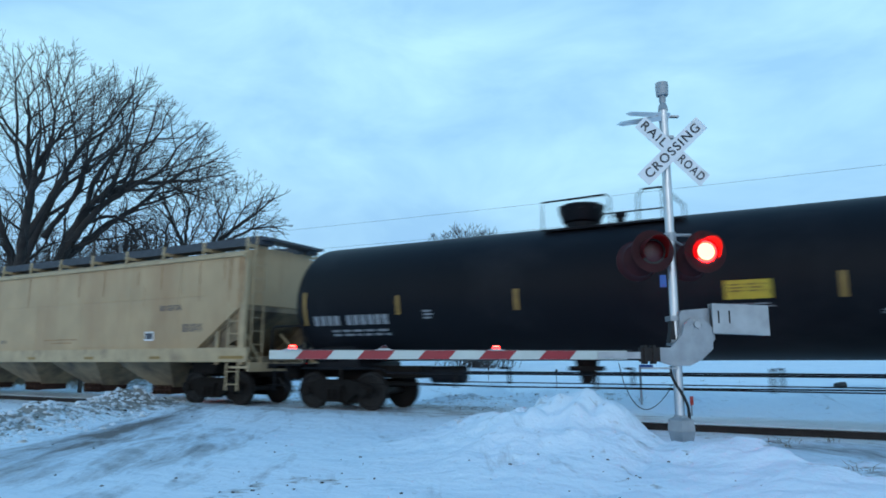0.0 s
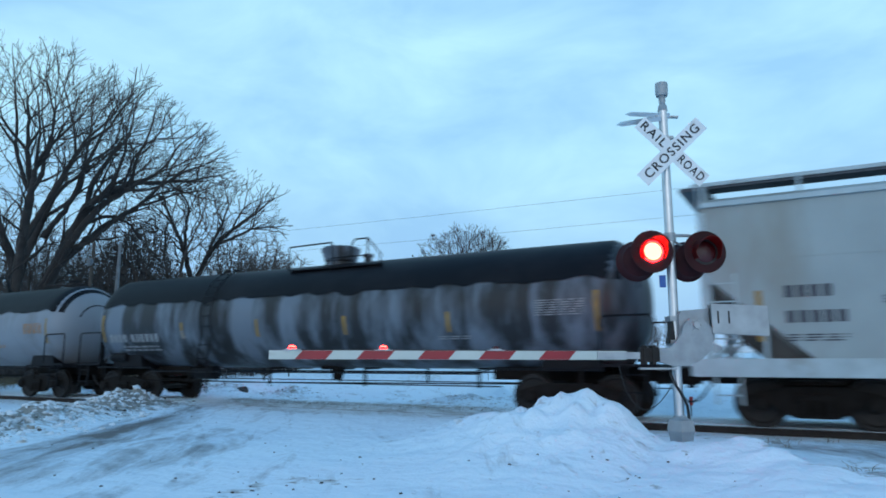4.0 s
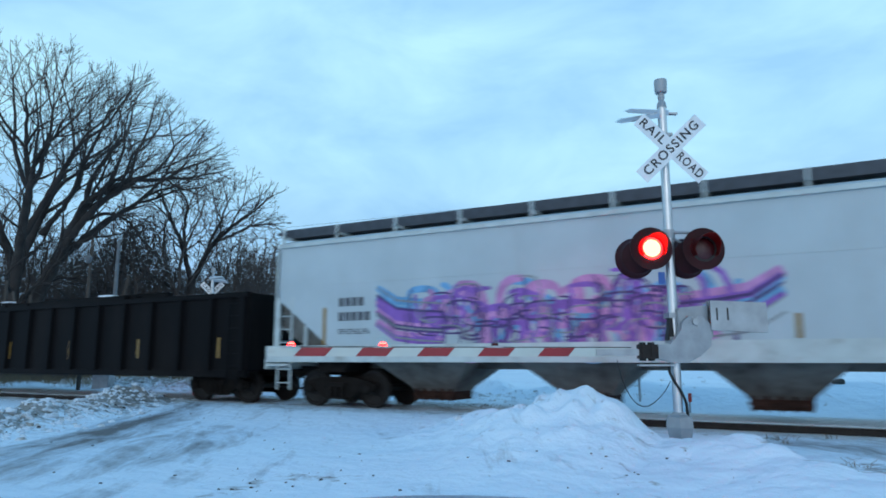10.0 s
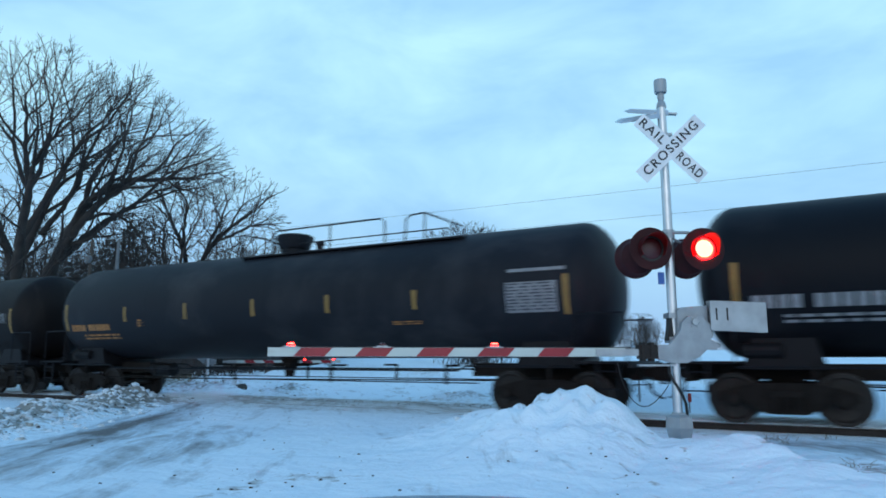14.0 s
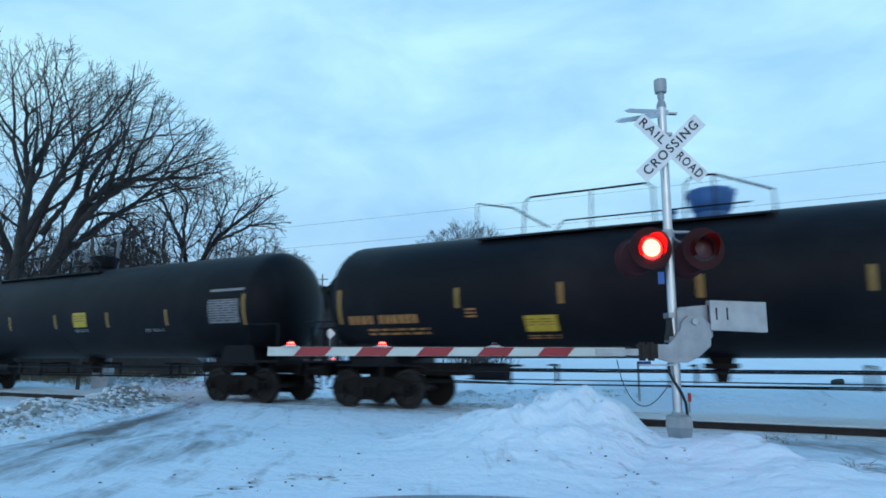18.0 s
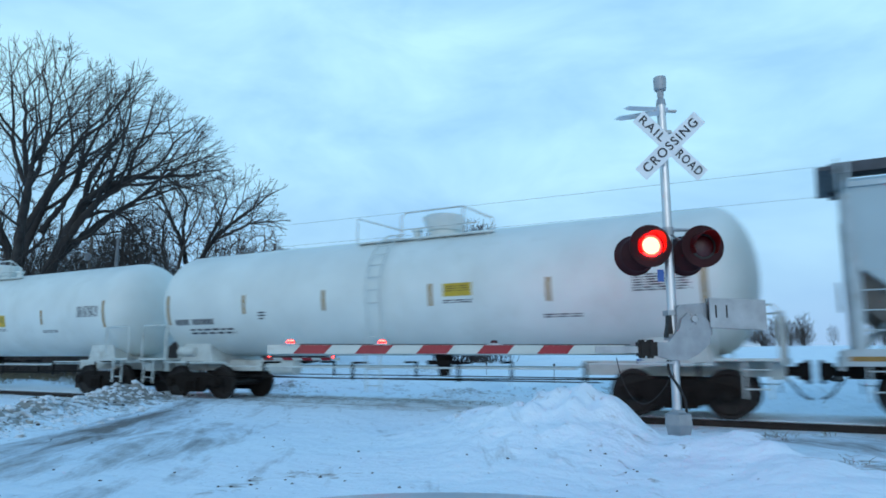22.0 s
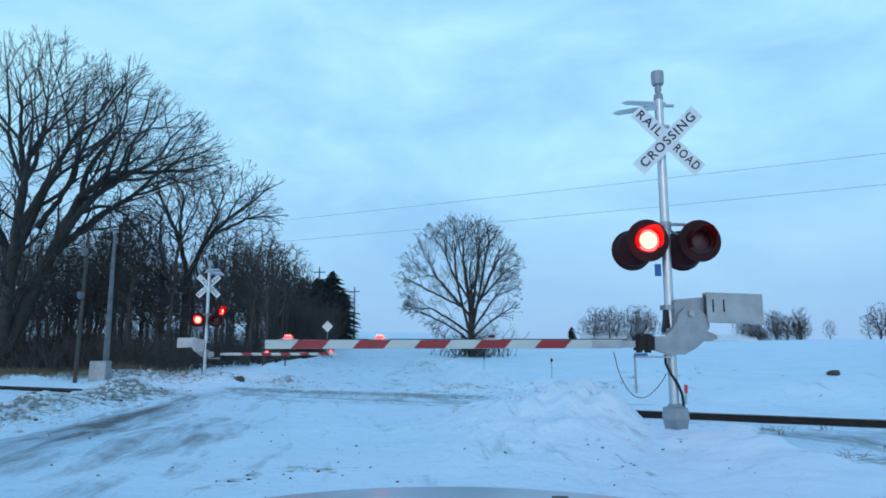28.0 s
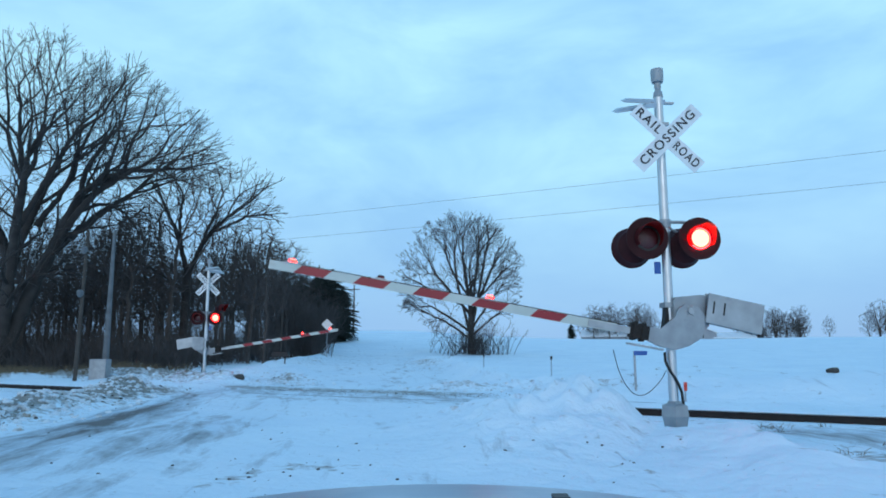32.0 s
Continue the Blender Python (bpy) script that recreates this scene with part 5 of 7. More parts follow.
    tagged(part("stencil", bm, mark, car, "stencilled reporting mark"), kind="stuff")
    bm = bmesh.new()
    flat_patch(bm, yy, e - plate[0], e - plate[0] + 0.38, plate[1], plate[1] + 0.26)
    tag = part("tag_border", bm, M_SIGN, car, "white border of a data plate")
    bm = bmesh.new()
    flat_patch(bm, yy - 0.005, e - plate[0] + 0.04, e - plate[0] + 0.34, plate[1] + 0.04, plate[1] + 0.22)
    part("data_plate", bm, M_DARK_MARK, car, "dark data plate")
    if stripes:
        for i, x in enumerate((-8.05, -5.31, -2.76, -0.24, 2.28, 4.9, 7.45)):
            bm = bmesh.new()
            flat_patch(bm, yy, x - 0.05, x + 0.05, 1.52, 1.95 if 0 < i < 6 else 2.42)
            part("reflector", bm, M_REFLECT, car, "amber reflector strip")
    else:
        for i in range(7):
            x = -half + 0.9 + i * (2 * half - 1.8) / 6
            bm = bmesh.new()
            flat_patch(bm, -1.622, x - (0.45 if i in (0, 6) else 0.22), x + (0.45 if i in (0, 6) else 0.22), sill[0] + 0.08, sill[0] + 0.16)
            part("reflector", bm, M_REFLECT, car, "amber reflector strip")
    return car, half, e, yy


M_WHITE_TRIM = material("off_white_trim_paint", (0.48, 0.54, 0.535), 0.55, 0, 0.12, 3.0, dirt=(0.22, 0.19, 0.16), dirt_at=(0.55, 0.8), dirt_scale=(2, 2, 2))
M_GREY_TRIM = material("light_grey_trim_paint", (0.375, 0.45, 0.48), 0.55, 0, 0.12, 3.0, dirt=(0.22, 0.19, 0.16), dirt_at=(0.55, 0.8), dirt_scale=(2, 2, 2))
M_TAN_TRIM = material("tan_trim_paint", (0.42, 0.315, 0.185), 0.55, 0, 0.12, 3.0, dirt=(0.20, 0.14, 0.09), dirt_at=(0.55, 0.8), dirt_scale=(2, 2, 2))
M_BLACK_TRIM = material("black_trim_paint", (0.009, 0.009, 0.011), 0.5, 0, 0.2, 3.0)
M_BLUE_TRIM = material("dark_blue_trim_paint", (0.020, 0.05, 0.12), 0.5, 0, 0.2, 3.0)
M_GATE_RUST = material("rusty_gate_steel", (0.050, 0.027, 0.021), 0.85, 0.1, 0.4, 5.0, 0.3, 20.0)
M_GRATE = material("dark_galvanised_grating", (0.06, 0.07, 0.085), 0.6, 0.4, 0.2, 6.0)
P_BLACK_A = paint("black_tank_paint", (0.0055, 0.006, 0.0085), (0.015, 0.0145, 0.017), 0.48)
P_BLACK_B = paint("faded_black_tank_paint", (0.012, 0.0135, 0.018), (0.034, 0.034, 0.038), 0.5)
P_BLACK_C = paint("brown_black_tank_paint", (0.009, 0.0075, 0.008), (0.026, 0.021, 0.019), 0.5)
P_BLUE = paint("blue_tank_paint", (0.024, 0.095, 0.19), (0.024, 0.030, 0.042), 0.42, (0.52, 0.80), (0.7, 1.0, 0.18))
P_WHITE_A = paint("white_tank_paint", (0.53, 0.61, 0.595), (0.40, 0.40, 0.35), 0.42, (0.55, 0.85), (0.6, 1.0, 0.2))
P_WHITE_B = paint("clean_white_tank_paint", (0.60, 0.66, 0.645), (0.44, 0.48, 0.44), 0.4, (0.58, 0.9), (0.5, 1.0, 0.15))
P_CREAM = paint("cream_white_tank_paint", (0.56, 0.535, 0.475), (0.36, 0.26, 0.18), 0.42, (0.60, 0.88), (0.8, 1.0, 0.15))
P_TAN = paint("tan_hopper_paint", (0.42, 0.295, 0.165), (0.30, 0.165, 0.08), 0.6, (0.50, 0.78), (0.45, 1.0, 0.14), 0.1)
P_GREY = paint("light_grey_hopper_paint", (0.395, 0.485, 0.515), (0.31, 0.35, 0.34), 0.55, (0.52, 0.8), (0.4, 1.0, 0.12))
P_GREY_OLD = paint("stained_grey_hopper_paint", (0.305, 0.35, 0.36), (0.21, 0.19, 0.15), 0.65, (0.47, 0.72), (0.5, 1.0, 0.14), 0.1)
P_WHITE_HOPPER = paint("white_hopper_paint", (0.42, 0.49, 0.52), (0.34, 0.365, 0.37), 0.5, (0.55, 0.85), (0.4, 1.0, 0.12))
P_BLUE_GREY = paint("blue_grey_hopper_paint", (0.325, 0.43, 0.475), (0.27, 0.33, 0.36), 0.5, (0.52, 0.8), (0.4, 1.0, 0.12))
# darker than the car sides: bays, centre sills, end sheets and gussets
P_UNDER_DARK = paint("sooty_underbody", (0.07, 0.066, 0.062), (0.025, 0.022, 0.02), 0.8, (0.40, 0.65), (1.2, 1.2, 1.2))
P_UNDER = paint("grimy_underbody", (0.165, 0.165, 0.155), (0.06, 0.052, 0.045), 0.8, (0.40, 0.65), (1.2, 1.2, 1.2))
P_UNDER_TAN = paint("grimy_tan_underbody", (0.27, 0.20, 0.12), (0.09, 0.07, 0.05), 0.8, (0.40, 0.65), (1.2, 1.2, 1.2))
P_GONDOLA = paint("black_gondola_paint", (0.0045, 0.0042, 0.005), (0.012, 0.0095, 0.009), 0.7)
P_SOOTY = paint("grey_tank_paint_under_soot", (0.13, 0.16, 0.20), (0.012, 0.012, 0.014), 0.5, (0.42, 0.58), (1.5, 1.2, 0.22))
P_SILVER = paint("grey_silver_tank_paint", (0.20, 0.225, 0.26), (0.10, 0.085, 0.08), 0.45, (0.5, 0.75), (0.7, 1, 0.2))
for m in (P_BLACK_A, P_BLACK_B, P_BLACK_C, P_GONDOLA, M_TRUCK, M_BLACK_TRIM, M_GATE_RUST):
    m.node_tree.nodes["Principled BSDF"].inputs["Specular IOR Level"].default_value = 0.12
M_BLUE_DOME = material("blue_dome_paint", (0.03, 0.12, 0.32), 0.5, 0, 0.15, 4.0)
M_PANEL = material("pale_data_panel", (0.20, 0.205, 0.215), 0.5, 0, 0.15, 4.0)
M_PURPLE = material("purple_spray_paint", (0.22, 0.09, 0.40), 0.55, 0, 0.3, 2.5)
M_PINK = material("pink_spray_paint", (0.48, 0.22, 0.44), 0.55, 0, 0.3, 2.5)
M_SKYBLUE = material("blue_spray_paint", (0.13, 0.33, 0.55), 0.55, 0, 0.3, 2.5)
M_DEEP = material("dark_violet_spray_outline", (0.06, 0.03, 0.14), 0.55, 0, 0.3, 2.5)

# where each car's body begins and ends along the line when the film starts
BODIES = {1: (-12.25, 5.85), 2: (-32.28, -13.5), 3: (-51.57, -33.45), 4: (-70.78, -52.92), 5: (-89.3, -72.1), 6: (-107.31, -90.8), 7: (-124.63, -109.23),
          8: (-145.5, -126.35), 9: (-165.24, -146.82), 10: (-185.63, -166.4), 11: (-206.44, -186.66), 12: (-226.28, -208.18), 13: (-245.87, -227.8), 14: (-265.84, -247.4),
          15: (-285.6, -267.4), 16: (-305.68, -287.12), 17: (-325.74, -306.95), 18: (-345.3, -327.28), 19: (-365.49, -346.88), 20: (-385.54, -366.67), 21: (-403.34, -387.08), 22: (-421.09, -404.65)}


def span_of(k, inset):
    a, b = BODIES[k]
    return b - a + 2 * inset, (a + b) / 2


def tank(k, label, shell, trim, mark, **more):
    return tank_car(k, *span_of(k, 0.75), label, shell, trim, mark, **more)


def hopper(k, label, shell, trim, mark, **more):
    return hopper_car(k, *span_of(k, 0.62), label, shell, trim, mark, **more)


tank(1, "black tank car with white stencils and yellow placard", P_BLACK_A, M_BLACK_TRIM, M_WHITE_MARK, dome=-1.42, placard=M_YELLOW, placard_x=2.06, rails=(-2.05, 0.95), stripes=(-5.44, -2.45, 3.55), stripe_z=(-0.44, 0.0), placard_box=(0.78, 0.34, -0.24))
c2 = hopper(2, "tan covered hopper car with rust-stained sides", P_TAN, M_TAN_TRIM, M_DARK_MARK, slope_mat=P_UNDER_TAN, under=P_UNDER_TAN, stripes=False, sill=(1.17, 1.55), margin=2.6, marks=(1.7, 2.65, 2.2), board=(0.15, 0.38), outlet=0.13)
hopper(3, "light grey covered hopper car with dark roof walkway", P_GREY, M_GREY_TRIM, M_DARK_MARK, slope_mat=P_UNDER, under=P_UNDER_DARK, arched=True, sill=(0.97, 1.36), marks=(1.55, 2.33, 1.89), board=(0.27, 0.38), margin=2.08)
c4 = hopper(4, "stained grey covered hopper car with loopy graffiti", P_GREY_OLD, M_GREY_TRIM, M_DARK_MARK, slope_mat=P_UNDER, under=P_UNDER_DARK, arched=True, sill=(0.91, 1.23), marks=(1.3, 2.28, 1.84), plate=(2.1, 1.36), board=(0.24, 0.35), margin=2.2)
c5 = tank(5, "grey tank car with a black crown running down its sides", P_SOOTY, M_BLACK_TRIM, M_WHITE_MARK, dome=0.3, stripes=(-4.3, -1.4, 1.5, 4.4), ladders=(-3.2,), rails=(-0.8, 2.2), r=1.39, top=3.80)
c6 = tank(6, "tank car with grey sides and black crown", P_SILVER, M_BLACK_TRIM, M_ORANGE_MARK, dome=-0.17, stripes=(-4.3, -1.4, 1.5, 4.4), rails=(-0.78, 2.2), r=1.39, top=3.80)
c7 = tank(7, "blue tank car with white stencils and grimy middle", P_BLUE, M_BLUE_TRIM, M_WHITE_MARK, dome=-0.48, ladders=(0.56,), cage=True, placard=M_YELLOW, placard_x=2.03, placard_box=(0.67, 0.32, -0.55), stripes=(-4.12, -1.23, 3.69), letter=0.17, rail_h=0.72, band=M_BLUE_TRIM, rails=(0.1, 3.0), r=1.40, top=3.86)
tank(8, "white tank car with full-length roof walkway", P_WHITE_A, M_WHITE_TRIM, M_DARK_MARK, dome=-0.01, long_walk=True, placard=M_YELLOW, placard_x=4.36, placard_box=(0.6, 0.43, -0.38), stripes=(-5.6, -2.07, 1.63, 5.06), letter=0.2, rail_h=0.52, rails=(-1.8, 1.3))
tank(9, "white tank car with roof walkway and dark stencils", P_WHITE_A, M_WHITE_TRIM, M_DARK_MARK, dome=0.1, long_walk=True, placard=M_YELLOW, placard_x=2.96, placard_box=(0.6, 0.43, -0.38), stripes=(-5.18, -2.7, -0.15, 2.6, 5.1), stripe_z=(-0.5, -0.07), rail_h=0.57, rails=(-1.7, 1.4))
c10 = hopper(10, "white covered hopper car with purple graffiti", P_WHITE_HOPPER, M_WHITE_TRIM, M_DARK_MARK, slope_mat=P_UNDER, under=P_UNDER, stripes=True, sill=(1.10, 1.50), margin=2.2, marks=(2.0, 2.43, 2.08), board=(0.12, 0.36))
tank(12, "black tank car with white stencils and yellow placard", P_BLACK_A, M_BLACK_TRIM, M_WHITE_MARK, dome=0, placard=M_YELLOW, placard_x=1.11, panel=M_PANEL, rails=(-4.85, 1.9))
tank(13, "black tank car with domed manway and roof rails", P_BLACK_A, M_BLACK_TRIM, M_WHITE_MARK, dome=-0.05, placard=M_YELLOW, placard_x=1.11, panel=M_PANEL, rails=(-1.05, 5.46))
tank(14, "faded black tank car with a dark bowl-shaped manway", P_BLACK_B, M_BLACK_TRIM, M_ORANGE_MARK, dome=-0.2, placard=None, panel=M_PANEL, rails=(-1.4, 5.7), stripes=(-5.5, -2.88, -0.28, 2.22, 4.75), stripe_z=(-0.4, 0.04), letter=0.19)
tank(15, "black tank car with a dark manway dome", P_BLACK_C, M_BLACK_TRIM, M_WHITE_MARK, dome=0.3, rails=(-1.2, 4.6))
c16 = tank(16, "cream-white tank car with a blue dome and orange placard", P_CREAM, M_WHITE_TRIM, M_DARK_MARK, dome=-0.18, dome_mat=M_BLUE_DOME, placard=M_ORANGE, placard_x=5.02, placard_box=(0.5, 0.3, -0.45), stripes=(-5.12, -1.7, 1.6, 4.2), stripe_z=(-0.85, -0.46), letter=0.2, panel=M_PANEL, rails=(-1.33, 2.1), r=1.55, top=4.33)
tank(17, "black tank car with a blue dome and orange stencils", P_BLACK_A, M_BLACK_TRIM, M_ORANGE_MARK, dome=-0.09, dome_mat=M_BLUE_DOME, r=1.45, top=4.08, dome_up=0.07, placard=M_YELLOW, placard_x=-3.42, placard_box=(0.71, 0.33, -0.72), stripes=(-5.33, -2.92, -0.2, 2.53, 4.71), stripe_z=(-0.34, 0.1), letter=0.2, rail_h=0.67, dome_r=0.47, panel=M_PANEL, rails=(-5.1, 1.13))
tank(18, "black tank car with white stencils and yellow placard", P_BLACK_A, M_BLACK_TRIM, M_WHITE_MARK, dome=-0.04, placard=M_YELLOW, placard_x=1.05, dome_r=0.45, rail_h=0.52, panel=M_PANEL, rails=(-4.9, 0.95))
c19 = tank(19, "cream-white tank car with brown stains and side ladder", P_CREAM, M_WHITE_TRIM, M_DARK_MARK, dome=-0.05, dome_mat=M_BLUE_DOME, placard=M_YELLOW, placard_x=4.05, placard_box=(0.69, 0.3, -0.33), stripes=(-6.1, -4.14, -1.23, 1.8, 4.8), stripe_z=(-0.75, -0.34), letter=0.19, ladders=(-3.98,), panel=M_PANEL, rails=(-5.08, 1.65))
hopper(20, "blue-grey covered hopper car with small dark stencils", P_BLUE_GREY, M_GREY_TRIM, M_DARK_MARK, slope_mat=P_UNDER, under=P_UNDER, outlet=0.205, stripes=False, sill=(1.0, 1.28), margin=1.98, marks=(1.25, 2.38, 1.95), board=(0.15, 0.34))
tank(21, "white tank car with manway dome and yellow placard", P_WHITE_B, M_WHITE_TRIM, M_DARK_MARK, dome=0.98, placard=M_YELLOW, placard_x=2.12, placard_box=(0.71, 0.29, -0.06), stripes=(-4.34, -1.64, 1.43, 4.25), stripe_z=(-0.4, 0.1), letter=0.155, ladders=(-0.08,), rails=(-1.1, 2.7))
c22 = tank(22, "last white tank car with manway dome and yellow placard", P_WHITE_B, M_WHITE_TRIM, M_DARK_MARK, dome=-1.04, placard=M_YELLOW, placard_x=1.7, placard_box=(0.6, 0.39, -0.3), stripes=(-4.42, -1.73, 0.97, 4.13), stripe_z=(-0.47, 0.0), letter=0.155, ladders=(-0.08,), rails=(-2.05, 1.6))


def rust_runs(car, half, zc, e, d, spots, seed, r=1.50, mat=None, label="brown rust runs", spread=0.14, widest=0.05):
    """Narrow runs of rust and spilt oil, each of its own length."""
    rng = random.Random(seed)
    bm = bmesh.new()
    for x0, z0, n, long in spots:
        for i in range(n):
            x = x0 + rng.gauss(0, spread)
            za = z0 + rng.gauss(0, 0.08)
            w = rng.uniform(0.3, 1.0) * widest
            patch(bm, r, zc, x - w, x + w, max(zc - 1.3, za - long * rng.uniform(0.4, 1.1)), za, 0.004 + 0.0003 * i)
    tagged(part("rust_runs", bm, mat or M_RUST_RUN, car, label), kind="stuff")


M_TAN_RUST = material("rust_stain_on_tan", (0.31, 0.175, 0.085), 0.8, 0, 0.25, 4.0)
M_RUST_RUN = material("brown_rust_run", (0.20, 0.13, 0.075), 0.8, 0, 0.4, 5.0)
rust_runs(*c19, ((c19[3] - c19[4] - 0.12, c19[2] - 0.35, 12, 0.7), (-c19[3] + c19[4] + 0.3, c19[2] - 0.75, 9, 0.5), (-2.6, c19[2] + 0.5, 4, 1.0)), 2)

M_DULL_RUST = material("dull_rust", (0.085, 0.055, 0.045), 0.8, 0, 0.3, 4.0)
M_SPILL = material("dark_oily_spill", (0.018, 0.045, 0.085), 0.6, 0, 0.4, 3.0)
rust_runs(*c7, ((-0.8, c7[2] + 1.25, 60, 2.2), (0.1, c7[2] + 1.25, 36, 1.5), (1.2, c7[2] + 1.2, 14, 0.6)), 6, 1.40, M_SPILL, "dark oily runs below the dome", 0.38, 0.026)
rust_runs(*c7, ((c7[3] - c7[4] - 0.3, c7[2] - 0.1, 26, 1.0),), 7, 1.40, M_DULL_RUST, "dull rust near the end of the tank", 0.32, 0.022)


def name_strip(car, zc, x0, x1, z, r):
    """A white strip on a tank's side with a dark bar below it."""
    bm = bmesh.new()
    patch(bm, r, zc, x0, x1, zc + z - 0.12, zc + z + 0.1, 0.006)
    strip = part("name_strip", bm, M_SIGN, car, "white strip on the tank's side")
    bm = bmesh.new()
    patch(bm, r, zc, x0 + 0.1, x0 + (x1 - x0) * 0.5, zc + z - 0.34, zc + z - 0.2, 0.007)
    part("dark_bar", bm, M_DARK_MARK, strip, "dark bar")
    bm = bmesh.new()
    stencil_block(lambda a, b, c, dd: patch(bm, r, zc, a, b, c, dd, 0.011), x0 + 0.1, zc + z - 0.03, x1 - x0 - 0.3, 1, 0.05)
    tagged(part("strip_text", bm, M_DARK_MARK, strip), kind="stuff")


name_strip(c19[0], c19[2], 4.95, 6.6, -0.6, 1.50)
name_strip(c16[0], c16[2], 5.0, 6.6, -0.75, 1.55)

# the black crown of the grey tank car
def crown(car, half, zc, e, d, r=1.50):
    bm = bmesh.new()
    rows = []
    for i in range(61):
        x = -e + d * 0.12 + (2 * e - d * 0.24) * i / 60
        rr = r + 0.022 if abs(x) < e - d else (r * math.sqrt(max(0.0, 1 - ((abs(x) - e + d) / d) ** 2)) + 0.022)
        low = radians(20 + 1.5 * math.sin(i * 1.7) + 1.2 * math.sin(i * 4.1) - 16 * max(0, math.sin(i * 0.37 + 1) - 0.8))
        rows.append([bm.verts.new((x, -rr * math.cos(a), zc + rr * math.sin(a))) for a in [low + (math.pi - 2 * low) * j / 20 for j in range(21)]])
    for a, b in zip(rows, rows[1:]):
        for j in range(20):
            bm.faces.new((a[j], a[j + 1], b[j + 1], b[j]))
    part("black_crown", bm, P_BLACK_A, car, "black painted crown", 0.8)


crown(*c5, 1.39)
crown(*c6, 1.39)


def ribbon(bm, pts, width, y):
    """A flat stroke of spray paint along a polyline on the side of a car."""
    left, right = [], []
    for i, (x, z) in enumerate(pts):
        a, b = pts[max(0, i - 1)], pts[min(len(pts) - 1, i + 1)]
        dx, dz = b[0] - a[0], b[1] - a[1]
        l = math.hypot(dx, dz) or 1
        w = width * (0.55 + 0.45 * math.sin(math.pi * (i + 0.5) / len(pts)))
        left.append(bm.verts.new((x - dz / l * w / 2, y, z + dx / l * w / 2)))
        right.append(bm.verts.new((x + dz / l * w / 2, y, z - dx / l * w / 2)))
    for i in range(len(pts) - 1):
        bm.faces.new((left[i], left[i + 1], right[i + 1], right[i]))


def graffiti(car, y, x0, x1, z0, z1, seed):
    rng = random.Random(seed)
    lift = y - 0.004
    wide, tall = x1 - x0, z1 - z0
    for j, (mat, n, width) in enumerate(((M_SKYBLUE, 26, 0.16), (M_PINK, 34, 0.20), (M_PURPLE, 52, 0.11), (M_DEEP, 60, 0.05), (M_WHITE_MARK, 20, 0.035))):
        bm = bmesh.new()
        for i in range(n):
            cx, cz = x0 + wide * (0.04 + 0.92 * (i + rng.random()) / n), z0 + tall * rng.uniform(0.15, 0.85)
            r, a0, turn = rng.uniform(0.18, 0.5), rng.uniform(0, 6.28), rng.uniform(1.6, 4.6)
            lift_z = min(r * rng.uniform(0.8, 1.6), (min(cz - z0, z1 - cz) + 0.12) * rng.uniform(0.8, 1.15))
            pts = []
            for s in range(12):
                a = a0 + turn * s / 11
                pts.append((cx + 1.05 * r * math.cos(a) + 0.25 * (math.sin(a) if i % 2 else -math.sin(a)) * r, cz + lift_z * math.sin(a + 0.3 * math.sin(2 * a))))
            ribbon(bm, pts, width, lift - j * 0.0015 - i * 0.00002)
        for i in range(5):
            s = 1 if i % 2 else -1
            bx = x0 if s < 0 else x1
            zz = z0 + tall * rng.uniform(0.1, 0.8)
            ribbon(bm, [(bx - s * 0.9, zz), (bx - s * 0.2, zz + 0.05), (bx + s * 0.35, zz + 0.12), (bx + s * 0.9, zz + 0.45)], width * 1.3, lift - j * 0.0015 - 0.001)
        tagged(part("graffiti", bm, mat, car, "sprayed graffiti strokes"), kind="stuff")


rr = random.Random(14)
bm = bmesh.new()
for i in range(46):
    xx = rr.choice((-c2[2] + abs(rr.gauss(0.1, 0.5)), rr.uniform(-c2[2], c2[2]), c2[2] - abs(rr.gauss(0.1, 0.4))))
    za = rr.choice((3.98, 3.98, rr.uniform(2.2, 3.9)))
    ribbon(bm, [(xx, za), (xx + rr.gauss(0, 0.01), za - 0.2), (xx + rr.gauss(0, 0.015), za - rr.uniform(0.4, 1.3))], rr.uniform(0.015, 0.06), c2[3] - 0.002 - 0.00004 * i)
for zz, x0, x1 in ((1.86, 0.5, 2.3), (1.76, 0.9, 2.0)):
    ribbon(bm, [(x0, zz), ((x0 + x1) / 2, zz + 0.01), (x1, zz)], 0.03, c2[3] - 0.005)
tagged(part("rust_runs", bm, M_TAN_RUST, c2[0], "thin brown rust runs"), kind="stuff")
graffiti(c10[0], c10[3], -5.6, 1.2, 1.30, 2.74, 5)
bm = bmesh.new()
for i in range(6):
    xx = -5.0 + i * 0.62
    ribbon(bm, [(xx + 0.31 - 0.31 * math.cos(math.pi * s / 8), 1.45 + 0.6 * math.sin(math.pi * s / 8)) for s in range(9)], 0.05, c4[3] - 0.006)
ribbon(bm, [(-5.3, 1.25), (-5.1, 1.5), (-4.9, 2.1), (-4.4, 2.0)], 0.05, c4[3] - 0.007)
tagged(part("graffiti", bm, M_DARK_MARK, c4[0], "dark looping graffiti outline"), kind="stuff")
bm = bmesh.new()
rg = random.Random(3)
for i in range(16):
    xx = -0.9 + i * 0.4
    ribbon(bm, [(xx + rg.uniform(-.1, .1), 1.4), (xx + rg.uniform(-.3, .3), 1.9), (xx + rg.uniform(-.1, .5), 2.4 + rg.uniform(-.3, .2)), (xx + rg.uniform(.1, .5), 1.9)], 0.03, c4[3] - 0.006)
tagged(part("graffiti", bm, M_GREY_TRIM, c4[0], "thin pale graffiti strokes"), kind="stuff")


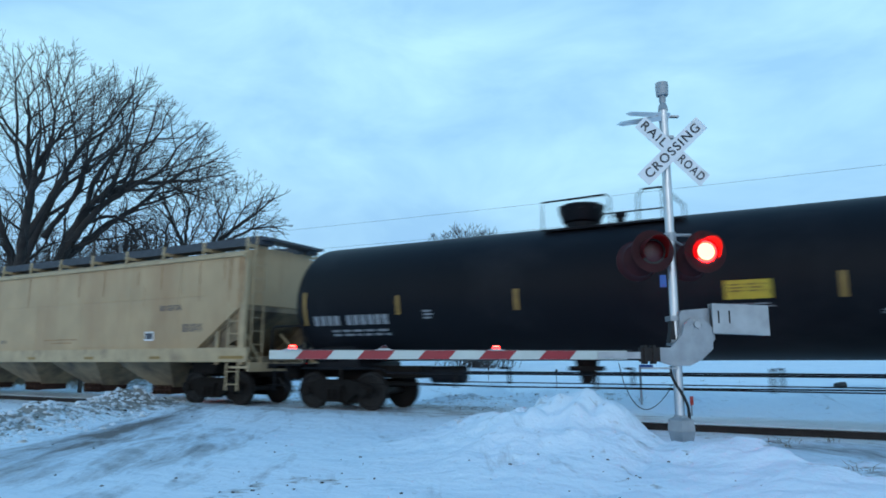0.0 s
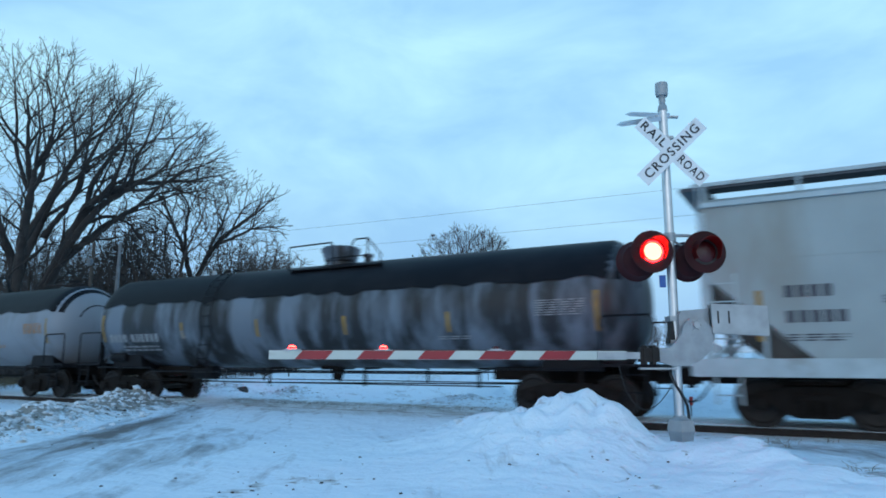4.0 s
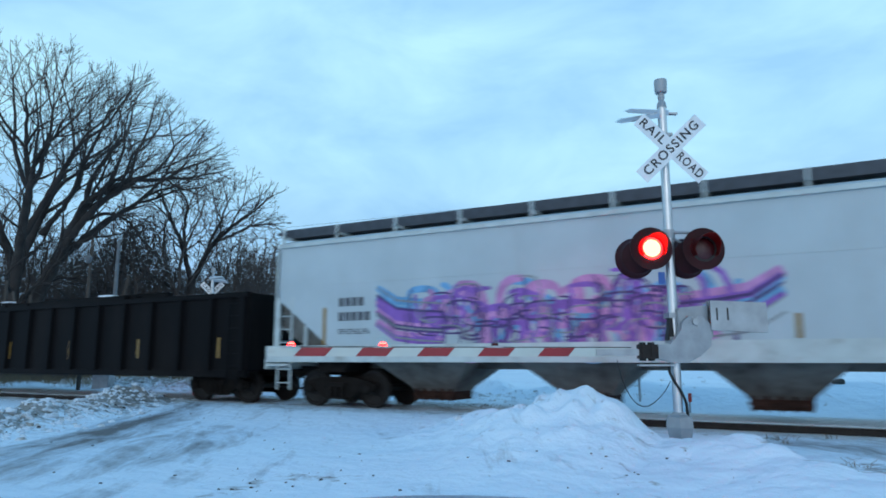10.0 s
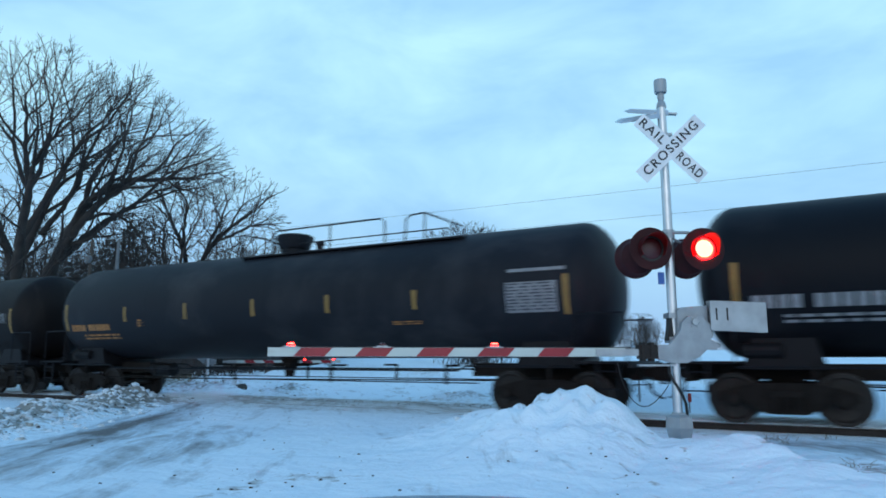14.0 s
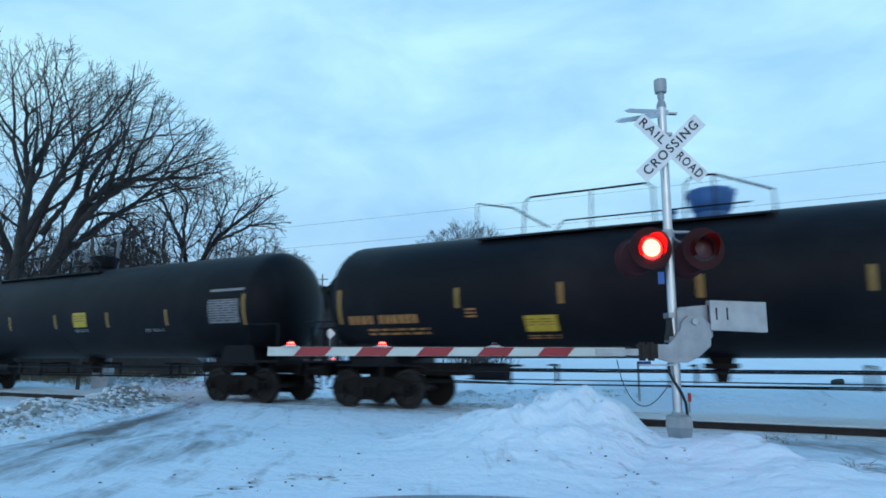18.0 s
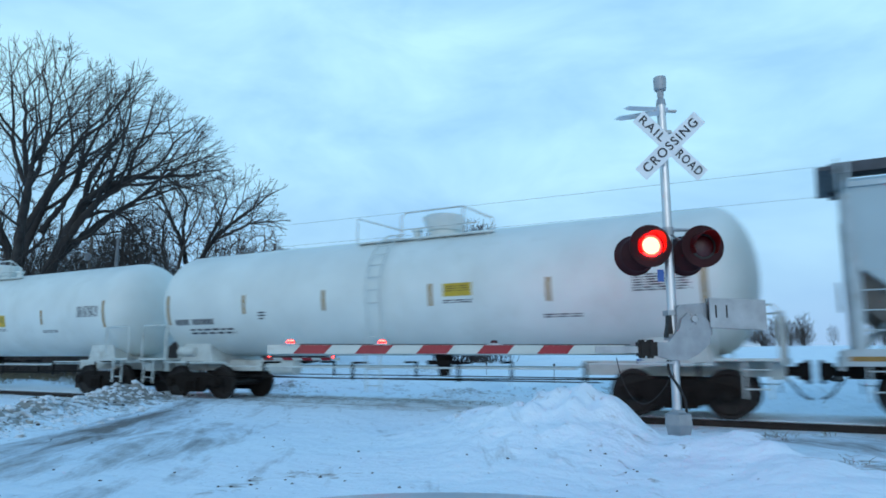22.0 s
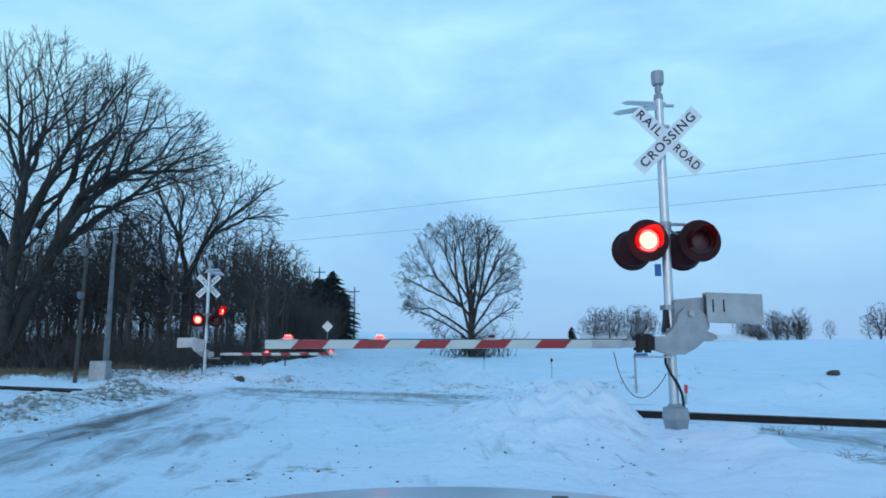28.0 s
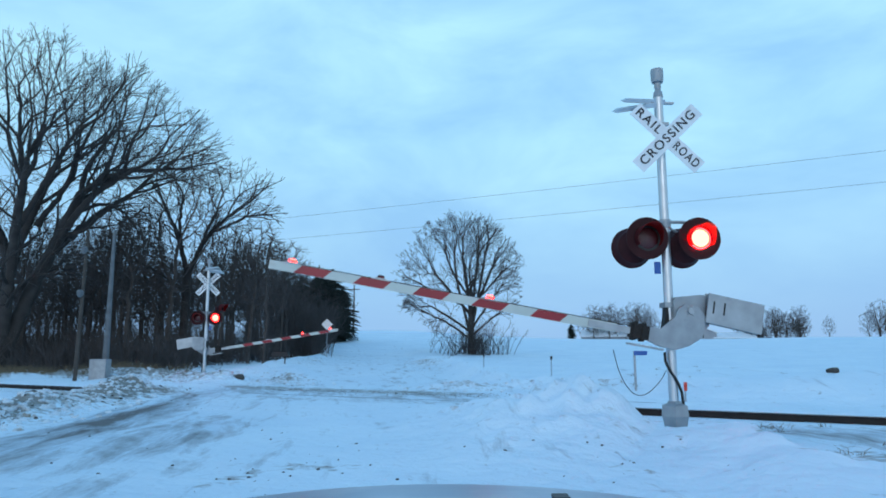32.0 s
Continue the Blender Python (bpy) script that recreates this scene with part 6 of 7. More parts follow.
def end_device(car, half):
    bm = bmesh.new()
    box(bm, -half - 0.02, -half + 0.16, -0.20, 0.08, 1.02, 1.42)
    part("end_of_train_device", bm, M_BLACK_TRIM, car, "black end-of-train device", 0, 0.02)
    bm = bmesh.new()
    box(bm, -half + 0.0, -half + 0.12, -0.16, 0.04, 1.42, 1.68)
    part("device_cap", bm, M_YELLOW, car, "yellow device cap", 0, 0.02)
    pipe("device_hose", car, [(-half + 0.05, -0.15, 1.0), (-half - 0.12, -0.3, 0.75), (-half - 0.1, -0.4, 0.55), (-half + 0.1, -0.4, 0.5), (-half + 0.35, -0.3, 0.7)], 0.022, M_RUBBER)


end_device(c22[0], c22[1])


def gondola(k):
    length, middle = span_of(k, 0.75)
    car, half = car_base("gondola_car", k, "black ribbed gondola car with snow-dusted scrap and stakes", "gondola car", length, middle)
    e, w, z0, zt = half - 0.75, 1.5, 1.05, 2.82
    for y in (-w, w):
        bm = bmesh.new()
        box(bm, -e, e, y - 0.02, y + 0.02, 0.78, zt)
        part("side_wall", bm, P_GONDOLA, car)
        bm = bmesh.new()
        box(bm, -e, e, y - 0.09, y + 0.09, zt, zt + 0.13)
        part("top_rail", bm, P_GONDOLA, car, "", 0, 0.01)
        bm = bmesh.new()
        box(bm, -e, e, y - 0.08, y + 0.08, 0.70, 0.88)
        part("bottom_sill", bm, P_GONDOLA, car, "", 0, 0.01)
        s = 1 if y > 0 else -1

        def rib():
            b = bmesh.new()
            prism(b, [(-0.09, 0), (0.09, 0), (0.06, -0.13), (-0.06, -0.13)], 0.86, zt, Matrix(((1, 0, 0, 0), (0, 0, 1, 0), (0, 1, 0, 0), (0, 0, 0, 1))))
            return finish(b, P_GONDOLA, 0, 0.008)
        for i in range(17):
            part("side_rib", kept("gondola_rib", rib), None, car, at=pose(-e + 0.12 + i * (2 * e - 0.24) / 16, y + s * 0.02, 0, 0, 0, 0 if s < 0 else 180))
        for i in range(6):
            x = -e + 1.6 + i * (2 * e - 3.2) / 5
            bm = bmesh.new()
            flat_patch(bm, y + s * 0.024, x - 0.045 + 0.55, x + 0.045 + 0.55, 1.2, 1.75)
            part("reflector", bm, M_REFLECT, car, "amber reflector strip")
    for s in (-1, 1):
        bm = bmesh.new()
        box(bm, s * e - 0.03, s * e + 0.03, -w, w, 0.9, zt + 0.1)
        part("end_wall", bm, P_GONDOLA, car)
        bm = bmesh.new()
        box(bm, s * (half - 0.42), s * (e - 3), -0.33, 0.33, 0.72, 1.02)
        part("draft_sill", bm, M_TRUCK, car)
        ladder(car, s * (e - 0.4), -w - 0.13, 0.5, zt, 0.4, P_GONDOLA)
    bm = bmesh.new()
    box(bm, -e, e, -w, w, 0.85, 1.0)
    part("floor_plate", bm, P_GONDOLA, car)
    bm = bmesh.new()
    rg = random.Random(11)
    n = 40
    rows = []
    for i in range(n + 1):
        x = -e + 0.05 + (2 * e - 0.1) * i / n
        rows.append([bm.verts.new((x, -w + 0.03 + (2 * w - 0.06) * j / 8, zt - 0.05 + rg.uniform(-0.08, 0.10) + (0.10 * math.sin(math.pi * j / 8) if i < 0.6 * n else 0.0))) for j in range(9)])
    for a, b in zip(rows, rows[1:]):
        for j in range(8):
            bm.faces.new((a[j], a[j + 1], b[j + 1], b[j]))
    part("scrap_load", bm, P_GONDOLA, car, "dark scrap load", 0.9)
    for i in range(26):
        bm = bmesh.new()
        l = rg.uniform(2.5, 4.2)
        x0 = rg.uniform(-7.9, 6.05 - l)
        y, h = (rg.uniform(-1.33, -1.05), rg.uniform(0.20, 0.31)) if i % 3 else (rg.uniform(-0.9, 1.2), rg.uniform(0.30, 0.46))
        box(bm, x0, x0 + l, y - 0.13, y + 0.13, zt - 0.15, zt + h)
        part("beam", bm, P_GONDOLA, car, "dark steel beam", 0, 0.02)
        if i % 2:
            bm = bmesh.new()
            xs = x0 + rg.uniform(0, l - 0.6)
            box(bm, xs, xs + rg.uniform(0.2, 0.55), y - 0.12, y + 0.12, zt + h - 0.01, zt + h + 0.05)
            part("snow_patch", bm, M_BARN_ROOF, car, "patch of snow", 0, 0.02)
    for x, h, tilt in ((-5.75, 1.55, 1), (-4.75, 1.15, -24), (-3.95, 0.85, 0), (1.52, 1.35, 19)):
        bm = bmesh.new()
        tube(bm, [(0, 0, -0.8), (0, 0, h)], 0.06, 8)
        part("stake", bm, M_POLE, car, "weathered stake", at=pose(x, 0.6, zt, 0, tilt, 0))
    bm = bmesh.new()
    place = lambda a, b, c, d: flat_patch(bm, -w - 0.024, a, b, c, d)
    stencil(place, -e + 1.35, 2.15, 0.22, (4,), 0.1)
    stencil(place, -e + 1.25, 1.80, 0.22, (6,), 0.1)
    stencil_block(place, -e + 1.3, 1.55, 0.8, 3, 0.06)
    tagged(part("stencil", bm, M_WHITE_MARK, car, "stencilled reporting mark"), kind="stuff")


gondola(11)


# ---- trees ----
AHEAD, ASIDE = Vector((-0.4848, 0.8746, 0)), Vector((0.8746, 0.4848, 0))


def spot(aside, ahead):
    """A place on the plan, in metres beside and ahead of the waiting car."""
    p = ASIDE * aside + AHEAD * ahead
    return p.x, p.y - 14.0


class Wood:
    """Collects tapered limbs as rings of points and faces."""

    def __init__(self):
        self.verts, self.faces = [], []

    def limb(self, pts, radii, seg):
        start = len(self.verts)
        side = None
        for i, p in enumerate(pts):
            d = (pts[min(i + 1, len(pts) - 1)] - pts[max(i - 1, 0)]).normalized()
            side = d.orthogonal().normalized() if side is None else (side - d * side.dot(d)).normalized()
            up = d.cross(side)
            for k in range(seg):
                a = 6.28318 * k / seg
                self.verts.append(p + side * (radii[i] * math.cos(a)) + up * (radii[i] * math.sin(a)))
        for i in range(len(pts) - 1):
            for k in range(seg):
                a, b = start + i * seg + k, start + i * seg + (k + 1) % seg
                self.faces.append((a, b, b + seg, a + seg))

    def mesh(self, mat):
        me = bpy.data.meshes.new("limbs")
        me.from_pydata([tuple(v) for v in self.verts], [], self.faces)
        me.polygons.foreach_set("use_smooth", [True] * len(me.polygons))
        me.materials.append(mat)
        return me


def grow(rng, stems, points, step_len, near, reach):
    """Grows stems towards free points of the crown. Returns the nodes and the parent of each."""
    nodes, parent = [np.array(s) for s in stems[0]], list(stems[1])
    pts = np.array(points)
    best = np.full(len(pts), 1e9)
    owner = np.zeros(len(pts), int)
    done = 0
    for _ in range(140):
        fresh = np.array(nodes[done:])
        d = np.linalg.norm(pts[:, None, :] - fresh[None, :, :], axis=2)
        k = d.argmin(1)
        m = d[np.arange(len(pts)), k]
        better = m < best
        best[better], owner[better] = m[better], k[better] + done
        done = len(nodes)
        keep = best > near
        pts, best, owner = pts[keep], best[keep], owner[keep]
        live = best < reach
        if not live.any():
            break
        pull = {}
        for i in np.nonzero(live)[0]:
            v = pts[i] - nodes[owner[i]]
            pull.setdefault(owner[i], []).append(v / (np.linalg.norm(v) + 1e-9))
        for o, vs in pull.items():
            v = np.sum(vs, 0) + rng.normal(0, 0.2, 3)
            nodes.append(nodes[o] + v / (np.linalg.norm(v) + 1e-9) * step_len)
            parent.append(o)
        if done == len(nodes) or len(nodes) > 9000:
            break
    return nodes, parent


def bare_tree(name, place, height, crown_r, crown_low, stems, seed, label, group="", bark=None, twig=None, points=2600, step_len=0.34, trunk=0.1, fan=0.3, tip=0.013, power=2.25, twigs=3, twig_len=0.5, full=0.45, near=0.5, limit=0.055, flat=1.0, leads=(), shift=(0, 0)):
    rng = np.random.RandomState(seed)
    # free points of the crown: an egg, denser towards its outside
    cloud = []
    while len(cloud) < points:
        v = rng.normal(0, 1, 3)
        v = v / np.linalg.norm(v) * rng.rand() ** full
        z = crown_low + (height - crown_low) * (0.5 + 0.5 * v[2]) ** flat
        cloud.append((v[0] * crown_r + shift[0], v[1] * crown_r + shift[1], z))
    # trunk and the first stems
    nodes, parent = [(0.0, 0.0, -0.4), (0.0, 0.0, max(0.2, trunk * height))], [-1, 0]
    for s in range(stems):
        az = 6.28318 * (s + rng.uniform(-0.3, 0.3)) / stems
        out = fan * rng.uniform(0.35, 1.1)
        last, n = 1, 7
        base = np.array(nodes[1])
        top = crown_low + (height - crown_low) * 0.22 - base[2]
        for i in range(1, n + 1):
            f = i / n
            nodes.append(tuple(base + np.array((math.cos(az) * out * top * f ** 0.85, math.sin(az) * out * top * f ** 0.85, top * f)) + rng.normal(0, 0.05, 3)))
            parent.append(last)
            last = len(nodes) - 1
    # named main limbs: where each leaves the trunk, then its bends, beside, ahead and above the foot
    ends = {}
    for key, origin, bends in leads:
        last = ends.get(origin, 1)
        for aside, ahead, z in bends:
            a = np.array(nodes[last])
            b = np.array((ASIDE.x * aside + AHEAD.x * ahead, ASIDE.y * aside + AHEAD.y * ahead, z))
            n = max(1, int(np.linalg.norm(b - a) / 0.6))
            for i in range(1, n + 1):
                nodes.append(tuple(a + (b - a) * i / n + rng.normal(0, 0.05, 3)))
                parent.append(last)
                last = len(nodes) - 1
            ends[key + str(bends.index((aside, ahead, z)))] = last
    nodes, parent = grow(rng, (nodes, parent), cloud, step_len, near, crown_r * 0.75)
    n = len(nodes)
    kids = [[] for _ in range(n)]
    for i, p in enumerate(parent):
        if p >= 0:
            kids[p].append(i)
    area = [0.0] * n
    for i in range(n - 1, -1, -1):
        area[i] = tip ** power if not kids[i] else area[i]
        if parent[i] >= 0:
            area[parent[i]] += area[i]
    rad = [v ** (1 / power) for v in area]
    woods = (Wood(), Wood())
    # chains of nodes from fork to fork, following the thickest child
    starts = [(0, -1)]
    while starts:
        i, before = starts.pop()
        chain = [before, i] if before >= 0 else [i]
        while kids[i]:
            order = sorted(kids[i], key=lambda c: -rad[c])
            starts += [(c, i) for c in order[1:]]
            i = order[0]
            chain.append(i)
        radii = [rad[c] for c in chain]
        if before >= 0:
            radii[0] = min(radii[0], radii[1] * 1.25)
        if len(chain) > 1:
            thick = radii[min(1, len(radii) - 1)]
            woods[0 if thick > limit else 1].limb([Vector(nodes[c]) for c in chain], radii, 9 if thick > 0.2 else 6 if thick > limit else 3)
        for c in chain[-3:]:
            for t in range(twigs):
                d = Vector(nodes[c]) - Vector(nodes[parent[c]])
                d = (d.normalized() + Vector(rng.normal(0, 0.55, 3))).normalized()
                q = Vector(nodes[c])
                l = twig_len * rng.uniform(0.4, 1.2)
                woods[1].limb([q, q + d * l * 0.5, q + (d + Vector(rng.normal(0, 0.2, 3))) * l], [tip * 0.8, tip * 0.65, tip * 0.45], 3)
    t = thing(name, pose(place[0], place[1], at_ground(*place)), label, "tree", group)
    part("trunk", woods[0].mesh(bark or M_BARK), None, t, "bare trunk and main limbs")
    part("crown", woods[1].mesh(twig or M_TWIG), None, t, "leafless crown of fine twigs")
    return t


def forked_tree(place, limbs, egg, seed, label, tip=0.010):
    """An old tree. limbs: (thickness at its two ends, levels of forks, length of the next shoots, bends beside, ahead and above the foot)."""
    rng = random.Random(seed)
    woods = (Wood(), Wood())
    mid, wide, tall = Vector((egg[0], 0, egg[1])), egg[2], egg[3]

    def jitter(k):
        return Vector((rng.gauss(0, k), rng.gauss(0, k), rng.gauss(0, k)))

    def room(p):
        q = p - mid
        return (q.x / wide) ** 2 + (q.y / wide) ** 2 + (q.z / tall) ** 2

    def shoot(p, d, length, r, level):
        pts, radii, end = [p], [r], max(tip * 0.6, r * 0.74)
        for k in range(1, 5):
            out = p - mid
            d = (d + jitter(0.12) + Vector((0, 0, 0.03)) + out.normalized() * 0.05).normalized()
            p = p + d * (length / 4)
            pts.append(p)
            radii.append(r + (end - r) * k / 4)
        thick = r > 0.055
        woods[0 if thick else 1].limb(pts, radii, 8 if r > 0.15 else 6 if thick else 3)
        if level <= 0:
            return
        squeeze = 1.0 if room(p) < 0.8 else 0.6
        if room(p) > 1.05:
            level = min(level, 1)
        turn, n = rng.uniform(0, 6.283), 3 if rng.random() < 0.25 else 2
        side = d.orthogonal().normalized()
        for c in range(n):
            a = turn + 6.283 * c / n + rng.uniform(-0.4, 0.4)
            lean = math.tan(radians(rng.uniform(10, 24) if c == 0 else rng.uniform(26, 50)))
            dd = (d + (side * math.cos(a) + d.cross(side) * math.sin(a)) * lean).normalized()
            shoot(p, dd, length * rng.uniform(0.68, 0.92) * squeeze, max(tip, end * (0.86 if c == 0 else 0.66)), level - 1)
        for c in range(rng.choice((0, 1, 1)) if level < 3 else 1):
            a = rng.uniform(0, 6.283)
            dd = (d + (side * math.cos(a) + d.cross(side) * math.sin(a)) * rng.uniform(0.8, 1.4)).normalized()
            shoot(pts[rng.choice((1, 2, 3))], dd, length * rng.uniform(0.45, 0.7), max(tip, r * 0.34), level - (2 if level > 2 else 1))

    for r0, r1, levels, length, bends in limbs:
        pts = [Vector(b) for b in bends]
        for _ in range(3):
            pts = [pts[0]] + [q for a, b in zip(pts, pts[1:]) for q in (a.lerp(b, 0.25), a.lerp(b, 0.75))] + [pts[-1]]
        n = len(pts)
        pts = [p + jitter(0.025) for p in pts]
        radii = [r0 + (r1 - r0) * k / (n - 1) for k in range(n)]
        woods[0].limb(pts, radii, 14 if r0 > 0.3 else 10)
        if not levels:
            continue
        d = (pts[-1] - pts[-4]).normalized()
        side = d.orthogonal().normalized()
        turn = rng.uniform(0, 6.283)
        for c in range(3):
            a = turn + 2.094 * c
            dd = (d + (side * math.cos(a) + d.cross(side) * math.sin(a)) * (0.12 if c == 0 else 0.5)).normalized()
            shoot(pts[-1], dd, length * rng.uniform(0.85, 1.1), r1 * (0.9 if c == 0 else 0.68), levels)
        for c in range(5):
            k = rng.randrange(n // 3, n - 2)
            a = rng.uniform(0, 6.283)
            dd = (d + (side * math.cos(a) + d.cross(side) * math.sin(a)) * rng.uniform(0.6, 1.1) + Vector((0, 0, 0.2))).normalized()
            shoot(pts[k], dd, length * rng.uniform(0.45, 0.85), radii[k] * 0.40, levels - 2)
    t = thing("bare_tree", pose(place[0], place[1], at_ground(*place), 0, 0, 29), label, "tree")
    part("trunk", woods[0].mesh(M_BARK), None, t, "bare trunk and main limbs")
    part("crown", woods[1].mesh(M_TWIG), None, t, "leafless crown of fine twigs")


COTTONWOOD = (
    (0.80, 0.62, 0, 0, ((-0.1, 0, -0.4), (0, 0, 0.6), (0.0, 0, 1.9))),
    (0.50, 0.25, 5, 2.8, ((0.1, 0.0, 1.2), (0.5, 0.2, 2.6), (1.4, 0.4, 5.2), (2.6, 0.3, 7.9), (3.9, 0.0, 10.5))),
    (0.25, 0.14, 5, 2.55, ((2.5, 0.3, 7.6), (4.4, -0.4, 10.0), (6.4, -1.0, 11.1))),
    (0.24, 0.13, 5, 2.55, ((2.0, 0.4, 6.6), (3.6, 1.6, 9.2), (5.6, 3.0, 11.2))),
    (0.42, 0.20, 5, 2.8, ((0.0, -0.2, 1.3), (0.3, -0.5, 3.0), (0.9, -1.2, 7.4), (1.5, -1.8, 10.8))),
    (0.24, 0.13, 5, 2.55, ((0.8, -1.0, 6.4), (2.0, -2.8, 9.4), (3.0, -4.0, 11.6))),
    (0.40, 0.19, 5, 2.8, ((-0.1, 0.2, 1.4), (-0.5, 0.6, 3.2), (-0.7, 1.4, 7.0), (-0.1, 2.4, 10.4))),
    (0.22, 0.13, 5, 2.55, ((-0.6, 1.1, 5.8), (-1.8, 1.0, 9.2), (-2.5, 0.7, 11.8))),
    (0.42, 0.19, 5, 2.8, ((-0.2, -0.1, 1.3), (-1.0, -0.3, 3.2), (-3.0, -0.8, 7.4), (-4.8, -1.1, 10.2))),
    (0.22, 0.13, 5, 2.55, ((-2.9, -0.8, 7.0), (-4.0, -2.6, 9.6), (-4.4, -4.0, 12.0))),
    (0.12, 0.06, 3, 1.1, ((1.3, 0.4, 4.8), (2.4, -0.4, 6.5), (3.4, -0.8, 7.1))),
    (0.13, 0.07, 3, 1.2, ((3.3, 0.2, 9.2), (5.0, 0.8, 10.3), (6.2, 1.1, 9.5))),
    (0.20, 0.12, 5, 2.4, ((1.1, -1.3, 8.2), (2.6, -1.4, 11.0), (3.6, -1.2, 13.4))),
    (0.20, 0.12, 5, 2.4, ((0.2, 2.0, 9.0), (1.6, 2.6, 11.6), (2.2, 2.4, 13.8))),
)
SPREADING = (
    (0.34, 0.26, 0, 0, ((0.1, 0, -0.4), (0.0, 0.0, 3.0), (0.0, 0.2, 6.6))),
    (0.20, 0.11, 5, 1.85, ((0.0, 0.2, 6.3), (-0.8, 0.4, 9.0), (-1.9, 0.7, 11.0))),
    (0.20, 0.11, 5, 1.85, ((0.0, 0.2, 6.2), (1.2, -0.5, 8.6), (3.0, -1.0, 10.2))),
    (0.15, 0.09, 5, 1.7, ((0.8, -0.2, 7.8), (1.2, 0.6, 9.8), (1.6, 1.2, 11.2))),
    (0.13, 0.08, 4, 1.6, ((0.0, 0.0, 5.0), (-1.4, -0.3, 6.2), (-3.4, -0.7, 7.3))),
    (0.14, 0.08, 5, 1.7, ((-0.5, 0.3, 8.0), (-0.2, -1.4, 10.0), (0.3, -2.0, 11.4))),
    (0.12, 0.08, 4, 1.6, ((1.8, -0.7, 9.2), (3.4, -1.4, 9.6), (4.6, -1.6, 10.2))),
)
ROUND = (
    (0.36, 0.27, 0, 0, ((0, 0, -0.4), (0.0, 0.0, 2.0), (0.0, 0.1, 4.4))),
    (0.22, 0.12, 5, 1.8, ((0.0, 0.1, 4.2), (-0.4, 0.3, 7.4), (-0.8, 0.5, 10.2))),
    (0.18, 0.11, 5, 1.7, ((0.0, 0.1, 4.0), (1.4, 0.0, 6.8), (2.4, 0.5, 9.2))),
    (0.18, 0.10, 5, 1.7, ((0.0, 0.1, 4.0), (-1.9, 0.0, 6.2), (-3.6, 0.4, 8.2))),
    (0.17, 0.10, 5, 1.7, ((0.0, 0.0, 4.3), (0.4, -1.5, 7.0), (0.6, -2.6, 9.6))),
    (0.14, 0.08, 5, 1.4, ((0.0, 0.0, 2.4), (1.3, 0.4, 4.4), (2.6, 0.9, 6.2))),
    (0.14, 0.08, 5, 1.4, ((0.0, 0.0, 2.2), (-1.9, 0.4, 3.6), (-4.2, 0.8, 5.0))),
    (0.15, 0.09, 5, 1.7, ((0.0, 0.0, 3.8), (0.2, 1.8, 6.2), (0.0, 3.2, 8.6))),
    (0.13, 0.08, 5, 1.5, ((-0.2, 0.2, 6.2), (0.8, 0.6, 8.6), (0.9, 0.4, 10.8))),
    (0.13, 0.08, 5, 1.5, ((-0.3, 0.2, 6.0), (-2.0, 0.4, 8.6), (-2.6, 0.2, 10.6))),
    (0.13, 0.08, 5, 1.4, ((0.6, 0.0, 5.4), (2.2, -0.4, 7.2), (3.3, -0.6, 8.4))),
    (0.12, 0.07, 5, 1.4, ((-0.8, 0.0, 5.0), (-3.4, -0.6, 6.2), (-5.0, -0.9, 7.0))),
    (0.16, 0.09, 5, 1.5, ((-0.2, 0.1, 2.6), (-1.4, -0.6, 7.0), (-1.7, -0.8, 10.2))),
    (0.16, 0.09, 5, 1.5, ((0.1, 0.1, 2.8), (1.0, -0.9, 7.2), (1.5, -1.2, 10.4))),
    (0.12, 0.07, 5, 1.3, ((-0.2, 0.0, 1.6), (-2.4, -0.5, 3.2), (-4.6, -0.7, 4.2))),
    (0.12, 0.07, 4, 1.3, ((0.1, 0.0, 1.8), (1.5, -0.5, 3.2), (3.0, -0.7, 4.2))),
)
forked_tree(spot(-25.6, 40), COTTONWOOD, (-0.3, 11.4, 12.7, 7.7), 21, "large leafless cottonwood with several leaning trunks", 0.0105)
forked_tree(spot(-18.1, 48), SPREADING, (0.2, 10.0, 6.6, 5.3), 8, "leafless spreading tree at the edge of the woods", 0.012)
forked_tree(spot(3.1, 70), ROUND, (-1.1, 7.6, 6.4, 6.5), 34, "round-crowned leafless tree beside the road", 0.0145)

# the woods: a few shapes, each planted many times
WOOD_SHAPES = []
for i in range(6):
    WOOD_SHAPES.append(bare_tree("woodland_tree", spot(-24 - 2.7 * i, 52 + 3 * i), 9.6 + 0.5 * i, 1.9 + 0.15 * i, 2.2 + 0.3 * (i % 3), 1 + i % 2, 50 + i, "thin leafless woodland tree", "woodland trees", M_BARK_DARK, M_TWIG_DARK, 420, 0.34, 0.25, 0.10, 0.020, 2.3, 3, 0.7, 0.6, 0.5, 0.06))
rw = random.Random(77)
for row, (ahead, a0, a1, step_) in enumerate(((47, -0.70, -0.25, 1.8), (53, -0.68, -0.24, 1.8), (60, -0.68, -0.225, 1.9), (68, -0.66, -0.205, 2.0), (78, -0.66, -0.19, 2.2), (90, -0.62, -0.165, 2.4))):
    u = a0 * ahead
    while u < a1 * ahead:
        shape = WOOD_SHAPES[rw.randrange(6)]
        x, y = spot(u + rw.uniform(-0.7, 0.7), ahead + rw.uniform(-2.5, 2.5))
        tall = (1.08 if u / ahead < -0.3 else 0.92) * rw.uniform(0.72, 1.12)
        shape.scale = (tall, tall, tall)
        copy_thing(shape, pose(x, y, at_ground(x, y) - 0.1, rw.uniform(-3, 3), rw.uniform(-3, 3), rw.uniform(0, 360)))
        u += step_ * rw.uniform(0.7, 1.3)
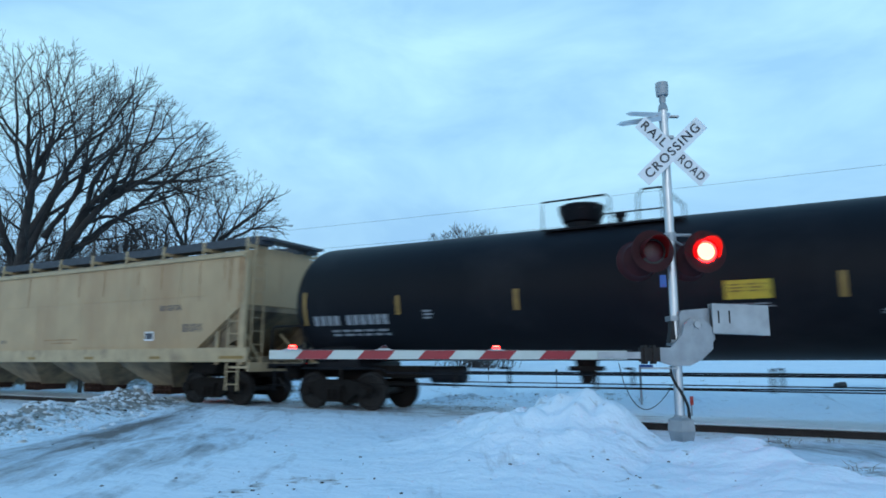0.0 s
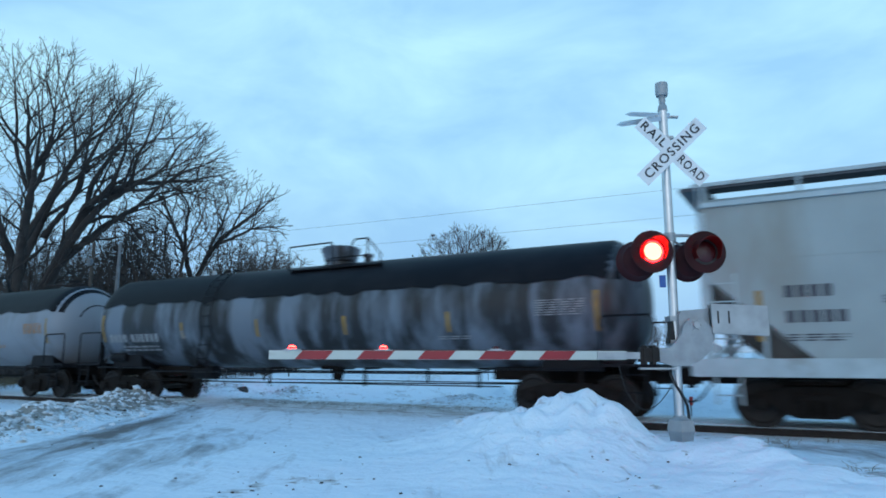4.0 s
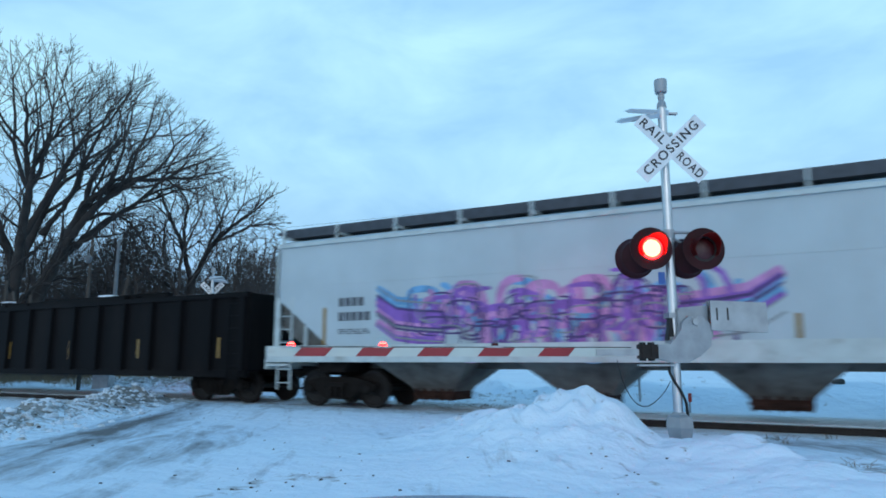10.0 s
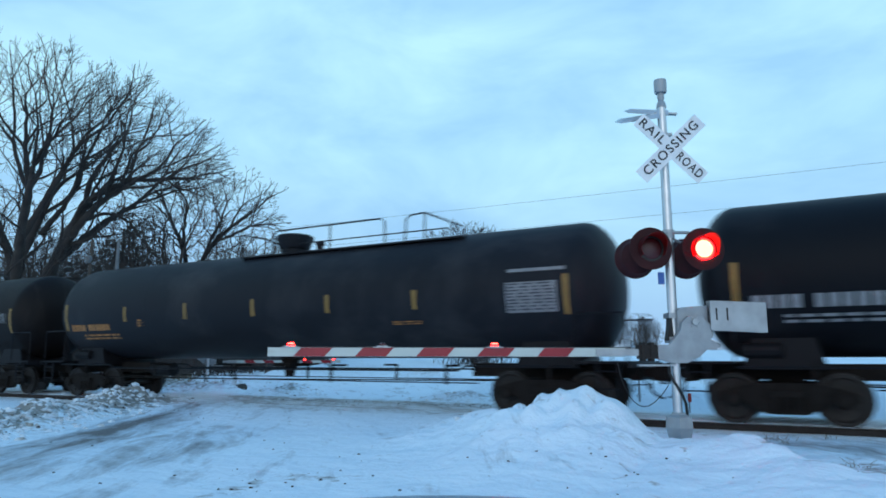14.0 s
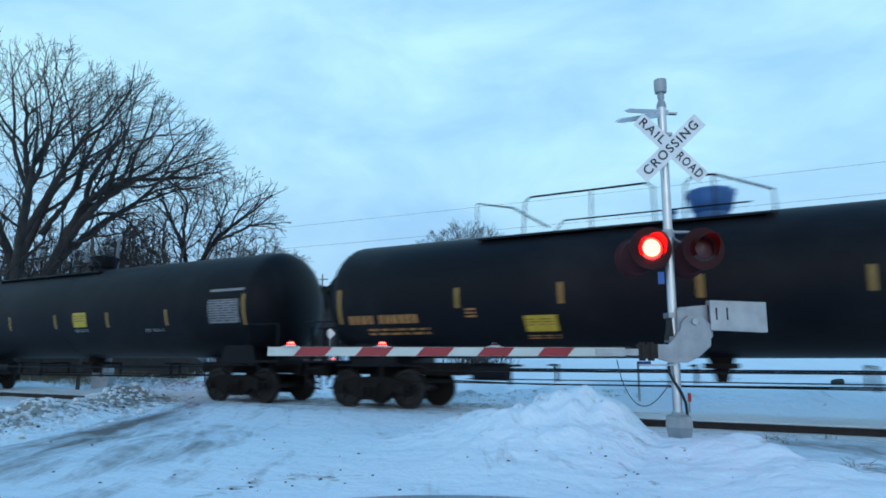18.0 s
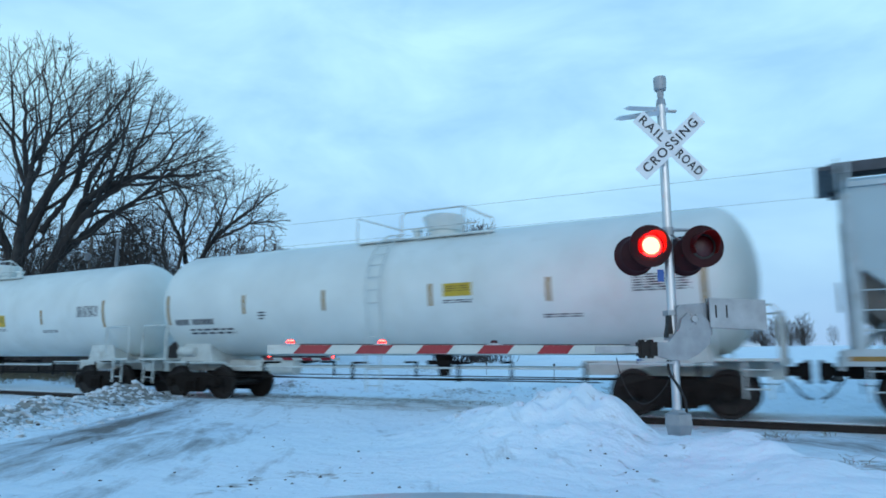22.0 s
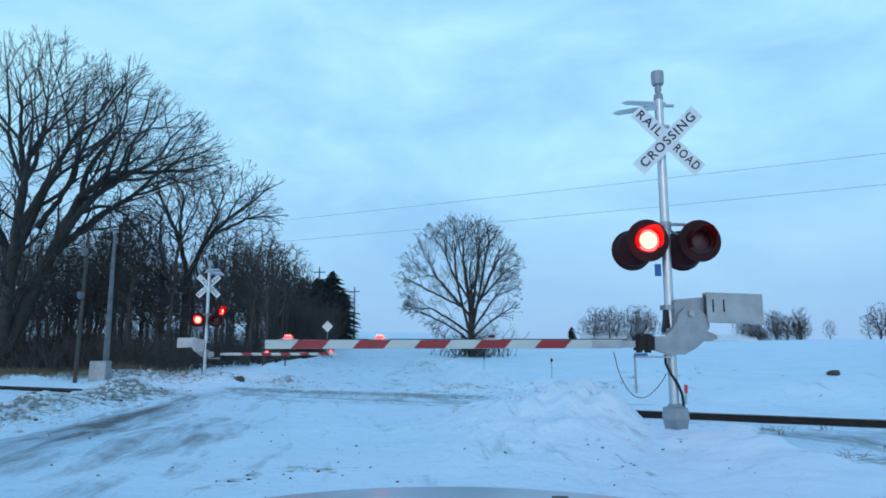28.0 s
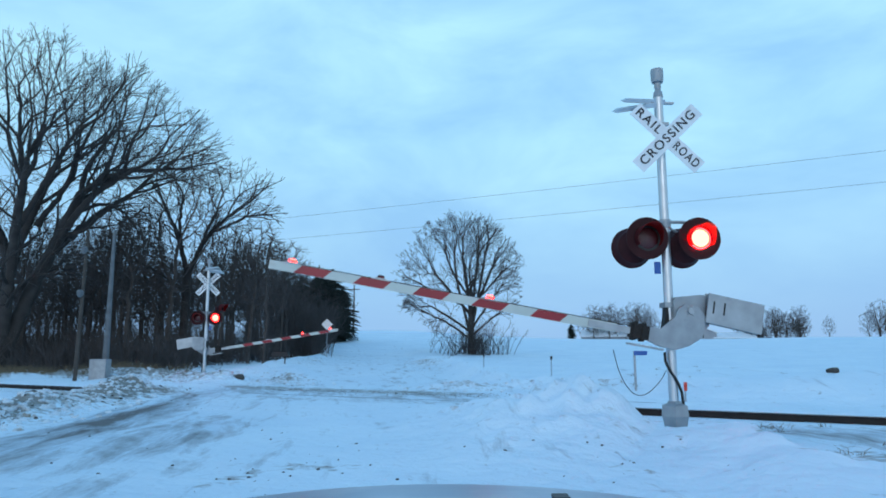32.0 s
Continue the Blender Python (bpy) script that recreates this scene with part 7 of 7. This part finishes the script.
# a taller clump where the woods come down to the road
for aside, ahead, k in ((-23.2, 76, 1.12), (-21.8, 79, 1.2), (-20.2, 75, 1.16), (-19.0, 77, 1.2), (-18.2, 80, 1.1), (-17.4, 78, 1.0), (-20.8, 82, 1.2), (-22.6, 80, 1.15)):
    shape = WOOD_SHAPES[rw.randrange(6)]
    shape.scale = (k * 1.15, k * 1.15, k)
    x, y = spot(aside, ahead)
    copy_thing(shape, pose(x, y, at_ground(x, y) - 0.1, 0, 0, rw.uniform(0, 360)))
for s in WOOD_SHAPES:
    s.scale = (1, 1, 1)

# distant groves beside the farm
for a0, a1, ahead, n, size in ((41, 59, 190, 15, 1.0), (84, 106, 192, 21, 0.92), (121, 132, 190, 8, 1.05)):
    for i in range(n):
        shape = WOOD_SHAPES[rw.randrange(6)]
        x, y = spot(a0 + (a1 - a0) * (i + rw.uniform(-0.4, 0.4)) / (n - 1), ahead + rw.uniform(-6, 6))
        k = size * rw.uniform(0.75, 1.15)
        shape.scale = (k * 1.2, k * 1.2, k)
        ob = copy_thing(shape, pose(x, y, at_ground(x, y) - 2.4 * k, 0, 0, rw.uniform(0, 360)))
        tagged(ob, "distant leafless grove tree beside farm buildings", "tree", "farm grove")
for s in WOOD_SHAPES:
    s.scale = (1, 1, 1)


def brush(name, spots, tall, per, mat, label):
    """Tangled undergrowth of thin crooked stems."""
    rng = random.Random(name + label)
    w = Wood()
    for x, y in spots:
        for j in range(per):
            px, py = x + rng.gauss(0, 0.7), y + rng.gauss(0, 0.7)
            p = Vector((px, py, at_ground(px, py) - 0.1))
            d = Vector((rng.gauss(0, 0.35), rng.gauss(0, 0.35), 1)).normalized()
            pts = [p]
            l = tall * rng.uniform(0.35, 1.1)
            for k in range(3):
                d = (d + Vector((rng.gauss(0, 0.16), rng.gauss(0, 0.16), 0))).normalized()
                pts.append(pts[-1] + d * l / 3)
            w.limb(pts, [0.030, 0.022, 0.016, 0.010], 3)
            for k in range(4):
                q = pts[rng.choice((1, 2, 3))]
                dd = (d + Vector((rng.gauss(0, 0.7), rng.gauss(0, 0.7), rng.gauss(0, 0.2)))).normalized()
                w.limb([q, q + dd * l * 0.16, q + (dd + Vector((0, 0, 0.3))) * l * 0.3], [0.016, 0.012, 0.008], 3)
    return tagged(new(name, w.mesh(mat)), label, "bushes", kind="stuff")


rb = random.Random(5)
brush("undergrowth", [spot(rb.uniform(-0.68, -0.24) * a, a) for a in [rb.uniform(45, 66) for _ in range(380)]], 2.7, 8, M_TWIG_DARK, "dense leafless undergrowth along the woods")
brush("woods_edge_brush", [spot(rb.uniform(-0.68, -0.37) * a, a) for a in [rb.uniform(38.5, 45) for _ in range(120)]], 1.9, 8, M_TWIG_DARK, "low leafless brush at the foot of the woods")
brush("roadside_brush", [spot(rb.uniform(-0.232, -0.175) * a, a) for a in [rb.uniform(62, 100) for _ in range(150)]], 5.0, 11, M_TWIG_DARK, "dark tangled brush beside the road")
brush("tree_foot_brush", [spot(3.6 + rb.gauss(0, 1.7), 70 + rb.gauss(0, 1.5)) for _ in range(26)], 3.0, 8, M_TWIG_DARK, "leafless shrubs round the foot of the tree")
brush("farm_hedge", [spot(rb.uniform(84, 96), 186) for _ in range(30)], 3.6, 8, M_TWIG_DARK, "dark hedge beside the farm")


def spruce(place, height, seed, label):
    rng = random.Random(seed)
    t = thing("spruce_tree", pose(*place, at_ground(*place)), label, "tree", "spruces")
    w = Wood()
    w.limb([Vector((0, 0, -0.3)), Vector((0, 0, height))], [height * 0.02, 0.02], 8)
    part("trunk", w.mesh(M_BARK_DARK), None, t)
    w = Wood()
    n = int(height * 34)
    for i in range(n):
        f = (i + rng.random()) / n
        z = height * (0.06 + 0.94 * f)
        a = rng.uniform(0, 6.283)
        l = height * 0.30 * (1 - f ** 4.5) ** 0.8 * rng.uniform(0.6, 1.1) + 0.12
        d = Vector((math.cos(a), math.sin(a), -0.22))
        side = Vector((-math.sin(a), math.cos(a), 0))
        p = Vector((0, 0, z))
        for k in range(5):
            q = p + d * l * (0.3 + 0.17 * k)
            for s in (-1, 1):
                w.limb([q, q + (side * s * 0.32 + d * 0.25) * l * (1.15 - 0.17 * k) + Vector((0, 0, -0.06 * l))], [0.11 * (1.2 - 0.2 * k), 0.02], 3)
        w.limb([p, p + d * l], [0.09, 0.02], 3)
    part("foliage", w.mesh(M_NEEDLE), None, t, "dark needle foliage")
    return t


for aside, ahead, h, sd in ((-15.4, 96, 10.3, 1), (-17.2, 94, 9.2, 2), (-14.2, 98, 7.4, 3), (-18.9, 92, 9.2, 4), (-20.4, 88, 8.8, 6), (-16.3, 92, 9.0, 7), (-14.7, 93, 7.6, 8), (-18.2, 86, 7.6, 9)):
    spruce(spot(aside, ahead), h, sd, "dark green spruce at the end of the woods")
spruce(spot(36.4, 190), 4.0, 5, "small dark spruce beside the farmhouse")


# ---- lineside things ----
def line_pole():
    x, y = spot(-14.85, 28)
    p = thing("line_pole", pose(x, y, at_ground(x, y), 0, 1.5, 0), "slim weathered lineside pole with pale insulators", "pole")
    bm = bmesh.new()
    tube(bm, [(0, 0, -0.3), (0, 0, 6.2)], [0.085, 0.06], 10)
    part("shaft", bm, M_POLE, p, "", 0.8)
    for z in (5.35, 3.55):
        bm = bmesh.new()
        lathe(bm, [(z - 0.16, 0.06), (z - 0.05, 0.13), (z + 0.10, 0.13), (z + 0.16, 0.05)], 12, "Z", pose(0.02, -0.12, 0))
        part("insulator", bm, M_MAST, p, "pale insulator cap", 0.6)


line_pole()


def relay_cabinet():
    x, y = spot(-14.35, 29)
    c = thing("relay_cabinet", pose(x, y, at_ground(x, y), 0, 0, 30), "small grey metal relay cabinet with a steel mast", "cabinet")
    bm = bmesh.new()
    box(bm, -0.34, 0.34, -0.25, 0.25, -0.15, 0.82)
    part("case", bm, M_CASTING, c, "", 0, 0.02)
    bm = bmesh.new()
    box(bm, -0.31, 0.31, -0.262, -0.252, -0.05, 0.76)
    part("cabinet_door", bm, M_GALV, c, "", 0, 0.003)
    bm = bmesh.new()
    tube(bm, [(0.04, 0.36, -0.3), (0.04, 0.36, 0.8), (0.04, 0.36, 6.4)], [0.15, 0.13, 0.06], 12)
    part("steel_mast", bm, M_MAST, c, "tapered grey steel mast", 0.8)


relay_cabinet()


def post_with_panel(name, place, tall, panel, mat, label, category, turn=29, diamond=False, r=0.03, post=None):
    x, y = place
    p = thing(name, pose(x, y, at_ground(x, y), 0, 0, turn), label, category)
    bm = bmesh.new()
    tube(bm, [(0, 0, -0.3), (0, 0, tall)], r, 8)
    part("post", bm, post or M_GALV, p, "", 0.8)
    w, h, off = panel
    bm = bmesh.new()
    if diamond:
        box(bm, -w / 2, w / 2, -0.045, -0.035, -h / 2, h / 2, pose(off, 0, tall - h * 0.7) @ pose(0, 0, 0, 0, 45, 0))
    else:
        box(bm, off - w / 2, off + w / 2, -0.045, -0.035, tall - h, tall)
    part("panel", bm, mat, p, "", 0, 0.003)


post_with_panel("street_sign", spot(5.0, 17.7), 1.0, (0.34, 0.11, 0.15), M_BLUE_TAG, "small blue street sign on a steel post", "sign")
post_with_panel("warning_sign", spot(-9.75, 58.5), 3.4, (0.68, 0.68, 0.0), M_ALU, "diamond road sign seen from behind", "sign", diamond=True)
post_with_panel("marker_post", spot(4.5, 28), 0.82, (0.09, 0.14, 0.0), M_BLACK, "thin dark marker post in the snow", "marker", r=0.018)
post_with_panel("marker_post", spot(2.0, 32), 0.62, (0.07, 0.10, 0.0), M_BLACK, "thin dark marker post in the snow", "marker", r=0.018)
post_with_panel("red_marker", spot(5.8, 16.4), 0.46, (0.08, 0.2, 0.0), M_RED_CAP, "short marker stake with red cap near the track", "marker", r=0.022)
post_with_panel("roadside_post", spot(-11.9, 51), 4.4, (0.1, 0.1, 0.0), M_POLE, "thin dark roadside pole before the woods", "pole", r=0.05, post=M_POLE)


def low_box():
    x, y = spot(-8.9, 38.1)
    b = thing("roadside_box", pose(x, y, at_ground(x, y), 0, 0, 30), "dark box on two short posts beside the road", "mailbox")
    for dx in (-0.25, 0.25):
        bm = bmesh.new()
        box(bm, dx - 0.03, dx + 0.03, -0.03, 0.03, -0.3, 0.34)
        part("post", bm, M_POLE, b)
    bm = bmesh.new()
    box(bm, -0.45, 0.45, -0.2, 0.2, 0.34, 0.56)
    part("box", bm, M_BLACK, b, "", 0, 0.03)


low_box()


def utility_pole(place, tall, label):
    x, y = place
    p = thing("utility_pole", pose(x, y, at_ground(x, y), 0, 0, 20), label, "utility pole", "utility poles")
    bm = bmesh.new()
    tube(bm, [(0, 0, -0.5), (0, 0, tall)], [0.16, 0.1], 10)
    part("shaft", bm, M_POLE, p, "", 0.8)
    bm = bmesh.new()
    box(bm, -1.0, 1.0, -0.06, 0.06, tall - 0.9, tall - 0.75)
    part("crossarm", bm, M_POLE, p)


utility_pole(spot(-20.2, 112), 12.0, "distant wooden utility pole above the woods")
utility_pole(spot(-15.6, 122), 9.0, "distant wooden utility pole along the road")
utility_pole(spot(-24.0, 50.0), 10.3, "wooden utility pole carrying wires among the trees")


def wires():
    x1, y1 = spot(-24.0, 50.0)
    for n, (za, zb, off) in enumerate(((9.9, 11.0, 0.0), (8.55, 9.4, 0.25))):
        bm = bmesh.new()
        a, b = Vector((x1, y1 + off, za)), Vector((*spot(30.0, 28.0 - off), zb))
        tube(bm, [a.lerp(b, t) + Vector((0, 0, -1.3 * t * (1 - t) * 0.45)) for t in [i / 24 for i in range(25)]], 0.008, 5)
        solid("overhead_wire", bm, M_CABLE, "thin dark overhead wire spanning the field", "wire", "overhead wires")
    utility_pole(spot(30.0, 28.0), 11.1, "wooden utility pole carrying wires across the field")


wires()


def clod(name, place, size, label, mat):
    bm = bmesh.new()
    bmesh.ops.create_icosphere(bm, subdivisions=2, radius=1)
    for v in bm.verts:
        v.co = Vector((v.co.x * size[0], v.co.y * size[1], v.co.z * size[2])) * (1 + 0.35 * noise.noise(v.co * 1.6))
    solid(name, bm, mat, label, "clod", at=pose(*place, at_ground(*place) + size[2] * 0.3))


clod("dark_clod", spot(10.0, 17.5), (0.17, 0.13, 0.09), "dark frozen clod lying in the snowy field", M_STONE)
clod("dark_clod", spot(-7.6, 26), (0.25, 0.18, 0.14), "dark frozen clod in the roadside bank", M_STONE)


# ---- farm ----
def farm_building(name, aside, ahead, wide, deep, wall_h, roof_h, turn, label, windows=0):
    x, y = spot(aside, ahead)
    b = thing(name, pose(x, y, at_ground(x, y) - 0.75, 0, 0, turn), label, "building", "farm buildings")
    bm = bmesh.new()
    prism(bm, [(-wide / 2, 0), (wide / 2, 0), (wide / 2, wall_h), (0, wall_h + roof_h), (-wide / 2, wall_h)], -deep / 2, deep / 2)
    part("wall", bm, M_BARN, b)
    for s in (-1, 1):
        bm = bmesh.new()
        prism(bm, [(s * (wide / 2 + 0.4), wall_h - 0.25), (s * (wide / 2 + 0.4), wall_h + 0.05), (0, wall_h + roof_h + 0.32), (0, wall_h + roof_h + 0.05)], -deep / 2 - 0.3, deep / 2 + 0.3)
        part("roof", bm, M_BARN_ROOF, b, "snow-covered roof slope")
    for i in range(windows):
        bm = bmesh.new()
        xx = -wide / 2 + (i + 0.7) * wide / (windows + 0.4)
        box(bm, xx - 0.45, xx + 0.45, -deep / 2 - 0.04, -deep / 2 + 0.02, wall_h * 0.4, wall_h * 0.85)
        part("window", bm, M_WINDOW, b)


farm_building("farmhouse", 46, 192, 6, 12, 1.6, 1.7, 100, "low farmhouse with a snow-covered roof", 2)
farm_building("farmhouse", 53, 196, 7, 9, 1.2, 1.2, 95, "low farm shed with a snowy roof", 2)
farm_building("barn", 71, 190, 8, 9, 2.4, 1.6, 29, "tan-grey barn at the crest of the field", 1)
farm_building("machine_shed", 80, 188, 6, 11, 1.0, 1.2, 110, "long low shed under a white roof", 0)


# ---- the waiting car's bonnet ----
def bonnet():
    c = thing("car", pose(0, -14, 0, 0, 0, 29), "silver car waiting at the crossing, its bonnet dusted with snow", "car")

    def skin(d, u):
        return 0.912 + 0.13 * step(2.05 - d, 0, 1.0) * 0.62 - 0.125 * (u / 1.0) ** 2 - 0.10 * max(0, (d - 1.9) / 0.15) ** 2
    bm = bmesh.new()
    for low in (0.0, -0.03):
        rows = [[bm.verts.new((-0.78 + 1.56 * j / 20, 0.8 + 1.3 * i / 18, float(skin(0.8 + 1.3 * i / 18, -0.78 + 1.56 * j / 20)) + low)) for j in range(21)] for i in range(19)]
        for a, b in zip(rows, rows[1:]):
            for j in range(20):
                bm.faces.new((a[j], a[j + 1], b[j + 1], b[j]))
    part("bonnet", bm, M_HOOD, c, "silver bonnet panel", 0.6)
    bm = bmesh.new()
    box(bm, -0.74, 0.74, 0.8, 2.0, 0.28, 0.70)
    part("front_body", bm, M_HOOD, c, "", 0, 0.04)
    for s in (-1, 1):
        bm = bmesh.new()
        lathe(bm, [(s * 0.60, 0.25), (s * 0.61, 0.31), (s * 0.78, 0.31), (s * 0.79, 0.25)][::s], 24, "X", pose(0, 1.45, 0.33))
        part("wheel", bm, M_RUBBER, c, "", 0.5)
    bm = bmesh.new()
    z = float(skin(1.35, 0.27))
    box(bm, 0.214, 0.244, 1.33, 1.37, z - 0.01, z + 0.03)
    part("washer_nozzle", bm, M_BLACK, c, "small black washer nozzle", 0, 0.006)


bonnet()


# ---- loose snow, grit and grass ----
def scatter(name, places, sizes, mat, label, category, seed, flat=0.7):
    rng = random.Random(seed)
    verts, faces = [], []
    g = (1 + 5 ** 0.5) / 2
    base = [Vector(v).normalized() for v in ((-1, g, 0), (1, g, 0), (-1, -g, 0), (1, -g, 0), (0, -1, g), (0, 1, g), (0, -1, -g), (0, 1, -g), (g, 0, -1), (g, 0, 1), (-g, 0, -1), (-g, 0, 1))]
    tris = [(0, 11, 5), (0, 5, 1), (0, 1, 7), (0, 7, 10), (0, 10, 11), (1, 5, 9), (5, 11, 4), (11, 10, 2), (10, 7, 6), (7, 1, 8), (3, 9, 4), (3, 4, 2), (3, 2, 6), (3, 6, 8), (3, 8, 9), (4, 9, 5), (2, 4, 11), (6, 2, 10), (8, 6, 7), (9, 8, 1)]
    for x, y in places:
        r = rng.uniform(*sizes) * rng.uniform(0.5, 1)
        z, n, turn = at_ground(x, y), len(verts), rng.uniform(0, 6.28)
        for bx, by, bz in base:
            k = r * rng.uniform(0.65, 1.25)
            verts.append((x + k * (bx * math.cos(turn) - by * math.sin(turn)), y + k * (bx * math.sin(turn) + by * math.cos(turn)), z + k * bz * flat))
        faces += [tuple(n + i for i in t) for t in tris]
    me = bpy.data.meshes.new(name)
    me.from_pydata(verts, [], faces)
    me.materials.append(mat)
    return tagged(new(name, me), label, category, kind="stuff")


rs = random.Random(9)
bank = [(s, rs.gauss(0, 0.55)) for s in [rs.uniform(-6.5, 4.5) for _ in range(1500)]]
lumps_at = [(-14.9 + ROAD_DIR.x * s + ROAD_SIDE.x * o, -4.3 + ROAD_DIR.y * s + ROAD_SIDE.y * o) for s, o in bank[:900]]
lumps_at += [(-4.8 + rs.gauss(0, 0.5), -3.4 + rs.gauss(0, 0.4)) for _ in range(60)]
lumps_at += [(-22 + rs.gauss(0, 2.4), 4.6 + rs.gauss(0, 0.7)) for _ in range(220)] + [(-9 + rs.gauss(0, 1.3), 4.6 + rs.gauss(0, 0.7)) for _ in range(120)]
lumps_at += [(-21.2 + ROAD_DIR.x * a + ROAD_SIDE.x * o, 22.2 + ROAD_DIR.y * a + ROAD_SIDE.y * o) for a, o in [(rs.gauss(0, 4.5), rs.gauss(0, 0.6)) for _ in range(160)]]
blocks_at = [(-14.9 + ROAD_DIR.x * a + ROAD_SIDE.x * o, -4.3 + ROAD_DIR.y * a + ROAD_SIDE.y * o) for a, o in bank[900:1150]]
blocks_at += [(-25 + rs.gauss(0, 4.5), 5.4 + rs.gauss(0, 1.1)) for _ in range(150)] + [(-18.6 + rs.gauss(0, 1.2), 6.3 + rs.gauss(0, 0.8)) for _ in range(50)]
scatter("snow_blocks", blocks_at, (0.05, 0.13), M_SNOW_CHUNK, "larger broken blocks of ploughed snow on the banks", "snow blocks", 14, 0.6)
scatter("dirt_clods", [(x + rs.gauss(0, 0.25), y + rs.gauss(0, 0.25)) for x, y in blocks_at[::3]], (0.025, 0.075), M_STONE, "frozen dirt clods thrown onto the ploughed banks", "dirt", 15)
scatter("snow_lumps", lumps_at, (0.02, 0.10), M_SNOW_CHUNK, "broken lumps of ploughed snow on the banks", "snow lumps", 4)
scatter("dirt_crumbs", [(x + rs.gauss(0, 0.2), y + rs.gauss(0, 0.2)) for x, y in lumps_at[:260]] + [(-5 + rs.gauss(0, 2.6), -8 + rs.gauss(0, 1.4)) for _ in range(45)] + [(-1.2 + rs.gauss(0, 1.2), -6 + rs.gauss(0, 0.9)) for _ in range(18)] + [(-5.0 + rs.gauss(0, 0.25), -8.6 + rs.gauss(0, 0.5)) for _ in range(16)] + [(-17 + rs.gauss(0, 2.5), -3.3 + rs.gauss(0, 0.8)) for _ in range(120)] + [(rs.uniform(-14.5, -6.5), 1.9 + rs.gauss(0, 0.45)) for _ in range(260)], (0.008, 0.03), M_STONE, "frozen dirt crumbs on the snow", "dirt", 6)


def tufts(name, places, tall, label, seed):
    rng = random.Random(seed)
    w = Wood()
    for x, y in places:
        for j in range(7):
            p = Vector((x + rng.gauss(0, 0.06), y + rng.gauss(0, 0.06), at_ground(x, y) - 0.03))
            d = Vector((rng.gauss(0, 0.3), rng.gauss(0, 0.3), 1))
            l = tall * rng.uniform(0.4, 1)
            w.limb([p, p + d * l * 0.6, p + d * l + Vector((rng.gauss(0, 0.08), rng.gauss(0, 0.08), -0.05 * l))], [0.005, 0.004, 0.002], 3)
    return tagged(new(name, w.mesh(M_GRASS)), label, "grass", kind="stuff")


tufts("dry_grass", [spot(rs.uniform(4.2, 5.4), rs.uniform(17.6, 19)) for _ in range(9)] + [(rs.uniform(0.2, 0.7), rs.uniform(-4.6, -3.0)) for _ in range(2)] + [(rs.gauss(-0.9, 0.5), rs.gauss(-1.9, 0.3)) for _ in range(5)] + [spot(rs.uniform(9, 14), rs.uniform(22, 34)) for _ in range(8)], 0.14, "sparse dry grass stalks poking through snow", 12)
tufts("lineside_grass", [spot(rs.uniform(-0.66, -0.36) * d, d) for d in [rs.uniform(31, 41) for _ in range(420)]], 0.5, "tall dry grass along the woods", 13)


# ---- everything that moves ----
def lamp_rows(rest, left):
    """The two circuits flash in turn; a lens turns its lit face to the front and away again."""
    half, first = 0.5957, 2.475
    rows, turn = [(0.0, rest @ pose(0, 0, 0, 0, 0, 0 if not left else 180))], 0 if not left else 180
    k = -5
    while first + k * half < 31.8:
        t = first + k * half + {16: 0.05, 26: -0.05, 31: -0.07, 36: -0.07}.get(k, 0)
        if t > 0.05:
            f = round(t * FPS)
            for j in range(4):
                rows.append(((f + j) / FPS, rest @ pose(0, 0, 0, 0, 0, turn + 60 * j)))
            turn += 180
        k += 1
    rows.append((32.0, rest @ pose(0, 0, 0, 0, 0, turn)))
    return rows


def motions():
    for car, middle in CARS:
        walk(car, [(t, pose(middle + run(t), TRACK_Y, RAIL_TOP)) for t in range(0, 33, 2)])
    for w, rest, x in WHEELS:
        seen = [f for f in range(1, 32 * FPS) if -34 < x + run(f / FPS) < 7]
        turns = [(f / FPS, math.degrees(run(f / FPS) / 0.457)) for f in seen]
        first, last = (turns[0][1], turns[-1][1]) if turns else (0, 0)
        walk(w, [(t, rest @ pose(0, 0, 0, 0, a, 0)) for t, a in [(0, first)] + turns + [(32, last)]])
    for lens, rest, left in FLASHERS:
        walk(lens, lamp_rows(rest, left))
    for lens, rest, flip in STEADY:
        lens.matrix_basis = rest @ pose(0, 0, 0, 0, 0, 180 if flip else 0)
    for arm, rest, flip in GATES:
        k = 0.9 if flip else 1.0
        walk(arm, [(t, rest @ pose(0, 0, 0, 0, a * k, 0)) for t, a in ((0, 0), (31.2, 0), (31.35, 0.2), (31.5, 1.6), (31.6, 3.3), (31.8, 6.9), (32, 10.4))])


motions()
